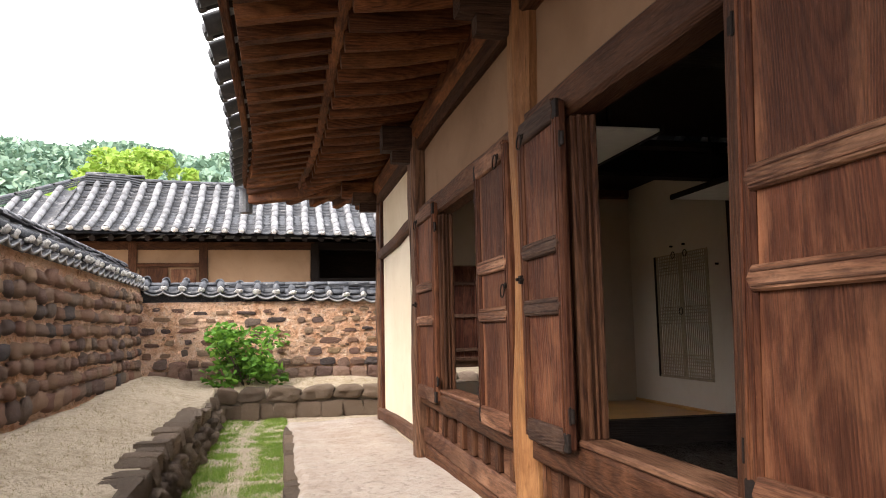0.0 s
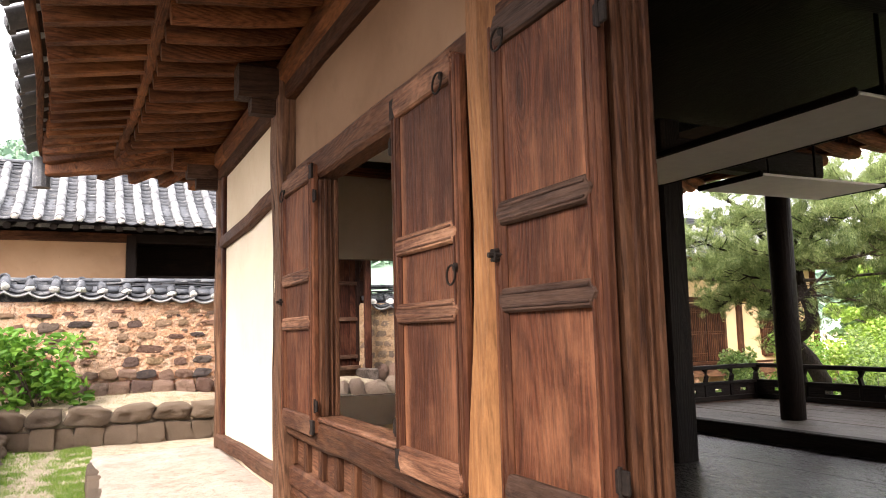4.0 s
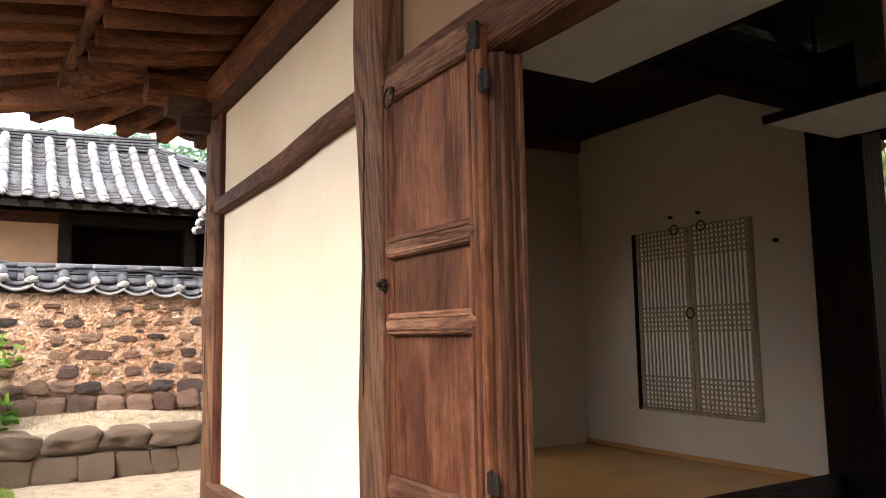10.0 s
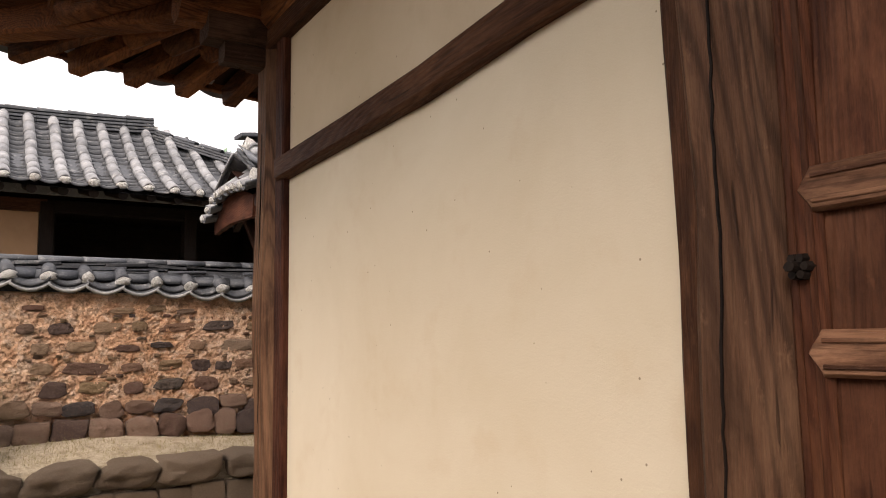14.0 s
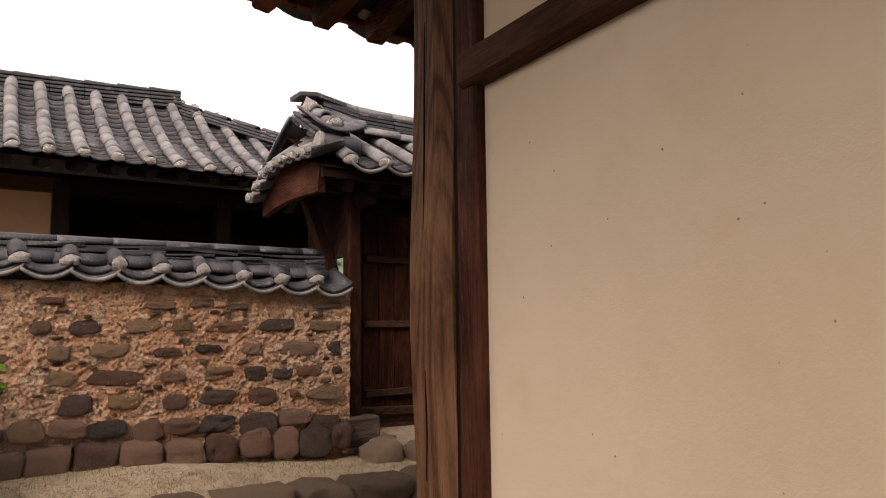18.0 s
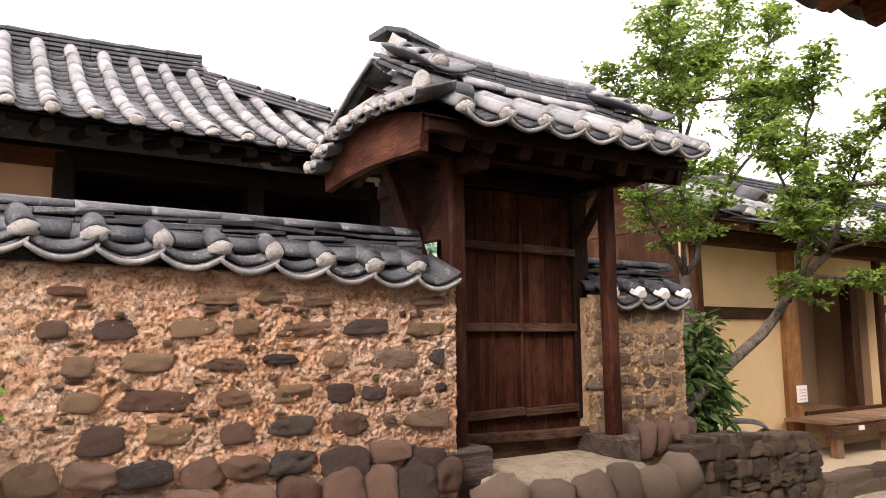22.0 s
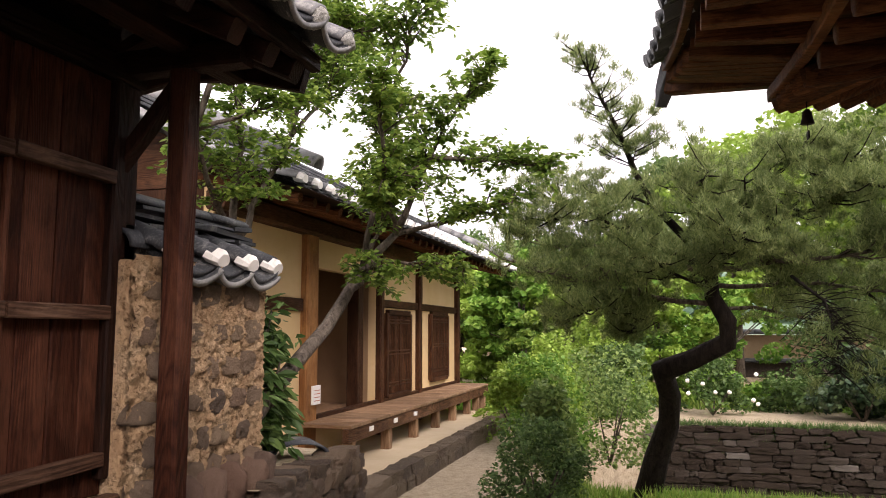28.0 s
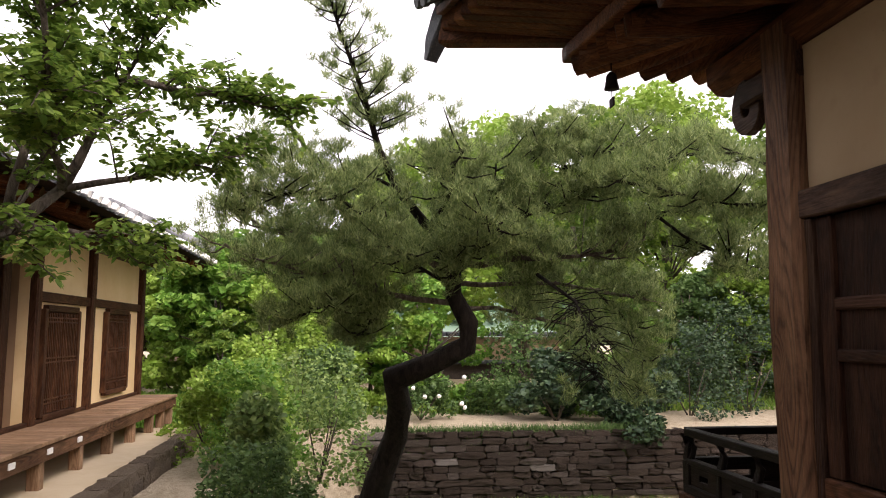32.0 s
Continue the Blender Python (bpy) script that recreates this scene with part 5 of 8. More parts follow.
# rows of cover tiles up the slopes, and the ridge
rows = Geo()
run = 0.0
for i in range(1, 181):
    run += (edge_pts[i] - edge_pts[i - 1]).length
    if run > 0.29:
        run = 0.0
        rows.add(*sweep([top[0][i], top[1][i], top[2][i]], 0.065, 6))
for k in range(34):
    y = -4.2 + k * 0.3
    reach = 1.0 if y < 4.4 else max(0.08, (6.0 - y) / 1.6)
    for x in (1.4, 5.7):
        rows.add(*sweep([(x, y, 3.93), (x + (3.55 - x) * reach, y, 3.93 + 1.07 * reach)], 0.065, 6))
tagged(part("cover_rows", rows, GREY, eave, "rows of grey cover tiles", smooth=True), kind="stuff")
part("main_ridge", bar((3.55, -4.4, 5.08), (3.55, 4.5, 5.08), 0.28, 0.2), TILE, eave)
# edge tiles coloured as shaded, since they are seen from below
edge_cover = half_round(0.075, 0.34, 0.016).mesh("cover_tile", DARKTILE, True)
edge_pan = pan_shape(0.27, 0.34, 0.016, 0.05).mesh("pan_tile", DARKTILE, True)
edge_cap = disc_cap(0.068, 0.012).mesh("tile_plug", DARKTILE)
dist = 0.0
for i in range(1, 181):
    step = (edge_pts[i] - edge_pts[i - 1]).length
    dist += step
    if dist > 0.27 and i < 130:
        dist = 0.0
        p = edge_pts[i]
        tang = (edge_pts[i] - edge_pts[i - 1]).normalized()
        inward = Vector((tang.y, -tang.x, 0)).normalized()
        m = slope_frame(p - inward * 0.12 + Vector((0, 0, 0.1)), inward.cross(Vector((0, 0, 1))), inward + Vector((0, 0, 0.42)))
        piece("cover_tile", edge_cover, m @ Matrix.Translation((0, 0, 0.035)), eave)
        piece("tile_plug", edge_cap, m @ Matrix.Translation((0, 0, 0.035)), eave)
        piece("pan_tile", edge_pan, m @ Matrix.Translation((0.135, 0, 0)), eave)
part("hip_cap", tube([(-0.5, 7.9, 2.8), (-0.5, 7.9, 2.5)], 0.085, 12), UNDER, eave, "grey clay cap on the hip rafter")
part("hip_cap", Geo().add(*sweep([(7.36, 7.98, 3.36), (7.44, 8.03, 3.25), (7.5, 8.08, 3.12), (7.56, 8.11, 3.0)], [(0.16, 0.16), (0.15, 0.14), (0.13, 0.1), (0.09, 0.04)], 4)), TILE, eave, "dark clay plate on the hip rafter")
bell = thing("wind_bell", "small dark bronze wind bell hanging from the eave", "bell", at=(6.55, 7.18, 2.5))
part("chain", tube([(6.55, 7.18, 2.8), (6.55, 7.18, 2.6)], 0.004, 5), IRON, bell)
part("bell_body", Geo().add(*sweep([(6.55, 7.18, 2.605), (6.55, 7.18, 2.585), (6.55, 7.18, 2.54), (6.55, 7.18, 2.505)], [0.012, 0.03, 0.036, 0.045], 12)), IRON, bell, smooth=True)
part("clapper_rod", tube([(6.55, 7.18, 2.52), (6.55, 7.18, 2.45)], 0.003, 5), IRON, bell)
part("clapper_plate", box(6.515, 6.585, 7.175, 7.185, 2.4, 2.455), IRON, bell)
# carved beam end over the corner pillar
scroll = []
for k in range(15):
    a = math.pi * 1.9 * k / 14
    r = 0.13 - 0.075 * k / 14
    scroll.append((6.2 + r * math.sin(a), 6.54, 2.36 + r * math.cos(a) - 0.05))
part("bracket", bar((5.7, 6.54, 2.38), (6.22, 6.54, 2.38), 0.12, 0.13), SMOKE["x"], eave, "dark carved bracket end")
part("bracket_scroll", Geo().add(*sweep(scroll, [(0.1, 0.055)] * 15, 4, up=(0, 1, 0))), SMOKE["x"], eave)


# ---- clay and stone walls with tile copings ----
def clay_face(parent, plane, at, u0, u1, z0, z1, side, mat=MUD, amp=0.022, name="clay_face", fine=0.012):
    """A rough clay face; side is the sign of its outward normal."""
    nu, nz = max(8, int((u1 - u0) / fine)), max(6, int((z1 - z0) / fine))

    def f(i, j):
        u, z = u0 + (u1 - u0) * i, z0 + (z1 - z0) * j
        d = amp * (noise.noise((u * 3, z * 3, at)) * 0.35 + noise.noise((u * 11, z * 14, at)) * 0.35 + noise.noise((u * 22, z * 27, at)) * 0.55 + abs(noise.noise((u * 40, z * 50, at + 3))) * 0.9 + noise.noise((u * 64, z * 70, at + 9)) * 0.6 - 0.2)
        p = at + side * d
        return (p, u, z) if plane == "x" else (u, p, z)

    return part(name, grid(nu, nz, f), mat, parent, smooth=True)


# end wall across the alley
end_wall = thing("end_wall", "orange clay wall with set stones and tile coping", "wall", kind="structure")
part("core", box(-2.6, 2.26, 9.875, 10.2, 0.1, 1.455), MUD, end_wall)
clay_face(end_wall, "y", 9.845, -2.3, 0.2, 0.25, 1.44, -1)
clay_face(end_wall, "y", 9.845, 0.2, 2.3, 0.25, 1.44, -1, amp=0.021, fine=0.0075)
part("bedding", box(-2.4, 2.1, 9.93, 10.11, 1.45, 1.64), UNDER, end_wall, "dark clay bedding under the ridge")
part("clay_end", box(2.15, 2.295, 9.88, 10.19, 0.25, 1.45), MUD, end_wall)
ms = face_meshes(STONE)
mb = face_meshes(BASEST)
md = face_meshes(BLACKST)
mo = face_meshes(TANST)


def set_stone(x, z, w, h, meshes=ms, deep=9.866):
    lay(end_wall, meshes, (x, deep + RNG.uniform(-0.006, 0.008), z), (w, 0.075, h), 0, 0.06)


# the courses beside the gate, stone by stone: along, width, height, tone
for z, course in (
    (1.315, ((0.29, 0.15, 0.045, ms), (0.94, 0.18, 0.05, ms), (1.2, 0.16, 0.06, mo), (1.44, 0.15, 0.045, ms), (2.11, 0.22, 0.045, ms))),
    (1.172, ((0.24, 0.12, 0.08, ms), (0.49, 0.18, 0.095, md), (0.83, 0.22, 0.08, ms), (1.08, 0.13, 0.09, mo), (1.38, 0.27, 0.075, ms), (1.73, 0.26, 0.08, ms), (2.1, 0.25, 0.08, mo))),
    (1.012, ((0.35, 0.13, 0.095, ms), (0.64, 0.22, 0.09, ms), (0.97, 0.23, 0.06, md), (1.25, 0.18, 0.05, md), (1.55, 0.14, 0.09, mo), (1.9, 0.29, 0.1, mo), (2.17, 0.09, 0.09, ms))),
    (0.845, ((0.37, 0.16, 0.085, ms), (0.68, 0.34, 0.095, md), (1.02, 0.17, 0.07, ms), (1.33, 0.21, 0.085, mo), (1.58, 0.17, 0.1, md), (1.78, 0.15, 0.08, ms), (1.98, 0.21, 0.085, ms), (2.19, 0.08, 0.06, md))),
    (0.685, ((0.46, 0.18, 0.13, md), (0.74, 0.21, 0.095, mo), (1.04, 0.15, 0.1, ms), (1.32, 0.22, 0.1, ms), (1.63, 0.2, 0.125, md), (1.86, 0.07, 0.05, ms), (2.11, 0.28, 0.1, ms)))):
    for x, w, h, tone in course:
        set_stone(x, z + RNG.uniform(-0.012, 0.012), w, h, tone)
    x = 0.1 - RNG.uniform(0, 0.15)
    while x > -1.95:
        w = RNG.choice((RNG.uniform(0.1, 0.16), RNG.uniform(0.16, 0.24), RNG.uniform(0.2, 0.3)))
        set_stone(x - w / 2, z + 0.025 * math.sin(2.3 * x + 5 * z) + RNG.uniform(-0.02, 0.02), w, RNG.uniform(0.06, 0.11) * (0.6 if z > 1.3 else 1), RNG.choice((ms, ms, md, mo)))
        x -= w + RNG.uniform(0.04, 0.15)
# small chips pressed between the courses
for k in range(60):
    set_stone(RNG.uniform(-1.9, 2.2), RNG.choice((0.765, 0.93, 1.09, 1.25)) + RNG.uniform(-0.02, 0.02), RNG.uniform(0.03, 0.08), RNG.uniform(0.02, 0.04), RNG.choice((ms, mo)), 9.87)
for x, z, w, h in ((0.63, 0.53, 0.24, 0.11), (0.88, 0.51, 0.18, 0.14), (1.09, 0.52, 0.22, 0.11), (1.32, 0.52, 0.22, 0.11), (1.6, 0.49, 0.26, 0.17), (1.86, 0.53, 0.25, 0.12), (2.08, 0.44, 0.25, 0.17)):
    lay(end_wall, RNG.choice((mb, md, ms)), (x, 9.855, z), (w, 0.1, h), 0, 0.06)
x = -1.95
while x < 2.2:
    w = RNG.uniform(0.16, 0.3)
    w = min(w, 2.28 - x)
    lay(end_wall, RNG.choice((mb, mb, md)), (x + w / 2, 9.84 + RNG.uniform(-0.015, 0.015), 0.36 + RNG.uniform(-0.02, 0.02)), (w * 1.0, 0.15, RNG.uniform(0.18, 0.23)), 0, 0.07)
    x += w
x = -1.9
while x < 0.5:
    w = RNG.uniform(0.15, 0.28)
    lay(end_wall, RNG.choice((mb, ms, md)), (x + w / 2, 9.855, 0.53 + RNG.uniform(-0.02, 0.02)), (w * RNG.uniform(0.8, 1.0), 0.12, RNG.uniform(0.09, 0.15)), 0, 0.1)
    x += w

COVER = half_round(0.058, 0.36, 0.018, 1.1, 10, 0.95).mesh("cover_tile", TILE, True)
PANT = pan_shape(0.3, 0.36, 0.026, 0.062, 10).mesh("pan_tile", UNDER, True)
PANLIP = pan_shape(0.305, 0.012, 0.026, 0.062, 10).mesh("pan_lip", LIP, True)
PLUGS = []
for k in range(7):
    lump = boulder(k * 3 + 2, 0.12, 0.26)
    PLUGS.append(Geo().add([(q[0] * (0.1 + 0.006 * k), q[1] * 0.06, q[2] * (0.1 - 0.004 * k) + 0.01) for q in lump.v], lump.f).mesh("tile_plug", LIME, True))


def plug_of(plug):
    return RNG.choice(plug) if isinstance(plug, list) else plug


DISC = Geo().add(*sweep([(0, 0.02, 0), (0, -0.012, 0), (0, -0.022, 0)], [0.062, 0.066, 0.05], 12, up=(0, 0, 1))).mesh("lime_disc", LIME, True)
WPLUG = disc_cap(0.062, 0.04).mesh("tile_plug", WHITE_CAP)


def coping(parent, u0, u1, axis, at, z, side, pitch=0.285, plug=None, drop=0.42, wave=0.0, layers=4, half=0.3, back=True, last=True, lean=0.0):
    """Tile coping: cover and pan tiles sloping out on both sides, with stacked flat tiles and a rounded ridge above."""
    n = max(1, round((u1 - u0) / pitch))
    for s in ((side, -side) if back else (side,)):
        for k in range(n):
            u = u0 + (u1 - u0) * (k + 0.5) / n
            zz = z + RNG.uniform(-0.006, 0.006) + wave * noise.noise((u, 0, 5)) - lean * (u - u1)
            out = Vector((0, s, 0)) if axis == "x" else Vector((s, 0, 0))
            o = Vector((u, at, zz)) if axis == "x" else Vector((at, u, zz))
            o += out * half
            m = slope_frame(o, Vector((0, 0, 1)).cross(-out) * -1, -out + Vector((0, 0, drop)))
            tw = Matrix.Rotation(RNG.uniform(-0.09, 0.09), 4, "Z") @ Matrix.Translation((RNG.uniform(-0.012, 0.012), RNG.uniform(-0.015, 0.02), RNG.uniform(-0.006, 0.006)))
            piece("cover_tile", COVER, m @ tw @ Matrix.Translation((0, 0, 0.03)), parent)
            piece("tile_plug", plug_of(plug or PLUGS), m @ tw @ Matrix.Translation((0, 0, 0.03)), parent)
            du = (u1 - u0) / n
            if k == n - 1 and not last:
                continue
            piece("pan_tile", PANT, m @ Matrix.Translation((du / 2, -0.005 + RNG.uniform(-0.02, 0.02), -0.022)) @ Matrix.Rotation(RNG.uniform(-0.05, 0.05), 4, "Y") @ Matrix.Diagonal((du / 0.285, 1, 1, 1)), parent)
            piece("pan_tile", PANT, m @ Matrix.Translation((du / 2, -0.035, -0.055)) @ Matrix.Diagonal((du / 0.285, 0.9, 1, 1)), parent)
            piece("pan_lip", PANLIP, m @ Matrix.Translation((du / 2, -0.044, -0.054)) @ Matrix.Diagonal((du / 0.285, 1, 1, 1)), parent)
        roll = max(1, round((u1 - u0) / 0.31))
        for k in range(roll):
            a = u0 + (u1 - u0) * k / roll
            rot = Matrix.Rotation(-math.pi / 2 if axis == "x" else 0, 4, "Z")
            off = Vector((a, at + s * 0.11, z + 0.055 - lean * 0.6 * (a - u1))) if axis == "x" else Vector((at + s * 0.11, a, z + 0.055))
            piece("roll_tile", ROLL, Matrix.Translation(off) @ rot @ Matrix.Diagonal((1, (u1 - u0) / roll / 0.33, 1, 1)), parent)
    for j in range(layers + 1):
        zz = z + 0.135 + 0.037 * j + (0.024 if layers < 4 else 0)
        half_w = 0.125 - 0.012 * j
        seg = 0.33
        m = max(1, round((u1 - u0) / seg))
        for k in range(m):
            a = u0 + (u1 - u0) * (k + (0.5 if j % 2 else 0)) / m
            b = min(a + (u1 - u0) / m - 0.004, u1)
            dz = RNG.uniform(-0.009, 0.009)
            tilt = RNG.uniform(-0.01, 0.01)
            mid = (a + b) / 2
            if b - a < 0.05:
                continue
            if j < layers:
                pts = [(a, at, zz + dz - tilt), (b, at, zz + dz + tilt)] if axis == "x" else [(at, a, zz + dz - tilt), (at, b, zz + dz + tilt)]
                part("flat_tile", Geo().add(*sweep(pts, (half_w * 2 + RNG.uniform(-0.03, 0.03), RNG.uniform(0.016, 0.032)), 4, jitter=0.1)), RNG.choice((TILE, TILE, DARKTILE)), parent)
            else:
                rot = Matrix.Rotation(-math.pi / 2 if axis == "x" else 0, 4, "Z")
                me = RIDGE
                loc = Matrix.Translation((a, at, zz - 0.02) if axis == "x" else (at, a, zz - 0.02))
                piece("ridge_tile", me, loc @ rot @ Matrix.Diagonal((1, (b - a) / 0.33, 1, 1)), parent)


ROLL = half_round(0.075, 0.335, 0.02, 1.1, 8, 0.97).mesh("roll_tile", TILE, True)
RIDGE = half_round(0.088, 0.335, 0.02, 0.62, 8, 0.96).mesh("ridge_tile", TILE, True)
coping(end_wall, -2.15, 2.13, "x", 10.04, 1.457, -1, pitch=0.2675, half=0.26, layers=3, lean=0.042)

# left boundary wall of round field stones
left_wall = thing("left_wall", "long clay wall of round field stones with tile coping", "wall", kind="structure")
part("core", box(-2.62, -2.1, -6, 9.9, 0.0, 1.7), MUD, left_wall)
clay_face(left_wall, "x", -2.08, -3.0, 9.9, 0.15, 1.72, 1, amp=0.025)
cob = stone_meshes(STONE, 0.62, 0.13, 10)
z = 0.42
for row in range(8):
    y = 0.5 + RNG.uniform(0, 0.2)
    while y < 9.8:
        w = RNG.uniform(0.15, 0.26)
        if row == 0:
            w *= 1.3
        lay(left_wall, cob, (-2.075, y, z + RNG.uniform(-0.02, 0.02)), (0.1, w * 1.15, RNG.uniform(0.10, 0.15) * (1.4 if row == 0 else 1)), 0, 0.15)
        y += w / 2 + RNG.uniform(0.12, 0.2)
    z += 0.155
coping(left_wall, -1.0, 9.75, "y", -2.33, 1.73, 1, pitch=0.25, back=False)

# step terrace wall and the bench edge on the left of the alley
step_wall = thing("step_wall", "two courses of rough squared stones below the end wall", "retaining wall", kind="structure")
sm = block_meshes(STEP)
sf = face_meshes(STEP)
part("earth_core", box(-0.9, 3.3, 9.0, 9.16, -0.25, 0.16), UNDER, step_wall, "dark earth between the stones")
x = -0.95
while x < 3.4:
    w = RNG.uniform(0.26, 0.52)
    lay(step_wall, sf, (x + w / 2, 9.06, 0.125 - 0.05 * smooth(2, 3.4, x)), (w * 0.99, 0.32, RNG.uniform(0.17, 0.21)), 0, 0.05)
    x += w
x = -0.9
while x < 3.2:
    w = RNG.uniform(0.18, 0.36)
    lay(step_wall, sm, (x + w / 2, 9.05 + RNG.uniform(-0.02, 0.02), -0.1), (w * 1.02, 0.28, RNG.uniform(0.21, 0.26)), 0, 0.04)
    x += w
bench = thing("bench_edge", "rough stone edge of the raised earth strip", "retaining wall", kind="structure")
y = -2.0
while y < 8.9:
    w = RNG.uniform(0.25, 0.55)
    lay(bench, sm, (-0.99 + RNG.uniform(-0.03, 0.03), y + w / 2, 0.085 + RNG.uniform(-0.02, 0.015)), (RNG.uniform(0.18, 0.3), w * 0.98, 0.16), 0, 0.09)
    lay(bench, sf, (-0.94 + RNG.uniform(-0.02, 0.02), y + w / 2 + 0.1, -0.06), (w * 0.7, 0.25, 0.14), math.pi / 2, 0.1)
    lay(bench, sf, (-0.92 + RNG.uniform(-0.02, 0.02), y + w / 2 - 0.05, -0.19), (w * 0.8, 0.25, 0.15), math.pi / 2, 0.1)
    y += w
terr_edge = thing("terrace_edge", "rough stones under the terrace rim", "retaining wall", kind="structure")
y = 1.5
while y < 6.7:
    w = RNG.uniform(0.25, 0.5)
    lay(terr_edge, sm, (0.09, y + w / 2, -0.17), (0.24, w, 0.26), 0, 0.08)
    y += w

# ---- gate ----
gate = thing("gate", "small dark wooden gate with its own tiled roof", "gate", at=(3.0, 10.0, 0.4))
part("post", wavy((2.375, 9.97, 0.5), (2.37, 9.97, 2.2), 0.115, 0.12, 8, 0.01, 61), DOOR["z"], gate, "weathered reddish gate post")
part("post", wavy((3.67, 9.98, 0.46), (3.665, 9.98, 2.2), 0.095, 0.095, 8, 0.01, 62), DOOR["z"], gate, "weathered reddish gate post")
part("post", box(2.5, 2.6, 10.25, 10.36, 0.3, 2.2), RED["z"], gate)
part("post", box(3.64, 3.75, 10.25, 10.36, 0.3, 2.25), RED["z"], gate)
part("riser_board", box(2.5, 3.62, 10.225, 10.26, 0.28, 0.475), THRESH["x"], gate)
part("back_board", box(2.4, 3.75, 10.37, 10.4, 2.2, 2.66), RED["x"], gate)
part("side_board", box(2.42, 2.45, 10.0, 10.37, 2.2, 2.5), RED["y"], gate)
# added dark board: fills the sky gap in place of brace and eave shadow
part("side_panel", box(2.37, 2.4, 10.04, 10.9, 1.72, 2.3), RED["y"], gate)
part("strut", bar((2.38, 10.35, 1.6), (2.1, 10.35, 2.3), 0.09, 0.09), RED["z"], gate)
part("strut", bar((2.4, 10.36, 2.2), (2.36, 9.98, 2.1), 0.08, 0.08), RED["z"], gate)
part("lintel", box(2.5, 3.75, 10.22, 10.36, 2.12, 2.22), RED["x"], gate)
GATE_RNG = random.Random(3)
leafg = part("door_leaf", box(2.6, 3.64, 10.29, 10.32, 0.5, 2.12), RED["z"], gate, "dark red-brown boarded door leaf")
x = 2.605
for k in range(7):
    w = (3.635 - 2.605) / 7
    part("board", box(x + 0.002, x + w - 0.002, 10.262 + GATE_RNG.uniform(-0.004, 0.003), 10.292, 0.5, 2.115, b=0.004), DOOR["z"], leafg)
    x += w
for z, tip in ((0.6, 0.012), (1.165, 0.0), (1.705, -0.008)):
    for a, b in ((2.62, 3.1), (3.11, 3.585)):
        part("batten", bar((a, 10.236, z + 0.025), (b, 10.238, z + 0.025 + tip), 0.045, 0.055, chamfer=0.1, jitter=0.06), THRESH["x"], leafg)
part("stile", box(3.575, 3.64, 10.22, 10.275, 0.56, 2.12), RED["z"], leafg)
part("stile", box(3.098, 3.118, 10.235, 10.265, 0.62, 2.1), DOOR["z"], leafg)
part("warped_sill", bar((2.45, 10.2, 0.5), (3.62, 10.2, 0.475), 0.075, 0.066, chamfer=0.15, bow=0.008, steps=5, jitter=0.08), THRESH["x"], gate, "worn slanting threshold board")
for x, z in ((2.40, 2.16), (3.66, 2.22)):
    part("arm", bar((x, 9.7, z - 0.02), (x, 10.9, z - 0.02), 0.1, 0.1), RED["y"], gate)
    part("brace", bar((x, 10.3, 1.75), (x + (0.0), 9.98, 2.12), 0.07, 0.06), RED["z"], gate)
part("eave_beam", bar((1.96, 9.6, 2.265), (4.06, 9.6, 2.285), 0.045, 0.075, jitter=0.05), RED["x"], gate)
part("ridge_beam", bar((2.0, 10.24, 2.56), (4.02, 10.24, 2.56), 0.1, 0.14), RED["x"], gate)
part("purlin", bar((2.02, 9.98, 2.26), (4.03, 9.98, 2.28), 0.1, 0.12, jitter=0.04), RED["x"], gate)
for k in range(8):
    x = 2.16 + k * 0.255 + GATE_RNG.uniform(-0.03, 0.03)
    drop = GATE_RNG.uniform(-0.015, 0.015)
    part("rafter", bar((x, 10.24, 2.5), (x, 9.62, 2.195 + drop), 0.085, 0.09, jitter=0.08), RED["y"], gate)
    part("rafter", bar((x, 10.24, 2.5), (x, 10.9, 2.2), 0.07, 0.07), RED["y"], gate)
part("barge_board", Geo().add(*sweep([(1.985, 9.655, 2.237), (1.985, 9.95, 2.285), (1.985, 10.3, 2.31), (1.99, 10.65, 2.285), (2.0, 10.96, 2.235)], [(0.055, 0.21), (0.055, 0.27), (0.055, 0.29), (0.055, 0.27), (0.055, 0.22)], 4, chamfer=0.05)), DOOR["y"], gate, "curved reddish barge board")
part("barge_board", Geo().add(*sweep([(4.06, 9.64, 2.26), (4.06, 9.95, 2.34), (4.06, 10.3, 2.37), (4.06, 10.95, 2.26)], (0.05, 0.2), 4)), RED["y"], gate)
part("roof_board", Geo().add([(1.93, 9.56, 2.3), (4.1, 9.56, 2.3), (4.1, 10.24, 2.66), (1.93, 10.24, 2.66), (4.1, 10.95, 2.3), (1.93, 10.95, 2.3)], [(0, 1, 2, 3), (3, 2, 4, 5)]), RED["y"], gate)


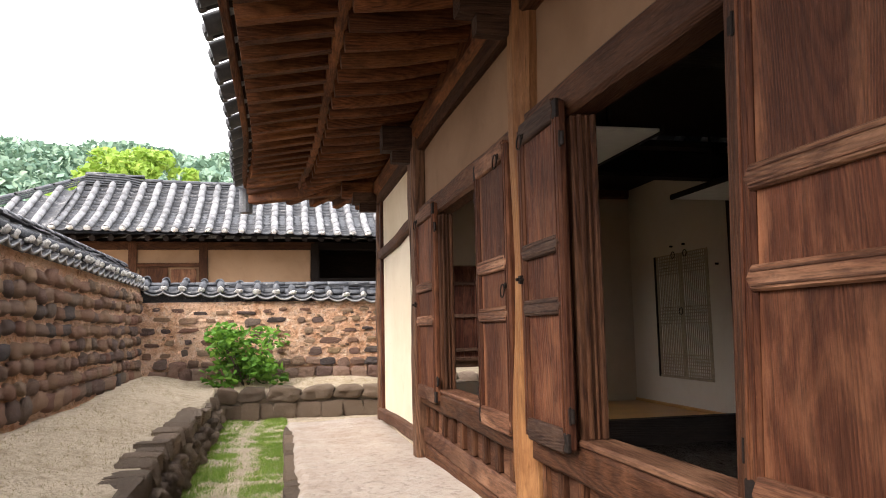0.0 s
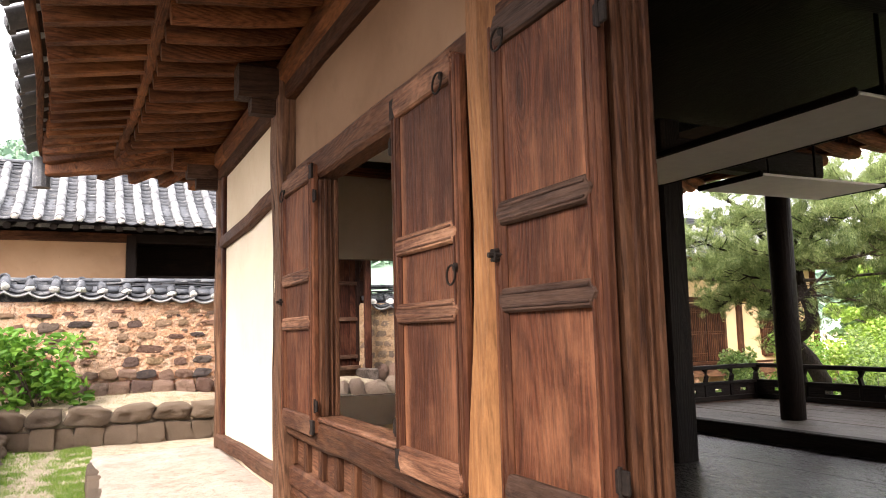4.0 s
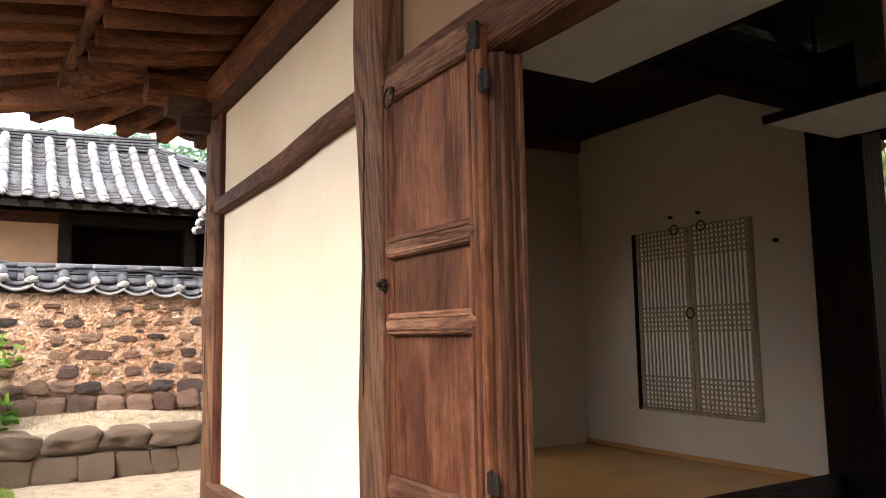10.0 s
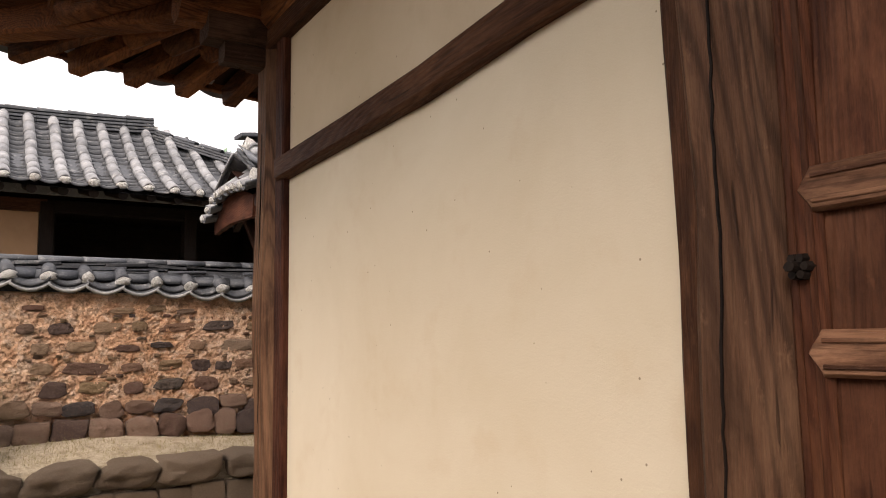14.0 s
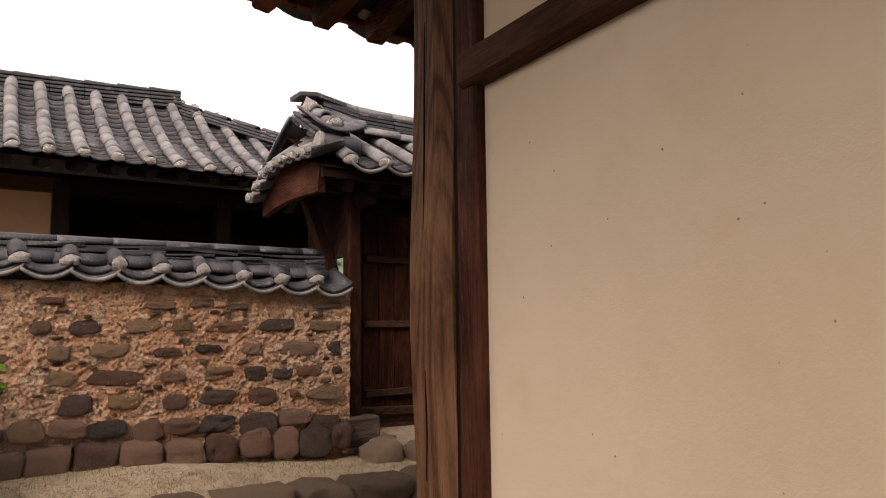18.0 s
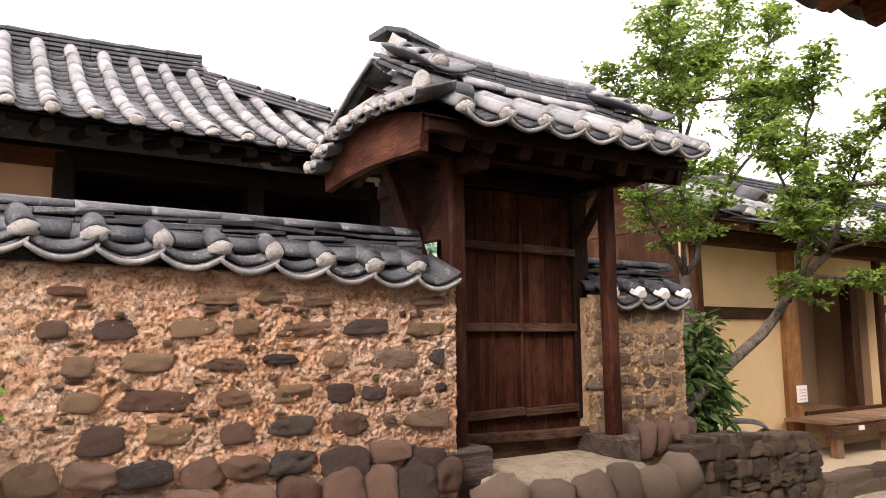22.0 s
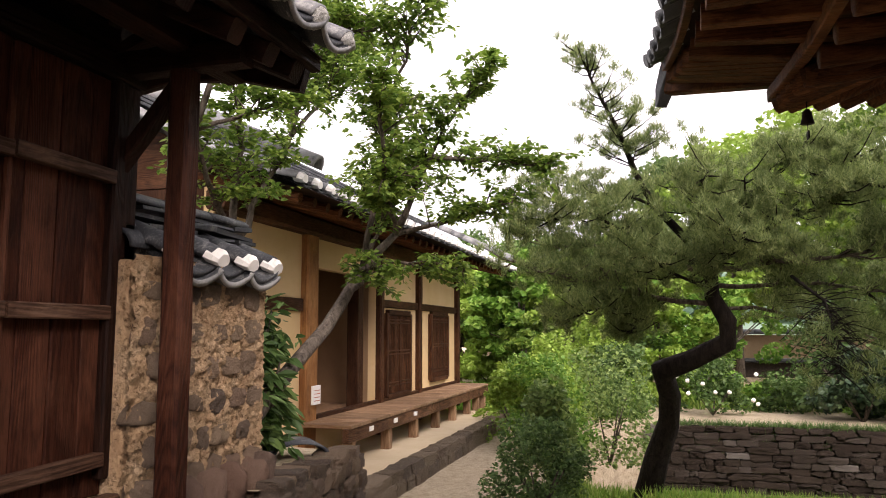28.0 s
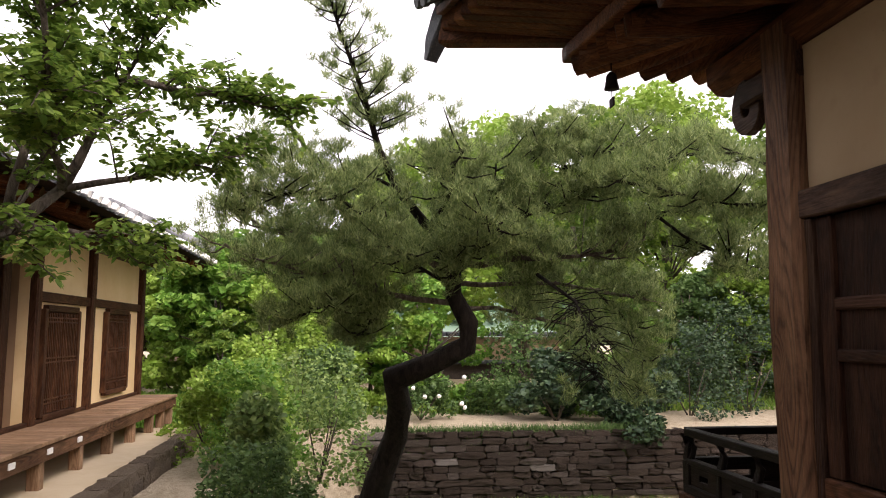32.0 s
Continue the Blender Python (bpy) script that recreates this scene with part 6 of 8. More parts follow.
def tile_slope(parent, a, b, rise_dir, length, n, cover, pan, plug, sag=0.0, tile_len=0.3, scale=1.0, cap=True, courses=2, cut=None, lip=None):
    """Rows of cover and pan tiles between eave corners a and b, running up rise_dir."""
    a, b, up = Vector(a), Vector(b), Vector(rise_dir).normalized()
    right = (b - a).normalized()
    for k in range(n + 1):
        rows = max(1, math.ceil(length * (cut(k / n) if cut else 1) / tile_len))
        for j in range(rows):
            t = j * tile_len
            f = t / max(length, 0.01)
            down = Vector((0, 0, -1)) * sag * 4 * f * (1 - f)
            o = a + (b - a) * (k / n) + up * t + down
            slope = up + Vector((0, 0, -1)) * sag * 4 * (1 - 2 * f) / max(length, 0.01)
            m = slope_frame(o, right, slope)
            lift = 0.035 * scale
            sc = Matrix.Diagonal((scale, tile_len / 0.3 * 1.0, scale, 1))
            tw = Matrix.Rotation(RNG.uniform(-0.03, 0.03), 4, "Z")
            piece("cover_tile", cover, m @ tw @ Matrix.Translation((0, -0.01, lift)) @ sc, parent)
            if j == 0 and cap:
                piece("tile_plug", plug_of(plug), m @ tw @ Matrix.Translation((0, -0.012, lift)) @ sc, parent)
            if k < n:
                w = (b - a).length / n
                if lip and j == 0:
                    piece("pan_lip", lip, m @ Matrix.Translation((w / 2, -0.045, -0.012)) @ Matrix.Diagonal((w / 0.29, 1, 1, 1)), parent)
                    piece("pan_tile", pan, m @ Matrix.Translation((w / 2, -0.036, -0.016)) @ Matrix.Diagonal((w / 0.29, 0.4, 1, 1)), parent)
                for h in range(courses):
                    piece("pan_tile", pan, m @ Matrix.Translation((w / 2, -0.02 + tile_len * h / courses, 0.004)) @ Matrix.Rotation(-0.05, 4, "X") @ Matrix.Diagonal((w / 0.3 * 1.05, tile_len / courses / 0.3, scale, 1)), parent)


groof = thing("gate_roof", "weathered grey tile roof of the gate with white lime plugs", "roof", at=(3.0, 10.4, 2.9))
gcover = half_round(0.063, 0.34, 0.018, 1.05, 10, 0.97).mesh("cover_tile", GREY, True)
gpan = pan_shape(0.3, 0.34, 0.018, 0.075, 8).mesh("pan_tile", TILE, True)
tile_slope(groof, (2.13, 9.5, 2.315), (4.1, 9.5, 2.35), (0, 1.0, 0.5), 0.86, 7, gcover, gpan, PLUGS, lip=PANLIP)
tile_slope(groof, (4.05, 10.98, 2.33), (1.95, 10.98, 2.33), (0, -1.0, 0.5), 0.86, 8, gcover, gpan, PLUGS)
GROUGH = random.Random(5)
GROLL = half_round(0.08, 0.335, 0.02, 0.95, 8, 0.97).mesh("roll_tile", GREY, True)
for j in range(6):
    for k in range(5):
        a = 2.2 + k * 0.32
        sag = lambda q: 2.745 + 0.034 * j + 0.035 * ((q - 3.1) / 0.85) ** 2 + (0.03 if q < 2.4 else 0)
        if j == 0:
            for dy in (-0.12, 0.12):
                piece("roll_tile", GROLL, Matrix.Translation((a, 10.24 + dy, sag(a) - 0.03)) @ Matrix.Rotation(-math.pi / 2, 4, "Z"), groof)
        part("flat_tile", Geo().add(*sweep([(a, 10.24, sag(a) + GROUGH.uniform(-0.006, 0.006)), (a + 0.315, 10.24, sag(a + 0.32))], (0.27 - 0.02 * j, 0.026), 4)), TILE, groof)
        if j == 5:
            m = Matrix.Translation((a, 10.24, sag(a) + 0.005)) @ Matrix.Rotation(-math.pi / 2, 4, "Z") @ Matrix.Rotation((sag(a + 0.32) - sag(a)) / 0.32, 4, "X")
            piece("ridge_tile", GROLL, m, groof)
# ridges falling to the front at both ends: flat courses, a round cap with a lime end, a brim over a cross-laid roll
for x0, low in ((2.1, 0.0), (3.78, -0.015)):
    for k in range(3):
        y = 9.68 + k * 0.18
        z = 2.5 + k * 0.095 + low
        for dx in (0.1,):
            m = slope_frame((x0 + dx, y + 0.04, z - 0.02), (1, 0, 0), (0, 1, 0.45))
            piece("hip_tile", gcover, m @ Matrix.Diagonal((0.9, 0.75, 0.9, 1)), groof)
        for j in range(2):
            part("flat_tile", bar((x0, y + 0.03 - 0.02 * j, z + 0.06 + 0.034 * j), (x0, y + 0.22, z + 0.16 + 0.034 * j), 0.26 - 0.025 * j, 0.026, jitter=0.06), RNG.choice((TILE, UNDER)), groof)
        m = slope_frame((x0, y, z + 0.15), (1, 0, 0), (0, 1, 0.42 - 0.06 * (2 - k)))
        piece("ridge_tile", gcover, m @ Matrix.Diagonal((1.0, 0.72, 1.0, 1)), groof)
    # cross-laid roll with a broad lime disc facing outwards
    part("roll_tile", tube([(x0 - 0.13, 9.67, 2.505 + low), (x0 + 0.18, 9.67, 2.49 + low)], 0.072, 14), TILE, groof, "dark round cross-laid tile", smooth=True)
    piece("hip_plug", DISC, slope_frame((x0 - 0.135, 9.67, 2.507 + low), (0, -1, 0), (1, 0, -0.04)) @ Matrix.Diagonal((1.2, 1, 1.2, 1)), groof)
    # curved brim, turned up at its sides, its tip hanging over the front
    brim = grid(8, 8, lambda u, v: (x0 + (u - 0.5) * (0.4 - 0.1 * v), 9.6 + 0.5 * v, 2.645 + low + 0.2 * v + 0.22 * (u - 0.5) ** 2 - 0.045 * (1 - v) ** 2))
    rim = Geo().add(brim.v + [(p[0], p[1], p[2] - 0.022) for p in brim.v], brim.f + [tuple(q + 81 for q in f[::-1]) for f in brim.f])
    border = [i for i in range(9)] + [9 * i + 8 for i in range(1, 9)] + [72 + i for i in range(7, -1, -1)] + [9 * i for i in range(7, 0, -1)]
    rim.f += [(border[(k + 1) % 32], border[k], border[k] + 81, border[(k + 1) % 32] + 81) for k in range(32)]
    part("brim_tile", rim, TILE, groof, "dark curved brim tile", smooth=True)
    piece("hip_plug", plug_of(PLUGS), slope_frame((x0, 9.69, 2.66 + low), (1, 0, 0), (0, 1, 0.3)) @ Matrix.Diagonal((1.15, 1, 1.15, 1)), groof)
    lump = boulder(int(x0 * 10), 0.4, 0.2)
    side = -1 if x0 < 3 else 1
    part("lime_lump", Geo().add([tuple(Vector((x0 + side * 0.03, 10.16, 2.87 + low)) + Vector((q[0] * 0.14, q[1] * 0.24, q[2] * 0.2))) for q in lump.v], lump.f), LIME, groof, "white lime mortar lump", smooth=True)
part("ridge_cap", Geo().add(*sweep([(1.98, 10.21, 3.0), (2.12, 10.22, 3.02), (2.4, 10.24, 2.98)], [(0.2, 0.035), (0.2, 0.04), (0.17, 0.035)], 4)), TILE, groof, "upturned dark ridge end tile")
# wing tiles hanging over both gables, nearly level from front to back
for side in (-1, 1):
    for k in range(8):
        y = 9.7 + 0.185 * k
        z = 2.385 + 0.045 * math.sin(math.pi * k / 6) - (0.05 * (k - 5) if k > 5 else 0)
        m = slope_frame((1.87 if side < 0 else 4.13, y, z), (0, side, 0), (-side, 0, 0.22 + 0.6 * max(0.0, 1 - abs(y - 10.24) / 0.72)))
        s = Matrix.Diagonal((0.85, 1.0, 0.85, 1))
        tw = Matrix.Rotation(RNG.uniform(-0.08, 0.08), 4, "Z")
        piece("wing_tile", gcover, m @ tw @ Matrix.Translation((0, 0, 0.02)) @ s, groof)
        piece("wing_plug", plug_of(PLUGS), m @ tw @ Matrix.Translation((0, 0, 0.02)) @ s, groof)
        piece("wing_pan", gpan, m @ Matrix.Translation((0.095, -0.02, -0.015)) @ Matrix.Diagonal((0.66, 0.8, 0.7, 1)), groof)
# stone bases and the gate threshold platform
gbase = thing("gate_platform", "dark squared stones carrying the gate and its clay threshold", "platform", kind="structure")
for name, x0, x1, y0, y1, z0, z1 in (("base_block", 2.2, 2.555, 9.83, 10.07, 0.27, 0.495), ("base_block", 3.555, 3.775, 9.83, 10.26, 0.25, 0.468)):
    part(name, box(x0, x1, y0, y1, z0, z1, b=0.022), BLOCKW["y" if x0 > 3 else "x"], gbase, "grey weathered squared block under a post")
part("clay_threshold", grid(24, 16, lambda u, v: (2.4 + u * 1.3, 9.6 + v * 0.75, 0.325 + 0.03 * v + 0.006 * noise.noise((u * 6, v * 6, 0)) - 0.2 * (1 - smooth(0, 0.05, u) * smooth(0, 0.05, 1 - u) * smooth(0, 0.1, v)))), DIRT, gbase, smooth=True)
big = stone_meshes(FRONTST, 0.78, 0.15)
flat = face_meshes(STONE)
x = 2.35
while x < 3.9:
    w = RNG.choice((RNG.uniform(0.14, 0.19), RNG.uniform(0.19, 0.26), RNG.uniform(0.28, 0.36)))
    lay(gbase, big, (x + w / 2, 9.67 + RNG.uniform(-0.04, 0.03), 0.2 + RNG.uniform(-0.03, 0.02)), (w * 1.02, 0.26, RNG.uniform(0.22, 0.32)), 0, 0.1)
    x += w

# short wall beyond the gate, and the low stone bank
short_wall = thing("short_wall", "short clay wall of rounded stones with white-tipped tiles", "wall", kind="structure")
part("core", box(3.62, 4.58, 10.17, 10.5, 0.1, 1.4), PMUD, short_wall)
clay_face(short_wall, "y", 10.13, 3.6, 4.6, 0.2, 1.42, -1, PMUD, 0.025)
part("bedding", box(3.68, 4.6, 10.25, 10.41, 1.36, 1.56), UNDER, short_wall)
clay_face(short_wall, "x", 4.6, 10.13, 10.52, 0.2, 1.42, 1, PMUD, 0.025)
z = 0.5
cob2 = face_meshes(COBST)
for row in range(6):
    x = 3.7 + (row % 2) * 0.06
    while x < 4.57:
        w = RNG.uniform(0.1, 0.17)
        lay(short_wall, cob2, (min(x, 4.52), 10.152, z + RNG.uniform(-0.015, 0.015)), (w * RNG.uniform(0.8, 1.15), 0.06, RNG.uniform(0.075, 0.13)), 0, 0.1)
        x += w + RNG.uniform(0.02, 0.05)
    for y in (10.2, 10.31, 10.43):
        lay(short_wall, cob2, (4.59, y, z + RNG.uniform(-0.015, 0.015)), (RNG.uniform(0.08, 0.11), 0.07, RNG.uniform(0.09, 0.12)), math.pi / 2, 0.07)
    z += 0.155
foot = stone_meshes(BASEST, 0.7, 0.15)
for x, w, tip in ((3.93, 0.15, 0.1), (4.1, 0.17, -0.15), (4.28, 0.14, 0.25), (4.44, 0.13, 0.3), (4.57, 0.12, 0.1)):
    lay(short_wall, foot, (x, 10.12, 0.39), (w, 0.16, 0.27), 0, tip)
coping(short_wall, 3.66, 4.7, "x", 10.37, 1.4, -1, pitch=0.26, plug=WPLUG, last=False)
bank = thing("stone_bank", "low dark rubble stone bank with dry plants", "retaining wall", kind="structure")
bk = block_meshes(BANKST)
part("core", Geo().add(*sweep([(4.3, 10.17, 0.1), (7.0, 10.81, -0.13)], (0.36, 0.5), 4)), DARKSOIL, bank)
level = 0.33
for r in range(5):
    tall = (0.115, 0.15, 0.12, 0.15, 0.13)[r]
    x = 4.3 + RNG.uniform(0, 0.06)
    while x < 6.98:
        w = RNG.choice((RNG.uniform(0.09, 0.15), RNG.uniform(0.14, 0.22), RNG.uniform(0.2, 0.3)))
        t = (x - 4.35) / 2.65
        split = RNG.random() < 0.22
        for q in ((-0.25, 0.48), (0.25, 0.48)) if split else ((0.0, 0.97),):
            lay(bank, bk, (x + w / 2, 10.03 + 0.64 * t + RNG.uniform(-0.03, 0.02), level - 0.22 * t - tall * (0.5 + q[0]) + RNG.uniform(-0.012, 0.012)), (w * RNG.uniform(0.95, 1.04), RNG.uniform(0.16, 0.24), tall * q[1] * RNG.uniform(0.92, 1.08)), 0.236, 0.08)
        x += w
    for q in range(3):
        lay(bank, bk, (7.02, 10.68 + q * 0.2, level - 0.22 - tall / 2), (0.2, 0.16, tall), math.pi / 2 + 0.2, 0.06)
    level -= tall
cap = bk
x = 4.4
while x < 6.95:
    w = RNG.uniform(0.14, 0.32)
    t = (x - 4.35) / 2.65
    lay(bank, cap, (x + w / 2, 10.07 + 0.64 * t + RNG.uniform(-0.03, 0.03), 0.345 - 0.22 * t), (w, 0.24, RNG.uniform(0.07, 0.12)), 0.236, 0.1)
    x += w
loose = thing("loose_roof_tile", "dark curved roof tile lying on the stone bank", "roof tile", at=(6.1, 10.75, 0.2))
part("tile_body", Geo().add([tuple(Matrix.Translation((5.98, 10.6, 0.275)) @ Matrix.Rotation(-0.9, 4, "Z") @ Vector(q)) for q in half_round(0.2, 0.42, 0.03, 0.35, 10, 0.96).v], half_round(0.2, 0.42, 0.03, 0.35, 10, 0.96).f), TILE, loose, smooth=True)
part("bank_soil", grid(14, 6, lambda u, v: (4.35 + 2.65 * u, 10.0 + 0.64 * u + v * 1.0, 0.38 - 0.23 * u + 0.02 * noise.noise((u * 5, v * 5, 2)))), DIRT, bank, smooth=True)


# ---- house behind the end wall ----
rear = thing("rear_house", "low house with ochre walls and pale grey tile roof", "house", at=(-1, 13.5, 0.3))
# ochre wall given a darker tan that includes its eave's shadow
part("wall", box(-5.0, 0.52, 13.4, 13.55, 0.2, 2.75), TAN, rear)
# this half, its room and soffit: eave shade painted as near-black timber
part("wall", wall_with_holes("y", 13.4, 0.15, 0.68, 3.7, 0.2, 2.75, [(0.7, 2.22, 0.9, 2.62), (2.4, 3.6, 0.6, 2.62)]), DARK["z"], rear, "wall toned near black for the shade under the eave")
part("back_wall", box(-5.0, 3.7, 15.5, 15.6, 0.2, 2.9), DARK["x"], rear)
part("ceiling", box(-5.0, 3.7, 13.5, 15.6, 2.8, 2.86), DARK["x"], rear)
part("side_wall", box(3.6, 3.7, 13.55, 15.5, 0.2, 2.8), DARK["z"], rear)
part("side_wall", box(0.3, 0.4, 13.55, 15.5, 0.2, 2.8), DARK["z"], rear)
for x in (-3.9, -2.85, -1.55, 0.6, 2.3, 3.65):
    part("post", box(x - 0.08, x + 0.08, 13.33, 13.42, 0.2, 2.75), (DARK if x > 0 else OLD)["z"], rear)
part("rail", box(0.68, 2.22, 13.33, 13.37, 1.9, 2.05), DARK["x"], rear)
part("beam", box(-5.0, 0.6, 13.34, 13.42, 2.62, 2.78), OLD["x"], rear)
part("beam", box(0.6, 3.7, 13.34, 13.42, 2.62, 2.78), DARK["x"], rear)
part("beam", box(-2.77, -1.63, 13.33, 13.41, 2.28, 2.36), OLD["x"], rear)
part("shutter", box(-2.72, -2.2, 13.34, 13.39, 1.7, 2.27), OLD["z"], rear)
part("shutter", box(-2.15, -1.68, 13.34, 13.39, 1.7, 2.24), RAIL["z"], rear)
# rafters and soffit near black too, the eave's shade in their colour
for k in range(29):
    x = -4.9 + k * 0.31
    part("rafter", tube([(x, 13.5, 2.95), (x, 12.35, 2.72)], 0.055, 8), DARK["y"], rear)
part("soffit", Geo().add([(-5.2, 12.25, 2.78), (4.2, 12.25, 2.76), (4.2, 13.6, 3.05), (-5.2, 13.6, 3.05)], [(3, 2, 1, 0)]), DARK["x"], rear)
rroof = thing("rear_roof", "pale weathered grey tile roof with stacked ridge", "roof", at=(-1, 14.4, 4))
rcover = half_round(0.07, 0.33, 0.018, 1.1, 8, 0.97).mesh("cover_tile", GREY, True)
rpan = pan_shape(0.3, 0.33, 0.016, 0.06, 6).mesh("pan_tile", UNDER, True)
A, Bq = Vector((-4.0, 12.3, 2.86)), Vector((4.2, 12.3, 2.74))
tile_slope(rroof, A, Bq, (0, 2.1, 1.25), 2.3, 28, rcover, rpan, PLUGS, sag=0.1, cut=lambda t: min(1.0, (1.02 - t) * 8.2 / 2.2))
part("ridge_lime", Geo().add(*sweep([(1.9, 14.35, 3.9), (1.93, 14.35, 4.12)], 0.12, 10, jitter=0.2)), LIME, rroof)
for j in range(5):
    for k in range(16):
        a = -3.95 + k * 0.37
        zf = lambda q: 3.9 + 0.05 * j + 0.1 * ((q + 1) / 2.9) ** 2 + (0.06 if q < -3 else 0)
        part("flat_tile", Geo().add(*sweep([(a, 14.35, zf(a)), (a + 0.365, 14.35, zf(a + 0.365))], (0.3 - 0.02 * j, 0.032), 4)), TILE, rroof)
        if j == 4:
            piece("ridge_tile", RIDGE, Matrix.Translation((a, 14.35, zf(a))) @ Matrix.Rotation(-math.pi / 2, 4, "Z") @ Matrix.Diagonal((1.1, 1.1, 1.1, 1)), rroof)
# hips running down to the corners, with their side slopes
for sx, top, low in ((1, Vector((1.95, 14.35, 3.95)), Vector((4.3, 12.25, 2.84))), (-1, Vector((-3.95, 14.35, 4.1)), Vector((-6.0, 12.3, 2.95)))):
    for k in range(8):
        p, q = top.lerp(low, k / 8), top.lerp(low, (k + 1) / 8)
        for j in range(3):
            part("flat_tile", Geo().add(*sweep([p + Vector((0, 0, 0.04 * j)), q + Vector((0, 0, 0.04 * j))], (0.22 - 0.02 * j, 0.03), 4)), TILE, rroof)
        d = (q - p).normalized()
        piece("ridge_tile", RIDGE, slope_frame(p + Vector((0, 0, 0.1)), d.cross(Vector((0, 0, 1))), d), rroof)
for k in range(6):
    f = (k + 1) / 7
    L = 2.2 * (1 - f)
    x = -4.0 - 0.3 * (k + 1)
    for j in range(max(1, int(L / 0.3))):
        m = slope_frame((x, 12.3 + 0.26 * j, 2.9 + 0.155 * j), (1, 0, 0), (0, 2.1, 1.25))
        piece("cover_tile", rcover, m @ Matrix.Translation((0, 0, 0.04)), rroof)
        piece("pan_tile", rpan, m @ Matrix.Translation((0.15, 0, 0)), rroof)
part("roof_body", Geo().add([(-6.0, 12.32, 2.84), (4.3, 12.32, 2.7), (1.95, 14.4, 3.88), (-3.95, 14.4, 3.98), (4.3, 16.4, 2.7), (-6.0, 16.4, 2.8)], [(0, 1, 2, 3), (3, 2, 4, 5), (1, 4, 2), (5, 0, 3)]), TILE, rroof)

# ---- garden house ----
gh = thing("garden_house", "ochre plaster house with brown posts and a long porch", "house", at=(12, 12.5, -0.4))
part("wall", wall_with_holes("y", 12.22, 0.12, 7.3, 16.1, -0.4, 2.5, [(9.55, 11.55, 0.0, 1.9)]), OCHRE, gh)
for x, w, mt in ((9.27, 0.42, GOLD), (11.62, 0.16, OLD), (13.5, 0.16, OLD), (16.05, 0.18, OLD), (7.4, 0.2, OLD)):
    part("post", wavy((x, 12.2, -0.38), (x, 12.2, 2.45), 0.14 if w < 0.3 else 0.3, 0.14, 8, 0.01, x), mt["z"], gh)
# end wall coloured as dark timber so that it reads as shaded
part("side_wall", box(7.3, 7.42, 12.34, 15.3, -0.4, 2.5), OLD["z"], gh)
part("gable", Geo().add([(7.3, 11.5, 2.52), (7.3, 15.2, 2.5), (7.3, 13.3, 3.3), (7.42, 11.5, 2.52), (7.42, 15.2, 2.5), (7.42, 13.3, 3.3)], [(0, 2, 1), (3, 4, 5), (0, 1, 4, 3), (1, 2, 5, 4), (2, 0, 3, 5)]), OLD["y"], gh, "dark boarded gable")
part("lintel", box(11.7, 16.0, 12.17, 12.24, 1.48, 1.6), OLD["x"], gh)
part("tie_beam", box(7.4, 9.1, 12.17, 12.24, 1.35, 1.5), OLD["x"], gh)
part("purlin", bar((7.2, 12.15, 2.36), (16.5, 12.15, 2.36), 0.2, 0.2), OLD["x"], gh)
part("ground_beam", box(9.5, 16.0, 12.16, 12.24, 0.0, 0.12), OLD["x"], gh)
part("recess_wall", box(9.5, 11.75, 13.2, 13.3, 0.0, 2.4), TAN, gh)
part("recess_side", box(11.56, 11.7, 12.3, 13.2, 0.0, 2.4), TAN, gh)
part("recess_side", box(9.4, 9.52, 12.3, 13.2, 0.0, 2.4), DARK["z"], gh)
part("recess_floor", box(9.5, 11.75, 12.29, 13.25, -0.1, 0.06), MARU["x"], gh)
part("recess_post", box(10.95, 11.15, 12.25, 12.42, 0.05, 2.3), OLD["z"], gh)
for x0, x1, z0, z1 in ((11.95, 12.98, 0.13, 1.4), (14.25, 15.28, 0.24, 1.43)):
    w = thing("window_garden", "brown slatted wooden window shutters", "window", "garden house windows", at=(x0, 12.16, z0))
    part("frame", box(x0 - 0.08, x0, 12.15, 12.22, z0, z1), OLD["z"], w)
    part("frame", box(x1, x1 + 0.08, 12.15, 12.22, z0, z1), OLD["z"], w)
    part("frame", box(x0, x1, 12.15, 12.22, z0 - 0.04, z0 + 0.03), OLD["x"], w)
    part("frame", box(x0, x1, 12.15, 12.22, z1 - 0.03, z1 + 0.05), OLD["x"], w)
    for h in (0, 1):
        a = x0 + h * (x1 - x0) / 2 + 0.01
        b = x0 + (h + 1) * (x1 - x0) / 2 - 0.01
        leaf = part("leaf", box(a, b, 12.185, 12.21, z0 + 0.03, z1 - 0.03), DARK["z"], w)
        for k in range(9):
            xx = a + 0.03 + (b - a - 0.06) * k / 8
            part("lattice_bar", box(xx - 0.012, xx + 0.012, 12.165, 12.187, z0 + 0.04, z1 - 0.04, b=0.002), OLD["z"], leaf)
        for zz in (0.12, 0.16, 0.5, 0.54, 0.88, 0.92):
            q = z0 + zz * (z1 - z0)
            part("lattice_bar", box(a, b, 12.16, 12.18, q - 0.01, q + 0.01, b=0.002), OLD["x"], leaf)
maru = thing("porch_deck", "long weathered wooden porch bench along the garden house", "porch", at=(12.5, 11.8, -0.38))
part("front_beam", box(8.95, 16.0, 11.52, 11.6, -0.12, 0.035), POST["x"], maru)
x = 8.97
while x < 15.95:
    w = RNG.uniform(0.24, 0.36)
    part("plank", box(x, min(x + w - 0.008, 15.99), 11.5, 12.16, 0.037, 0.075, b=0.004), MARU["y"], maru)
    x += w
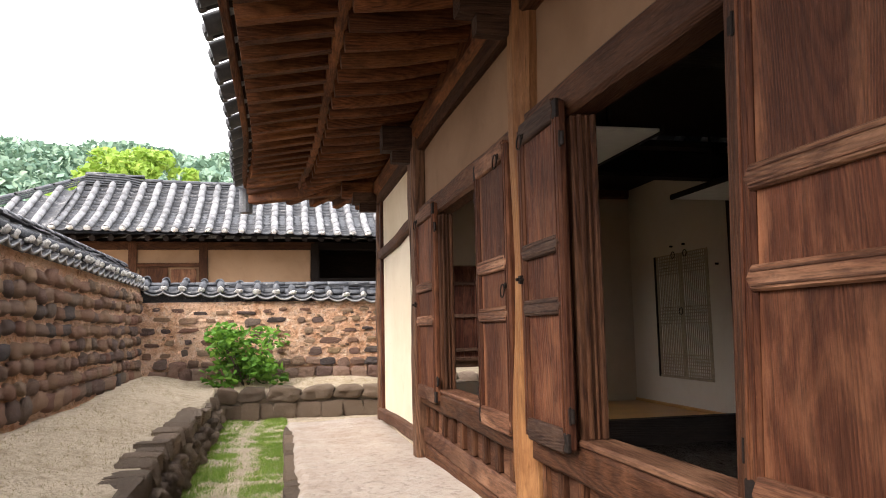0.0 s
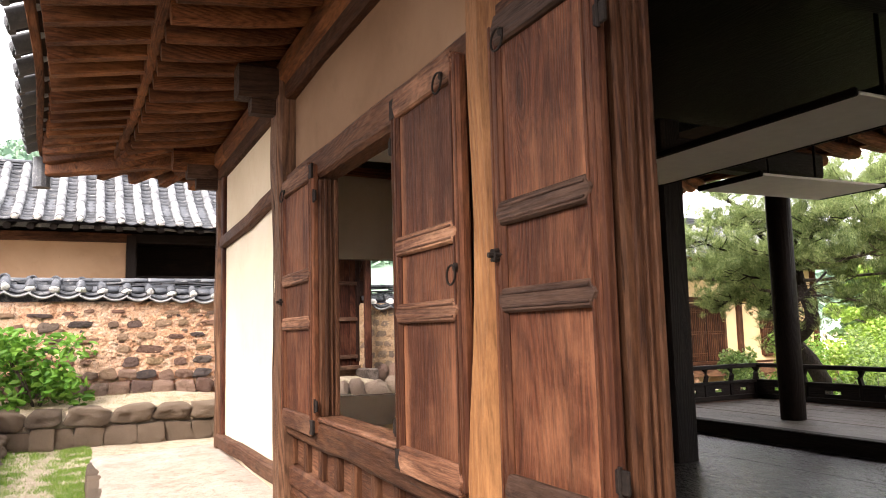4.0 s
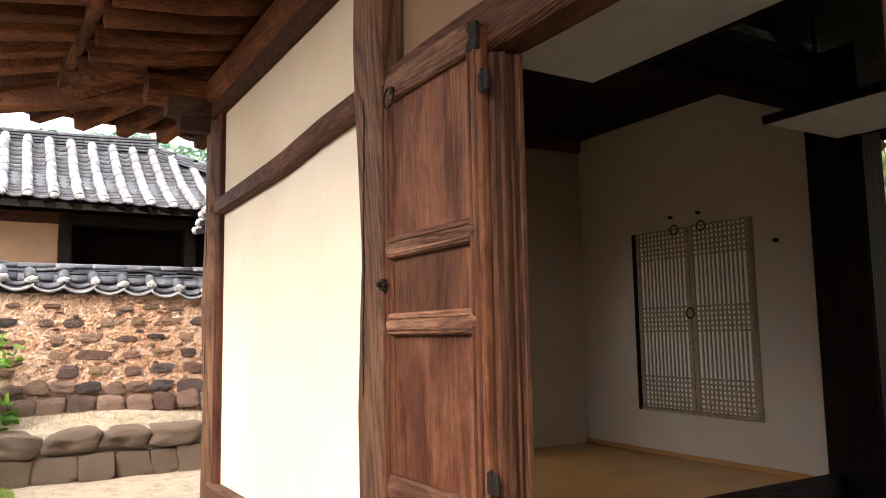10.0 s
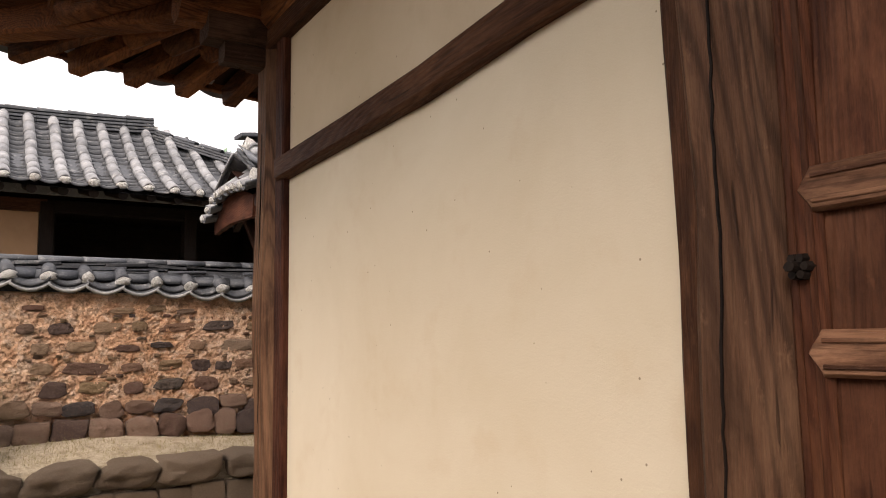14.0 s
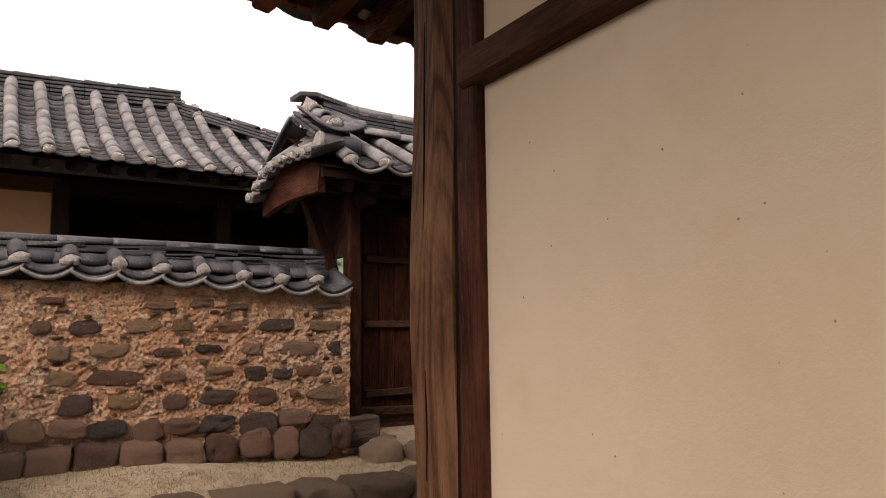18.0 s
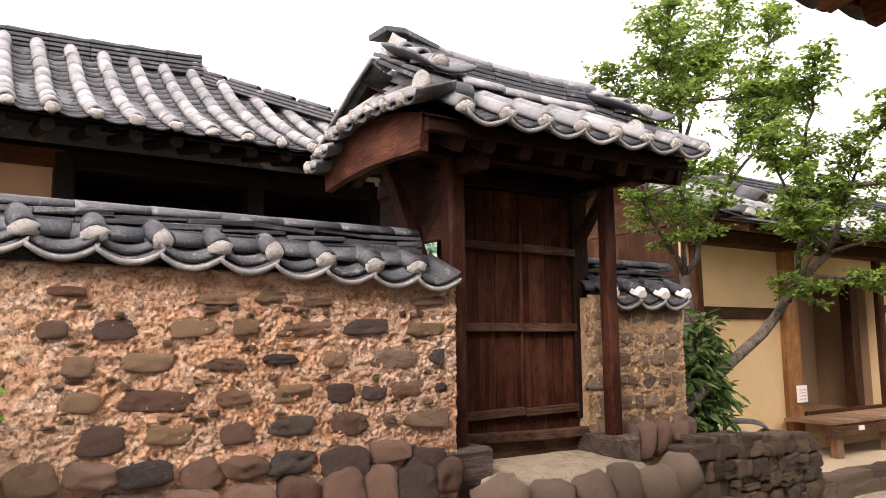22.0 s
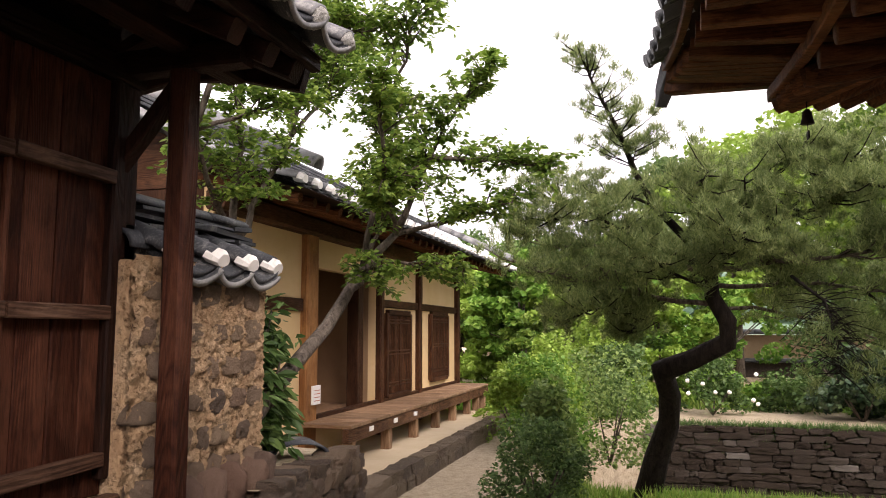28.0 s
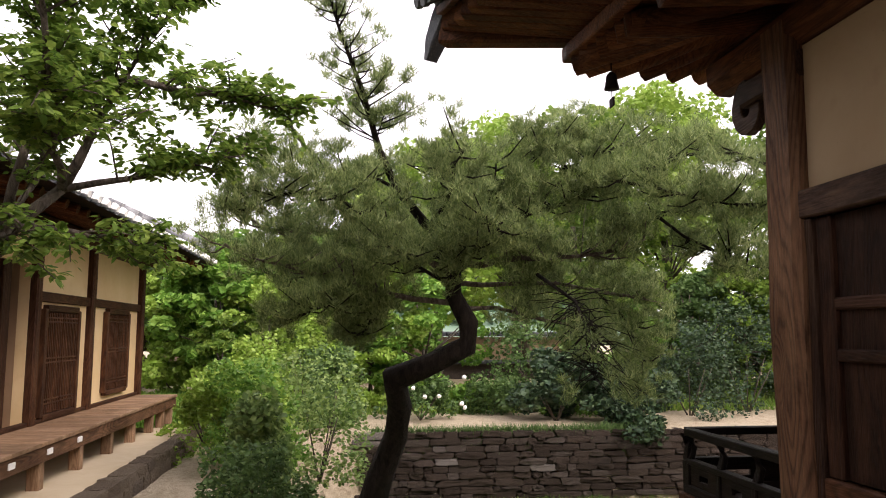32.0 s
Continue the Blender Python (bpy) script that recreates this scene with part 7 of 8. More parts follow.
for x in (9.2, 10.4, 11.5, 12.6, 13.6, 14.6, 15.3, 15.85):
    part("leg", box(x - 0.06, x + 0.06, 11.55, 11.67, -0.4, -0.12), MARU["z"], maru)
for x in (9.626, 10.478, 11.306):
    part("label_plate", box(x - 0.06, x + 0.06, 11.505, 11.521, -0.06, -0.005, b=0.002), SIGN, maru, "small white plate")
notice = thing("notice", "small white paper notice with red lines on the post", "sign", at=(9.339, 12.1, 0.36))
part("sheet", box(9.24, 9.44, 12.095, 12.125, 0.26, 0.48, b=0.002), SIGN, notice)
for k in range(4):
    part("text_bar", box(9.27, 9.41, 12.091, 12.0955, 0.3 + 0.04 * k, 0.308 + 0.04 * k, b=0.001), INK, notice)
plat = thing("garden_platform", "low stone-edged clay platform under the garden house", "platform", kind="structure")
part("clay_top", box(7.4, 15.2, 11.02, 13.5, -0.7, -0.385), PALE, plat)
ks = block_meshes(KERB)
x = 7.3
while x < 15.2:
    w = RNG.uniform(0.3, 0.55)
    lay(plat, ks, (x + w / 2, 11.0, -0.44), (w, 0.24, 0.16), 0, 0.05)
    lay(plat, ks, (x + w / 2 + 0.12, 10.99, -0.57), (w * 0.98, 0.24, 0.2), 0, 0.05)
    x += w
groof2 = thing("garden_roof", "grey tile roof with white lime plugs along the eave", "roof", at=(12, 12.5, 3))
wcover = half_round(0.08, 0.36, 0.02, 1.0, 8, 0.97).mesh("cover_tile", GREY, True)
wplug = disc_cap(0.075, 0.05).mesh("tile_plug", WHITE_CAP)
tile_slope(groof2, (7.2, 11.3, 2.46), (17.1, 11.2, 2.42), (0, 1.0, 0.45), 2.2, 33, wcover, rpan, wplug, sag=0.1, tile_len=0.36)
for k in range(33):
    x = 7.3 + k * 0.3
    part("rafter", tube([(x, 12.4, 2.6), (x, 11.32, 2.34)], 0.05, 8), RAFT["y"], groof2)
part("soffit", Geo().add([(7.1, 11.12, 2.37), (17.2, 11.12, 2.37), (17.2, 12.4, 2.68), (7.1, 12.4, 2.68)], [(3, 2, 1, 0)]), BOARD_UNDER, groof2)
part("roof_body", Geo().add([(7.0, 11.14, 2.38), (17.2, 11.14, 2.38), (17.2, 13.3, 3.33), (7.0, 13.3, 3.33), (17.2, 15.5, 2.38), (7.0, 15.5, 2.38)], [(0, 1, 2, 3), (3, 2, 4, 5)]), TILE, groof2)
for j in range(4):
    part("ridge_course", bar((7.1, 13.25, 3.4 + 0.05 * j), (17.0, 13.25, 3.4 + 0.05 * j), 0.3 - 0.03 * j, 0.035), TILE, groof2)
for x in (7.2, 16.6):
    for k in range(7):
        y = 13.0 - k * 0.27
        m = slope_frame((x, y - 0.27, 3.33 - 0.125 * k), (1, 0, 0), (0, 1, 0.45))
        piece("descent_tile", wcover, m @ Matrix.Diagonal((1.3, 0.85, 1.6, 1)), groof2)


# ---- trees, shrubs, pool garden, hills ----
def limb(points, radii, parent, mat, name="branch", n=7):
    return part(name, tube(points, radii, n, 0.12), mat, parent, smooth=True)


def in_blob(center, r, rng):
    c = Vector(center)

    def f():
        while True:
            d = Vector((rng.uniform(-1, 1), rng.uniform(-1, 1), rng.uniform(-1, 1)))
            if 0.15 < d.length < 1:
                d = d.normalized() * d.length ** 0.5
                return (c.x + d.x * r[0], c.y + d.y * r[1], c.z + d.z * r[2])
    return f


def clumps(parent, blobs, mat, per, size, seed, flat=0.6, name="leaves", shape="leaf"):
    rng = random.Random(seed)
    g = Geo()
    for i, (c, r) in enumerate(blobs):
        lg = leaves(per, in_blob(c, r, rng), size, seed * 100 + i, flat, shape)
        g.add(lg.v, lg.f)
    return part(name, g, mat, parent)


R = random.Random(11)
# broad-leaved bush at the foot of the end wall
bush = thing("bush", "bright green broad-leaved bush below the end wall", "bush", at=(-0.55, 9.35, 0.2))
for k in range(9):
    a = R.uniform(0, 6.28)
    limb([(-0.55, 9.35, 0.15), (-0.55 + 0.2 * math.cos(a), 9.35 + 0.15 * math.sin(a), 0.6), (-0.55 + 0.42 * math.cos(a), 9.35 + 0.28 * math.sin(a), 0.95)], [0.012, 0.009, 0.004], bush, BARK, "stem", 5)
clumps(bush, [((-0.55 + R.uniform(-0.42, 0.42), 9.35 + R.uniform(-0.3, 0.2), 0.45 + R.uniform(-0.12, 0.55)), (0.22, 0.2, 0.16)) for _ in range(26)], HYD, 40, 0.11, 3, 0.5, shape="broad")

# slender leafy tree by the garden house
tree = thing("leafy_tree", "many-stemmed grey-barked leafy tree leaning over the stone bank", "tree", at=(6.4, 11.3, 0.1))
SPRAYS = []


def crooked(a, b, seed, bend=0.08, n=5):
    """Points of a crooked branch between two places."""
    a, b = Vector(a), Vector(b)
    far = (b - a).length * bend
    return [a.lerp(b, k / n) + Vector((noise.noise((k * 0.9, seed, 1)), noise.noise((k * 0.9, seed, 5)), noise.noise((k * 0.9, seed, 9)))) * far * 4 * (k / n) * (1 - k / n) for k in range(n + 1)]


def spread(points, r0, parent, rng, reach, every, lift=0.25, start=0.3, droop=0.0):
    """A limb with side twigs; each twig is kept in SPRAYS to carry leaves."""
    n = len(points) - 1
    limb(points, [r0 * (1 - 0.8 * k / n) for k in range(n + 1)], parent, BARK)
    total = sum((q - p).length for p, q in zip(points, points[1:]))
    every *= 0.72
    for k in range(int(total / every)):
        t = start + (1.02 - start) * (k + rng.random()) / (total / every)
        p = points[min(n - 1, int(t * n))].lerp(points[min(n, int(t * n) + 1)], t * n - int(t * n)) if t < 1 else points[-1].copy()
        along = (points[-1] - points[0]).normalized()
        out = Vector((rng.gauss(0, 1), rng.gauss(0, 1), rng.gauss(0, 0.35) + lift)).normalized() * 0.8 + along * 0.5
        q = p + out.normalized() * reach * rng.uniform(0.5, 1.15) * (1.1 - 0.5 * t)
        q.z -= droop
        mid = p.lerp(q, 0.5) + Vector((0, 0, 0.025))
        limb([p, mid, q], [0.007, 0.005, 0.0025], parent, BARK, "twig", 5)
        SPRAYS.append((mid, q))
        SPRAYS.append((p.lerp(mid, 0.4), mid))
        for _ in range(2):
            e = mid.lerp(q, rng.uniform(0.1, 0.8))
            SPRAYS.append((e, e + Vector((rng.uniform(-1, 1), rng.uniform(-1, 1), rng.uniform(-0.25, 0.2))) * reach * 0.42))


def leaf_rows(rows, seed, per, size, wide=1.0):
    """Leaves in two ranks along each twig, lying nearly level."""
    r = np.random.default_rng(seed)
    A = np.repeat(np.array([tuple(a) for a, _ in rows]), per, axis=0)
    B = np.repeat(np.array([tuple(b) for _, b in rows]), per, axis=0)
    n = len(A)
    f = r.uniform(0.05, 1.1, n)[:, None]
    d = B - A
    d /= np.linalg.norm(d, axis=1)[:, None] + 1e-9
    side = np.cross(d, (0, 0, 1.0))
    side /= np.linalg.norm(side, axis=1)[:, None] + 1e-9
    side *= np.where(r.random(n) < 0.5, -1, 1)[:, None]
    P = A + (B - A) * f + side * r.uniform(0.005, 0.03, n)[:, None] + r.normal(size=(n, 3)) * 0.012
    w = side * 0.8 + d * r.uniform(0.1, 0.9, n)[:, None] + r.normal(size=(n, 3)) * 0.25 - np.array((0, 0, 0.18))
    w /= np.linalg.norm(w, axis=1)[:, None]
    up = np.array((0, 0, 1.0)) + r.normal(size=(n, 3)) * 0.45
    v = np.cross(w, up)
    v /= np.linalg.norm(v, axis=1)[:, None] + 1e-9
    up = np.cross(v, w)
    s = size * r.uniform(0.6, 1.3, n)[:, None]
    v = v * wide
    pts = [P, P + w * s * 0.35 + v * s * 0.3 + up * s * 0.06, P + w * s * 0.75 + v * s * 0.22, P + w * s * 1.05 - up * s * 0.1, P + w * s * 0.75 - v * s * 0.22, P + w * s * 0.35 - v * s * 0.3 + up * s * 0.06]
    g = Geo()
    g.v = np.stack(pts, 1).reshape(-1, 3).tolist()
    g.f = [q for i in range(0, 6 * n, 6) for q in ((i, i + 1, i + 2, i + 3), (i, i + 3, i + 4, i + 5))]
    return g


trunk = [Vector(p) for p in ((4.9, 10.62, 0.2), (5.1, 10.58, 0.5), (5.35, 10.55, 0.67), (5.67, 10.54, 0.86), (6.2, 10.53, 1.14), (6.45, 10.5, 1.36), (6.64, 10.47, 1.57), (6.8, 10.36, 1.76), (6.95, 10.26, 1.92))]
limb(trunk, [0.07, 0.062, 0.056, 0.052, 0.048, 0.044, 0.04, 0.035, 0.03], tree, BARK, "trunk", 9)
stem = crooked((6.3, 11.45, -0.1), (6.0, 11.22, 1.74), 3, 0.06)
limb(stem, [0.075, 0.07, 0.062, 0.058, 0.055, 0.05], tree, BARK, "trunk", 8)
TR = random.Random(21)
for k, (a, b, r, reach, every) in enumerate((
        # the leaning trunk carries the outer crown
        ((6.95, 10.26, 1.92), (6.68, 9.75, 2.75), 0.034, 0.5, 0.045), ((6.72, 9.75, 2.75), (6.68, 9.38, 3.22), 0.016, 0.3, 0.035), ((6.7, 9.9, 2.5), (6.95, 9.0, 2.42), 0.022, 0.42, 0.04),
        ((6.95, 10.26, 1.92), (6.85, 9.25, 2.12), 0.024, 0.42, 0.05), ((6.75, 10.4, 1.7), (7.1, 9.75, 1.62), 0.02, 0.36, 0.06), ((6.95, 10.26, 1.92), (5.85, 9.95, 2.2), 0.026, 0.42, 0.05),
        ((5.85, 9.95, 2.2), (5.5, 9.85, 2.75), 0.018, 0.4, 0.05), ((6.68, 10.44, 1.62), (6.4, 10.1, 2.9), 0.03, 0.5, 0.05), ((6.4, 10.1, 2.9), (6.15, 9.8, 3.5), 0.016, 0.42, 0.05),
        ((6.55, 10.45, 1.45), (6.1, 10.1, 1.6), 0.02, 0.34, 0.07), ((6.72, 10.42, 1.68), (7.3, 10.4, 2.45), 0.022, 0.4, 0.06),
        # the upright stems behind the coping
        ((6.0, 11.22, 1.74), (5.2, 11.0, 2.4), 0.036, 0.45, 0.07), ((5.2, 11.0, 2.4), (4.75, 10.9, 3.5), 0.024, 0.5, 0.045), ((6.0, 11.22, 1.74), (5.75, 11.0, 2.9), 0.036, 0.45, 0.07),
        ((5.75, 11.0, 2.9), (5.7, 10.9, 4.2), 0.024, 0.55, 0.04), ((6.0, 11.22, 1.74), (6.5, 11.0, 2.7), 0.034, 0.4, 0.08), ((6.5, 11.0, 2.7), (7.0, 10.9, 4.0), 0.024, 0.55, 0.04),
        ((6.5, 11.0, 2.7), (7.7, 10.9, 3.9), 0.02, 0.55, 0.045), ((5.75, 11.0, 2.9), (6.4, 10.8, 4.6), 0.022, 0.5, 0.045), ((5.2, 11.0, 2.4), (5.2, 10.6, 4.0), 0.024, 0.55, 0.045),
        ((7.0, 10.9, 4.0), (7.5, 10.9, 4.8), 0.012, 0.4, 0.05), ((5.7, 10.9, 3.4), (6.3, 10.2, 3.4), 0.018, 0.5, 0.05), ((5.2, 11.0, 2.4), (5.4, 10.4, 2.6), 0.018, 0.4, 0.07))):
    spread(crooked(a, b, k * 2.3 + 1), r, tree, TR, reach, every, start=0.12 if k in (1, 2, 12, 14, 16) else 0.3, droop=0.08 if k in (4, 9) else 0.0)
part("leaves", leaf_rows(SPRAYS, 5, 14, 0.05), LEAF, tree)
# low broad shrub at the foot of it
sh = thing("shrub", "dark glossy shrub with long drooping leaves below the leaning tree", "shrub", at=(5.45, 10.7, 0.2))
SHOOTS = []
for k in range(48):
    a = R.uniform(0, 6.28)
    q = R.random() ** 0.6
    root = Vector((5.3 + R.uniform(-0.25, 0.3), 10.72 + R.uniform(-0.08, 0.15), 0.2))
    top = root + Vector((0.15 + 0.42 * q * math.cos(a), 0.24 * q * math.sin(a), R.uniform(0.35, 1.15) * (1.15 - 0.4 * q)))
    way = crooked(root, top, k + 40, 0.1)
    limb(way, [0.011, 0.01, 0.009, 0.008, 0.006, 0.004], sh, BARK, "stem", 5)
    for i in range(2, 6):
        for _ in range(3):
            out = Vector((R.gauss(0, 1), R.gauss(0, 1), R.gauss(0, 0.3))).normalized() * R.uniform(0.08, 0.17)
            SHOOTS.append((way[i], way[i] + out + Vector((0, 0, -0.03))))
part("leaves", leaf_rows(SHOOTS, 9, 5, 0.125, 0.62), SHRUB, sh)

# pine: a crooked trunk and flat cloud-like pads of needles
pine = thing("pine_tree", "spreading pine with a crooked dark trunk", "tree", at=(11.2, 8.4, -0.9))


def across(r, z, d=7.4):
    """A place in the pine's own spread: r metres to the south of its axis, z high, d metres out."""
    return Vector((2.6 + d * 0.9917 - r * 0.129, 8.66 - d * 0.129 - r * 0.9917, z))


pt = [across(-0.85, -1.0, 8.6), across(-0.7, -0.45, 8.45), across(-0.52, 0.0, 8.3), across(-0.46, 0.35, 8.0), across(-0.5, 0.66, 7.7), across(-0.15, 0.8, 7.58), across(0.24, 1.0, 7.44), across(0.25, 1.22, 7.4),
      across(0.1, 1.5, 7.4), across(0.1, 1.8, 7.34)]
limb(pt, [0.17, 0.15, 0.135, 0.13, 0.135, 0.12, 0.11, 0.1, 0.09, 0.075], pine, BARK_DARK, "trunk", 10)
leader = [across(0.1, 1.8, 7.34), across(-0.15, 2.15, 7.2), across(-0.45, 2.5, 7.05), across(-0.62, 2.87, 6.92), across(-0.72, 3.25, 6.45), across(-0.86, 3.6, 5.95), across(-0.95, 3.9, 5.7)]
limb(leader, [0.06, 0.05, 0.042, 0.034, 0.025, 0.015, 0.006], pine, BARK_DARK, "trunk", 7)
tips = []
PR = random.Random(77)


def needle_branch(points, r0, reach, n, mat=BARK_DARK, first=0.25, lift=0.1, thick=9):
    """A pine limb: side branches spread in a level fan, and tufts crowd their outer halves."""
    m = len(points) - 1
    limb(points, [r0 * (1 - 0.75 * k / m) for k in range(m + 1)], pine, mat, n=6)
    for k in range(n):
        t = first + (1 - first) * (k + PR.random()) / n
        p = points[min(m - 1, int(t * m))].lerp(points[min(m, int(t * m) + 1)], t * m - min(m - 1, int(t * m)))
        a = PR.uniform(0, 6.28)
        q = p + Vector((math.cos(a), math.sin(a), PR.uniform(-0.3, 0.6) + lift)) * reach * PR.uniform(0.55, 1.2)
        mid = p.lerp(q, 0.5) + Vector((0, 0, -0.04))
        limb([p, mid, q], [0.011, 0.008, 0.004], pine, mat, "twig", 5)
        for _ in range(thick):
            f = PR.uniform(0.25, 1.05)
            b = p.lerp(mid, f * 2) if f < 0.5 else mid.lerp(q, f * 2 - 1)
            tips.append(b + Vector((PR.gauss(0, 0.09), PR.gauss(0, 0.09), PR.gauss(0.04, 0.085))))


# limbs by their spread: out along r, up z, nearer or farther d
for k, (way, r0, reach, n) in enumerate((
        (((0.1, 1.42, 7.4), (-0.75, 1.55, 7.2), (-1.5, 1.75, 7.0), (-2.05, 1.95, 6.9)), 0.034, 0.42, 24),
        (((0.1, 1.7, 7.35), (-0.65, 1.95, 7.3), (-1.3, 2.15, 7.4), (-1.95, 2.2, 7.5)), 0.036, 0.42, 24),
        (((0.1, 1.8, 7.34), (-0.5, 2.05, 6.9), (-1.0, 2.35, 6.4), (-1.5, 2.55, 6.2)), 0.03, 0.4, 20),
        (((-0.45, 2.5, 7.05), (-0.9, 2.62, 7.0), (-1.35, 2.75, 6.9)), 0.02, 0.32, 12),
        (((0.12, 1.8, 7.34), (0.6, 1.86, 7.3), (1.35, 1.88, 7.3), (2.0, 2.05, 7.3)), 0.04, 0.42, 26),
        (((0.1, 1.62, 7.36), (0.8, 1.63, 7.6), (1.6, 1.58, 7.9), (2.4, 1.45, 8.1)), 0.032, 0.42, 24),
        (((0.2, 1.36, 7.4), (0.75, 1.32, 7.5), (1.25, 1.22, 7.5), (1.7, 1.02, 7.5)), 0.026, 0.34, 14),
        (((0.12, 1.85, 7.3), (0.4, 2.3, 7.1), (0.5, 2.75, 6.9)), 0.026, 0.42, 18),
        (((0.12, 1.85, 7.3), (0.8, 2.25, 7.0), (1.5, 2.55, 6.8), (2.1, 2.75, 6.7)), 0.034, 0.44, 28),
        (((0.8, 2.25, 7.0), (1.3, 2.75, 7.0), (1.7, 2.95, 7.1)), 0.02, 0.4, 16),
        (((1.35, 1.88, 7.3), (2.1, 2.3, 7.3), (2.8, 2.45, 7.3)), 0.022, 0.44, 18),
        (((0.1, 1.8, 7.34), (0.3, 2.1, 8.0), (0.4, 2.4, 8.5)), 0.03, 0.5, 20),
        (((0.1, 1.75, 7.34), (-0.4, 2.0, 7.9), (-0.9, 2.3, 8.3)), 0.03, 0.48, 20),
        (((-0.15, 2.15, 7.2), (0.1, 2.5, 6.7), (0.2, 2.75, 6.4)), 0.024, 0.44, 18),
        (((0.12, 1.7, 7.34), (0.3, 1.9, 6.7), (0.5, 2.05, 6.2)), 0.026, 0.42, 18),
        (((0.1, 1.6, 7.36), (-0.2, 1.7, 6.7), (-0.4, 1.85, 6.3)), 0.024, 0.38, 14),
        (((1.6, 1.58, 7.9), (1.95, 1.25, 7.9), (2.1, 0.85, 7.9), (2.1, 0.5, 7.8)), 0.018, 0.3, 14),
        (((-0.75, 1.55, 7.2), (-1.05, 1.4, 7.1), (-1.4, 1.25, 7.0)), 0.016, 0.36, 18),
        (((-0.4, 1.5, 7.3), (-0.7, 1.25, 7.5), (-1.0, 1.05, 7.7)), 0.016, 0.36, 18),
        (((-0.65, 1.95, 7.3), (-1.3, 1.85, 7.8), (-1.8, 1.7, 8.2)), 0.018, 0.42, 20),
        (((-1.0, 2.35, 6.4), (-1.5, 2.3, 6.2), (-1.9, 2.15, 6.2)), 0.018, 0.38, 16),
        (((0.45, 2.4, 7.1), (0.95, 2.85, 7.0), (1.1, 3.1, 7.0)), 0.016, 0.36, 12),
        (((1.5, 2.55, 6.8), (2.2, 2.3, 6.4), (2.6, 2.2, 6.2)), 0.018, 0.42, 16),
        (((2.1, 2.3, 7.3), (2.7, 1.9, 7.2), (3.1, 1.75, 7.2)), 0.018, 0.42, 16),
        (((2.1, 2.75, 6.7), (2.7, 2.75, 6.6), (3.2, 2.6, 6.6)), 0.018, 0.42, 14))):
    pts = [across(*w) for w in way]
    fine = [pts[0]]
    for a, b in zip(pts, pts[1:]):
        fine += [a.lerp(b, 0.5) + Vector((PR.uniform(-0.06, 0.06), PR.uniform(-0.06, 0.06), PR.uniform(-0.05, 0.04))), b]
    # the lit look of five limbs comes from their paler bark colour
    needle_branch(fine, r0, reach, n, BARK_LIT if k in (0, 1, 4, 5, 6) else BARK_DARK, thick=10)
# a bare dead limb hanging on its south side, dense with dark twigs
dead = [across(0.9, 1.68, 7.1), across(1.15, 1.4, 6.5), across(1.2, 1.1, 6.1), across(1.2, 0.75, 5.95)]
limb(dead, [0.018, 0.014, 0.01, 0.005], pine, BARK_DARK, n=6)
for k in range(120):
    t = PR.uniform(0.25, 1.0) * 3
    i = min(2, int(t))
    o = dead[i].lerp(dead[i + 1], t - i)
    a = PR.uniform(0, 6.28)
    e = o + Vector((0.35 * math.cos(a), 0.42 * math.sin(a), PR.uniform(-0.42, 0.16))) * PR.uniform(0.5, 1.1)
    limb([o, o.lerp(e, 0.5) + Vector((PR.gauss(0, 0.03), PR.gauss(0, 0.03), 0.03)), e], [0.006, 0.004, 0.002], pine, BARK_DARK, "twig", 4)
    if PR.random() < 0.25:
        tips.append(e)
# the thin open spire
for k in range(52):
    t = PR.random() ** 1.25
    i = min(2, int(t * 3))
    o = leader[3 + i].lerp(leader[4 + i], t * 3 - i)
    a = PR.uniform(0, 6.28)
    e = o + Vector((math.cos(a), math.sin(a), 0.55)) * PR.uniform(0.18, 0.55) * (1.1 - 0.6 * t)
    limb([o, o.lerp(e, 0.5) - Vector((0, 0, 0.02)), e], [0.009, 0.006, 0.003], pine, BARK_DARK, "twig", 5)
    for _ in range(2 if t > 0.4 else 6):
        tips.append(o.lerp(e, PR.uniform(0.4, 1.05)) + Vector((PR.gauss(0, 0.03), PR.gauss(0, 0.03), 0.01)))


def needle_tufts(points, seed, per=46, length=0.16):
    r = np.random.default_rng(seed)
    P = np.repeat(np.array([tuple(p) for p in points]), per, axis=0)
    n = len(P)
    d = r.normal(size=(n, 3))
    d[:, 2] = np.abs(d[:, 2]) * 1.2 + 0.3
    d /= np.linalg.norm(d, axis=1)[:, None]
    P = P + r.normal(size=(n, 3)) * (0.022, 0.022, 0.02)
    w = np.cross(d, r.normal(size=(n, 3)))
    w /= np.linalg.norm(w, axis=1)[:, None]
    L = length * r.uniform(0.6, 1.2, n)[:, None]
    a, b, c = P - w * 0.0036, P + w * 0.0036, P + d * L
    g = Geo()
    g.v = np.stack([a, b, c], 1).reshape(-1, 3).tolist()
    g.f = [(3 * i, 3 * i + 1, 3 * i + 2) for i in range(n)]
    return g


part("needles", needle_tufts(tips, 4, 46, 0.11), NEEDLE, pine)

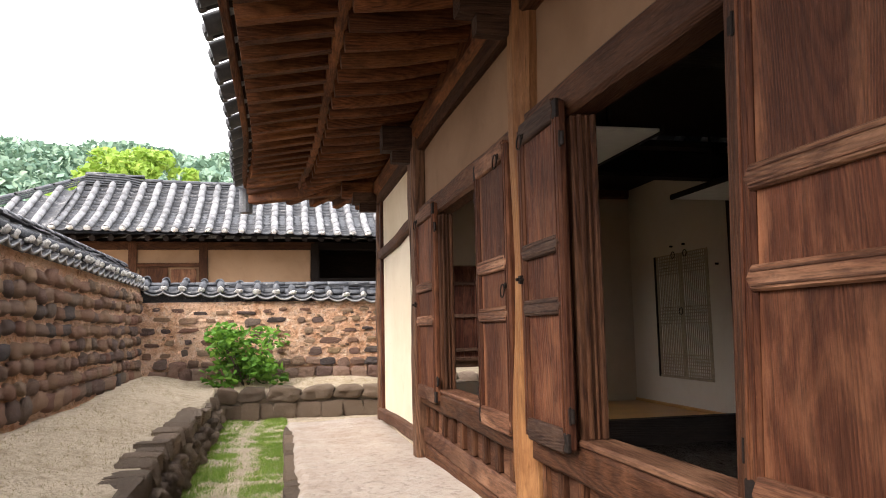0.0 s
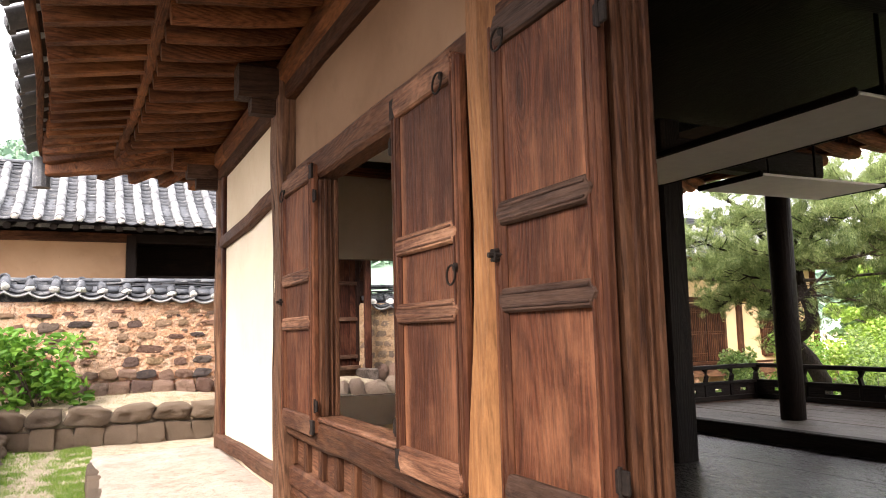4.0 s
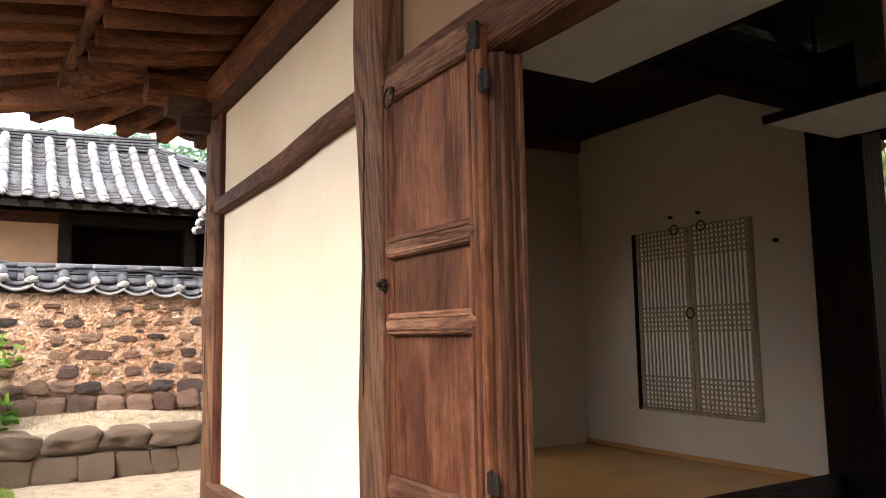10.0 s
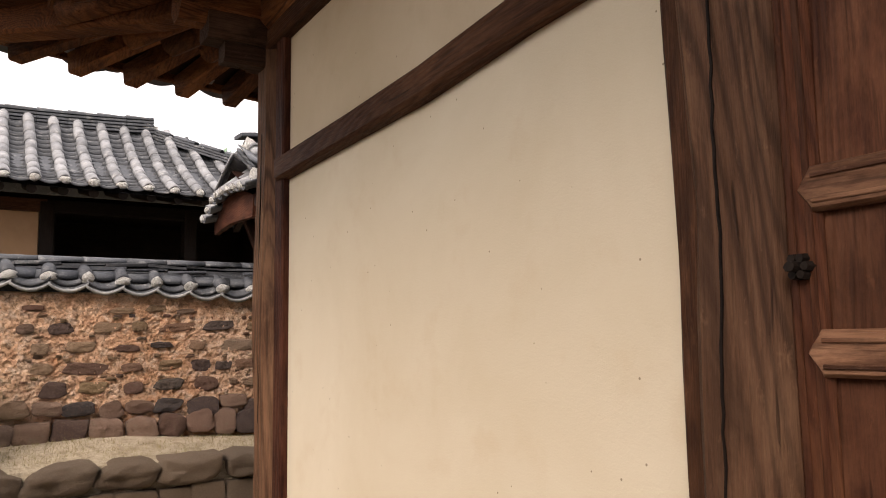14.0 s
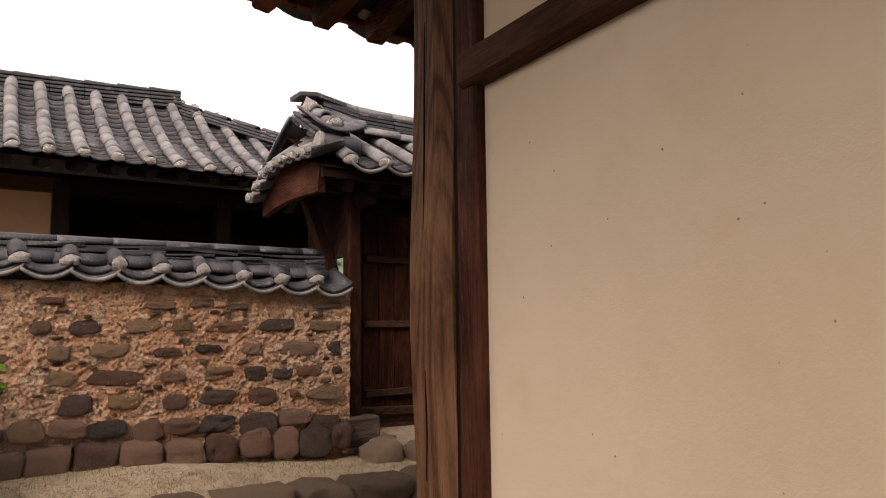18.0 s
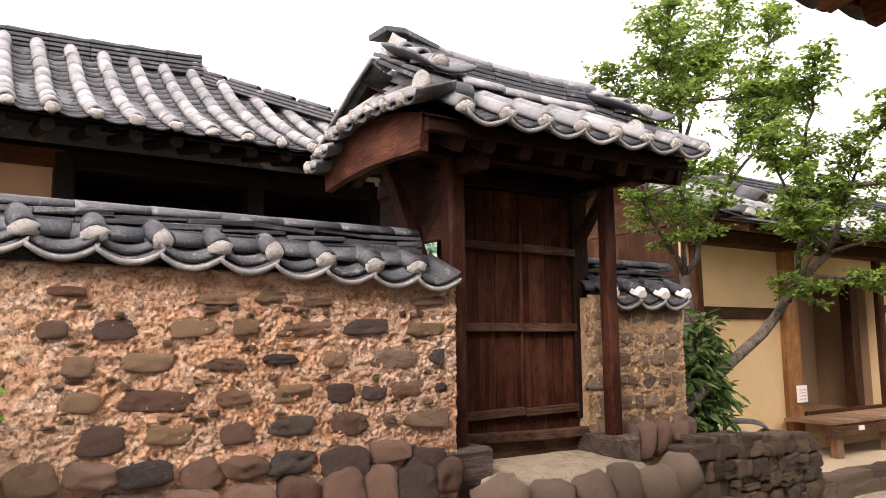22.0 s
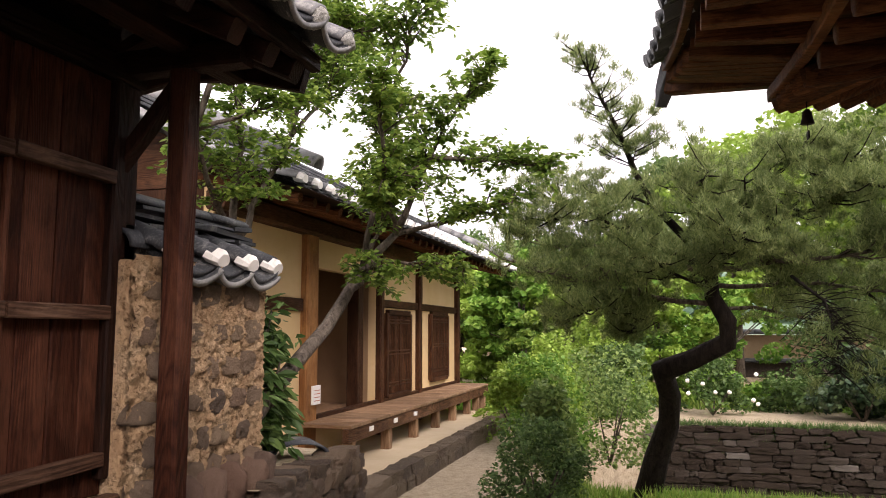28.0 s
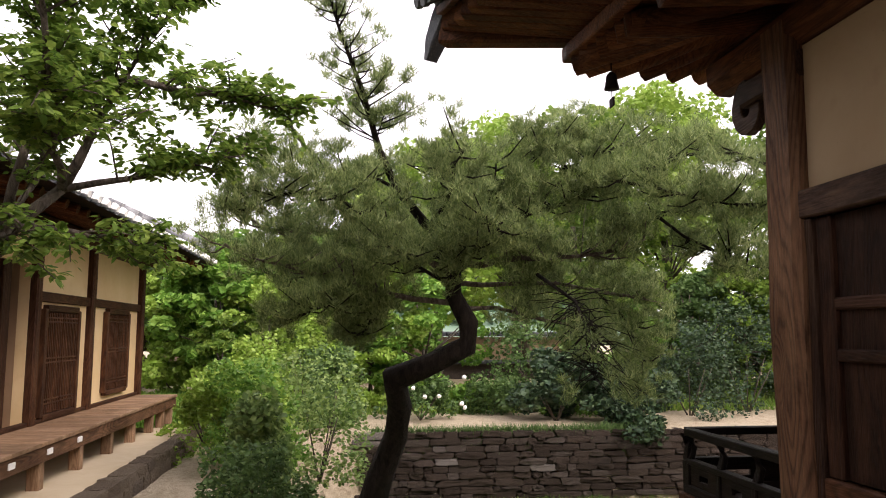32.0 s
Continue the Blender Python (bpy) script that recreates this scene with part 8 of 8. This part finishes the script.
# shrubs and background greenery of the garden
def shrub(x, y, z, r, h, mat, n, seed, label, size=0.08, name="shrub", per=60):
    rr = random.Random(seed)
    s = thing(name, label, name.replace("_", " "), "garden shrubs", at=(x, y, z))
    for k in range(5):
        a = rr.uniform(0, 6.28)
        limb([(x, y, z), (x + r * 0.5 * math.cos(a), y + r * 0.5 * math.sin(a), z + h * 0.6)], [0.02, 0.006], s, BARK, "stem", 4)
    blobs = []
    for _ in range(n):
        a, q = rr.uniform(0, 6.28), rr.random() ** 0.5
        zz = rr.random()
        w = (1 - 0.5 * zz)
        blobs.append(((x + r * q * w * math.cos(a), y + r * q * w * math.sin(a), z + 0.1 + h * zz), (r * 0.28, r * 0.28, h * 0.13 + 0.05)))
    clumps(s, blobs, mat, per, size, seed, 0.5)
    return s


shrub(8.6, 9.35, -0.65, 0.55, 0.75, SHRUB, 34, 21, "fine-leaved grey-green garden shrub", 0.045, per=170)
shrub(12.6, 9.9, -0.75, 0.8, 1.3, BRIGHT, 26, 22, "dense green garden shrub", 0.07, per=110)
shrub(13.6, 9.0, -1.0, 0.9, 1.6, PALESHRUB, 28, 23, "dense green garden shrub", 0.07, per=110)
shrub(14.6, 10.4, -0.6, 0.9, 1.0, YELLOW, 26, 24, "bright green leafy shrub", 0.09, per=90)
shrub(17.3, 10.2, -0.6, 1.2, 1.1, BRIGHT, 26, 25, "bright green leafy shrub", 0.1, per=90)
shrub(19.0, 9.0, -0.6, 1.4, 1.9, SHRUB, 26, 26, "dark green leafy shrub", 0.11, per=90)
shrub(17.2, 7.2, -0.55, 0.8, 0.9, SHRUB, 22, 27, "dark shrub with small white flowers", 0.09, per=80)
hosta = thing("hosta", "broad-leaved pale green hosta clump on the terrace", "plant", at=(20.6, 4.95, -0.56))
HOST = []
for k in range(60):
    a, q = R.uniform(0, 6.28), R.random() ** 0.5
    p = Vector((20.6 + 0.3 * q * math.cos(a), 4.95 + 0.3 * q * math.sin(a), -0.56 + 0.28 * (1 - q)))
    HOST.append((p, p + Vector((0.3 * math.cos(a), 0.3 * math.sin(a), 0.14))))
part("leaves", leaf_rows(HOST, 17, 3, 0.3), BRIGHT, hosta)
shrub(16.8, 4.6, -0.6, 1.0, 1.2, JUNIPER, 26, 29, "dark juniper leaning over the pool wall", 0.12, per=120, name="juniper")
shrub(16.6, 3.2, -0.7, 1.2, 1.0, JUNIPER, 26, 30, "dark juniper leaning over the pool wall", 0.12, per=120, name="juniper")
shrub(18.6, 4.4, -0.5, 1.6, 2.0, SHRUB, 26, 31, "dark green leafy shrub", 0.11, per=90)


def far_tree(x, y, h, r, mat, seed, label, z=-0.5, size=0.16, per=130, n=76, low=0.3):
    rr = random.Random(seed)
    t = thing("garden_tree", label, "tree", "far garden trees", at=(x, y, z))
    limb([(x, y, z - 0.1), (x + 0.1, y, z + h * 0.4), (x, y + 0.2, z + h * 0.85)], [0.04 * h * 0.5, 0.03 * h * 0.5, 0.01], t, BARK, "trunk", 7)
    blobs = []
    for _ in range(n):
        a, q, zz = rr.uniform(0, 6.28), rr.random() ** 0.5, rr.random()
        w = math.sin(math.pi * (0.15 + 0.8 * zz)) ** 0.6
        c = (x + r * q * w * math.cos(a), y + r * q * w * math.sin(a), z + h * (low + (1 - low) * zz))
        blobs.append((c, (r * 0.2, r * 0.2, h * 0.05)))
        if rr.random() < 0.2:
            limb([(x, y, z + h * 0.35), c], [0.03, 0.008], t, BARK, "branch", 5)
    clumps(t, blobs, mat, per, size, seed, 0.5)


for i, (x, y, h, r, mt) in enumerate(((20, 11.5, 3.6, 1.4, BRIGHT), (23, 9.5, 4.2, 2.0, YELLOW), (26, 12.5, 4.4, 2.4, SHRUB), (24, 6.0, 7.2, 2.6, YELLOW), (27, 3.0, 9.0, 3.0, YELLOW), (23.5, 2.0, 8.0, 2.6, LEAF),
                                       (24, -1.0, 9.0, 3.0, YELLOW), (29, -3.5, 10, 3.4, LEAF), (31, 7.5, 8.0, 3.2, SHRUB), (33, 13, 5.5, 3.2, BRIGHT), (36, 18, 6.5, 3.6, SHRUB), (20.5, -3.5, 7.5, 2.4, LEAF), (17, -4.5, 7.5, 2.2, BRIGHT), (34, 1, 10, 3.6, LEAF))):
    far_tree(x, y, h, r, mt, 40 + i, "bright green leafy garden tree" if mt in (BRIGHT, YELLOW) else "dense green leafy garden tree", size=0.2)
far_tree(20.8, 13.4, 3.4, 1.5, YELLOW, 78, "bright green leafy garden tree", low=0.02, size=0.15)
far_tree(23.5, 15.2, 3.8, 1.9, SHRUB, 79, "dense green leafy garden tree", low=0.02, size=0.17)
for i, (x, y) in enumerate(((21.5, 0.3), (21.9, -1.0), (21.3, -2.2), (22.4, -3.3))):
    far_tree(x, y, 2.6 + 0.4 * (i % 2), 1.3, (LEAF, SHRUB)[i % 2], 90 + i, "dense bushy garden tree behind the pool", low=0.02, size=0.13, per=110, n=60)
far_tree(18.6, 11.2, 1.9, 0.9, LEAF, 77, "low crooked tree beside the garden house", low=0.65, n=14)

# a thick hedge-like belt of bushes behind the pool terrace
belt = random.Random(31)
for i, y in enumerate((-5.0, -3.6, -2.3, -1.0, 0.2, 1.4, 2.6, 6.9, 8.1, 9.2, 10.4)):
    x = 19.6 + belt.uniform(-0.7, 0.9)
    far_tree(x, y, belt.uniform(2.4, 3.8), belt.uniform(1.0, 1.4), (SHRUB, BRIGHT, LEAF, YELLOW)[i % 4] if y < 6 else (YELLOW, BRIGHT)[i % 2], 200 + i, "dense bushy garden tree behind the pool", size=0.13, per=110, n=60, low=0.02)
for i, (x, y, r, h, mt) in enumerate(((15.6, 10.2, 0.7, 1.5, YELLOW), (17.4, 9.4, 0.9, 2.2, YELLOW), (16.2, 8.9, 0.7, 1.3, SHRUB), (18.2, 5.5, 0.9, 0.7, SHRUB), (17.9, 3.6, 0.9, 1.2, BRIGHT), (13.2, 10.4, 0.6, 1.0, YELLOW),
                                       (17.4, 1.6, 1.1, 1.8, JUNIPER), (18.0, 0.0, 1.3, 2.2, JUNIPER), (10.6, 9.5, 0.5, 1.1, PALESHRUB))):
    shrub(x, y, -0.65 if x > 11 else -0.75, r, h, mt, 28, 300 + i, "dark green juniper bush" if mt is JUNIPER else "leafy green garden shrub", 0.08, per=110)

shrub(15.9, 3.3, -0.85, 0.9, 0.8, JUNIPER, 28, 340, "dark green juniper bush hanging over the pool wall", 0.09, per=120, name="juniper")

# pool wall and rocks
pool = thing("pool_wall", "weathered dry-stone wall of the sunken pool", "retaining wall", kind="structure")
part("core", box(15.62, 16.0, -2.0, 8.2, -2.0, -0.56), POOLST, pool)
ps = block_meshes(POOLST)
pf = face_meshes(POOLST)
for r in range(10):
    y = -1.0
    while y < 8.2:
        w = RNG.choice((RNG.uniform(0.14, 0.28), RNG.uniform(0.25, 0.42), RNG.uniform(0.38, 0.6)))
        lay(pool, ps if RNG.random() < 0.6 else pf, (15.6 + RNG.uniform(-0.03, 0.02), y + w / 2, -0.62 - r * 0.115 + RNG.uniform(-0.01, 0.01)), (w * 1.0, 0.2, 0.115 * RNG.uniform(0.85, 1.1)), -math.pi / 2, 0.04)
        y += w
for k in range(16):
    s = RNG.uniform(0.25, 0.6)
    x, y = RNG.uniform(12.6, 14.6), RNG.uniform(3.5, 7.2)
    rk = thing("rock", "pale flat garden rock", "rock", "pool rocks", at=(x, y, ground_z(x, y)))
    lay(rk, ps, (x, y, ground_z(x, y) + 0.05), (s, s * 1.3, s * 0.5), RNG.uniform(0, 3), 0.1)
flowers = thing("flower_heads", "white flower heads on the terrace shrub", "flowers", kind="stuff")
for k in range(9):
    bud = boulder(k + 60, 0.1, 0.2)
    o = Vector((16.5 + R.uniform(-0.25, 0.2), 7.2 + R.uniform(-0.9, 0.7), R.uniform(-0.45, 0.3)))
    part("flower_head", Geo().add([tuple(o + Vector(q) * 0.08) for q in bud.v], bud.f), WHITE_CAP, flowers)
fw = thing("far_wall", "low garden wall with dark tile coping", "wall", kind="structure")
part("core", box(25.0, 25.4, -2, 18, -0.6, 0.2), POOLST, fw)
for k in range(40):
    piece("ridge_tile", ROLL, Matrix.Translation((24.85, -2 + k * 0.5, 0.22)) @ Matrix.Diagonal((2.2, 1.5, 1.4, 1)), fw)
fw2 = thing("far_wall", "pale stone wall of a far house with tile coping", "wall", kind="structure")
part("core", box(34.0, 34.4, -2, 16, -0.6, 0.98), COBST, fw2)
for k in range(36):
    piece("ridge_tile", ROLL, Matrix.Translation((33.8, -2 + k * 0.5, 1.0)) @ Matrix.Diagonal((3.5, 1.5, 2.5, 1)), fw2)

# grass: alley strips, terrace tufts, garden floor
def blades(n, place, h, seed):
    r = np.random.default_rng(seed)
    P = np.array([place(r) for _ in range(n)])
    d = r.normal(size=(n, 3)) * 0.45
    d[:, 2] = 1
    d /= np.linalg.norm(d, axis=1)[:, None]
    w = np.cross(d, r.normal(size=(n, 3)))
    w /= np.linalg.norm(w, axis=1)[:, None]
    L = h * r.uniform(0.4, 1.3, n)[:, None]
    g = Geo()
    g.v = np.stack([P - w * h * 0.06, P + w * h * 0.06, P + d * L], 1).reshape(-1, 3).tolist()
    g.f = [(3 * i, 3 * i + 1, 3 * i + 2) for i in range(n)]
    return g


def on_ground(x, y):
    return (x, y, ground_z(x, y) - 0.004)


def alley_spot(r):
    while True:
        x, y = r.uniform(-0.88, 0.02), r.uniform(1.0, 8.95)
        mid = abs(x + 0.42 + 0.05 * math.sin(y * 2)) / 0.16
        if r.random() < min(1.0, 0.06 + mid ** 2) * (0.12 + 0.88 * smooth(-0.25, 0.3, noise.noise((x * 4, y * 4, 7)) + 0.5 * noise.noise((x * 13, y * 13, 2)))):
            return on_ground(x, y)


def tufts(x0, x1, y0, y1, cut=0.12):
    def f(r):
        while True:
            x, y = r.uniform(x0, x1), r.uniform(y0, y1)
            if noise.noise((x * 1.8, y * 1.8, 4)) > cut:
                return on_ground(x, y)
    return f


grass = tagged(part("grass", blades(58000, alley_spot, 0.038, 1), GRASS), "short patchy green grass in the alley", "grass", kind="stuff")
dry = tagged(part("dry_grass", blades(5000, tufts(-1.95, -1.05, 0.5, 9.7, -0.25), 0.03, 2), DRY), "thin dry grass on the raised strip", "grass", kind="stuff")
tagged(part("dry_grass", blades(4200, tufts(-0.9, 3.2, 9.15, 9.8, -0.3), 0.035, 3), DRY), "thin dry grass below the end wall", "grass", kind="stuff")
tagged(part("garden_grass", blades(26000, tufts(8.8, 15.4, 3.0, 9.6, -0.1), 0.2, 5), GRASS), "long garden grass around the pine", "grass", kind="stuff")
tagged(part("garden_grass", blades(9000, tufts(18.2, 21.8, -4, 8.4, -0.3), 0.3, 8), GRASS), "green undergrowth on the pool terrace", "grass", kind="stuff")
tagged(part("garden_grass", blades(9000, tufts(16.2, 21, 8.5, 13, -0.2), 0.4, 6), BRIGHT), "tall green garden plants", "grass", kind="stuff")

tagged(part("garden_grass", blades(9000, tufts(13.4, 15.5, 4.2, 8.6, -0.05), 0.22, 15), BRIGHT), "fresh green grass at the foot of the pool wall", "grass", kind="stuff")
tagged(part("wall_plants", blades(5000, lambda r: (15.52 + 0.12 * r.random(), 3.0 + 5.2 * r.random() ** 1.3, -0.55 - 0.5 * r.random() ** 4), 0.13, 16), SHRUB), "creeping green plants on the pool wall", "plants", kind="stuff")

# wooded hills and a tall tree far behind the rear house
def hill_z(a, d):
    return (41 - 27 * smooth(0.35, 0.75, a)) * smooth(60, 170, d) * (0.95 + 0.10 * noise.noise((a * 4, 0, 3)) + 0.05 * noise.noise((a * 13, 0, 5))) - 1


hills = tagged(part("hill", grid(60, 14, lambda u, v: ((60 + 160 * v) * math.sin(-0.75 + 2.6 * u), (60 + 160 * v) * math.cos(-0.75 + 2.6 * u), hill_z(-0.75 + 2.6 * u, 60 + 160 * v))), FAR, smooth=True), "green wooded hillside, paled for haze", "hill", kind="structure")
rh = np.random.default_rng(9)
g = Geo()
for k in range(4600):
    a, d = rh.uniform(-0.6, 1.85), rh.uniform(95, 178)
    c = np.array([d * math.sin(a), d * math.cos(a), hill_z(a, d) + 0.5])
    n = 26
    p = rh.normal(size=(n, 3))
    p /= np.linalg.norm(p, axis=1)[:, None]
    p = c + p * (2.0, 2.0, 1.7) * rh.uniform(0.6, 1.25)
    u = rh.normal(size=(n, 3))
    w = rh.normal(size=(n, 3))
    u /= np.linalg.norm(u, axis=1)[:, None]
    w /= np.linalg.norm(w, axis=1)[:, None]
    s = 0.75
    V = np.stack([p - u * s, p + w * s, p + u * s, p - w * s], 1).reshape(-1, 3)
    g.add(V.tolist(), [(4 * i, 4 * i + 1, 4 * i + 2, 4 * i + 3) for i in range(n)])
tagged(part("hill_trees", g, FAR), "dense green trees covering the hillside, paled for haze", "trees", kind="stuff")
far_tree(-8.5, 42, 11.6, 4.2, YELLOW, 90, "tall yellow-green tree behind the rear house", size=0.45, per=130, n=50, low=0.4)
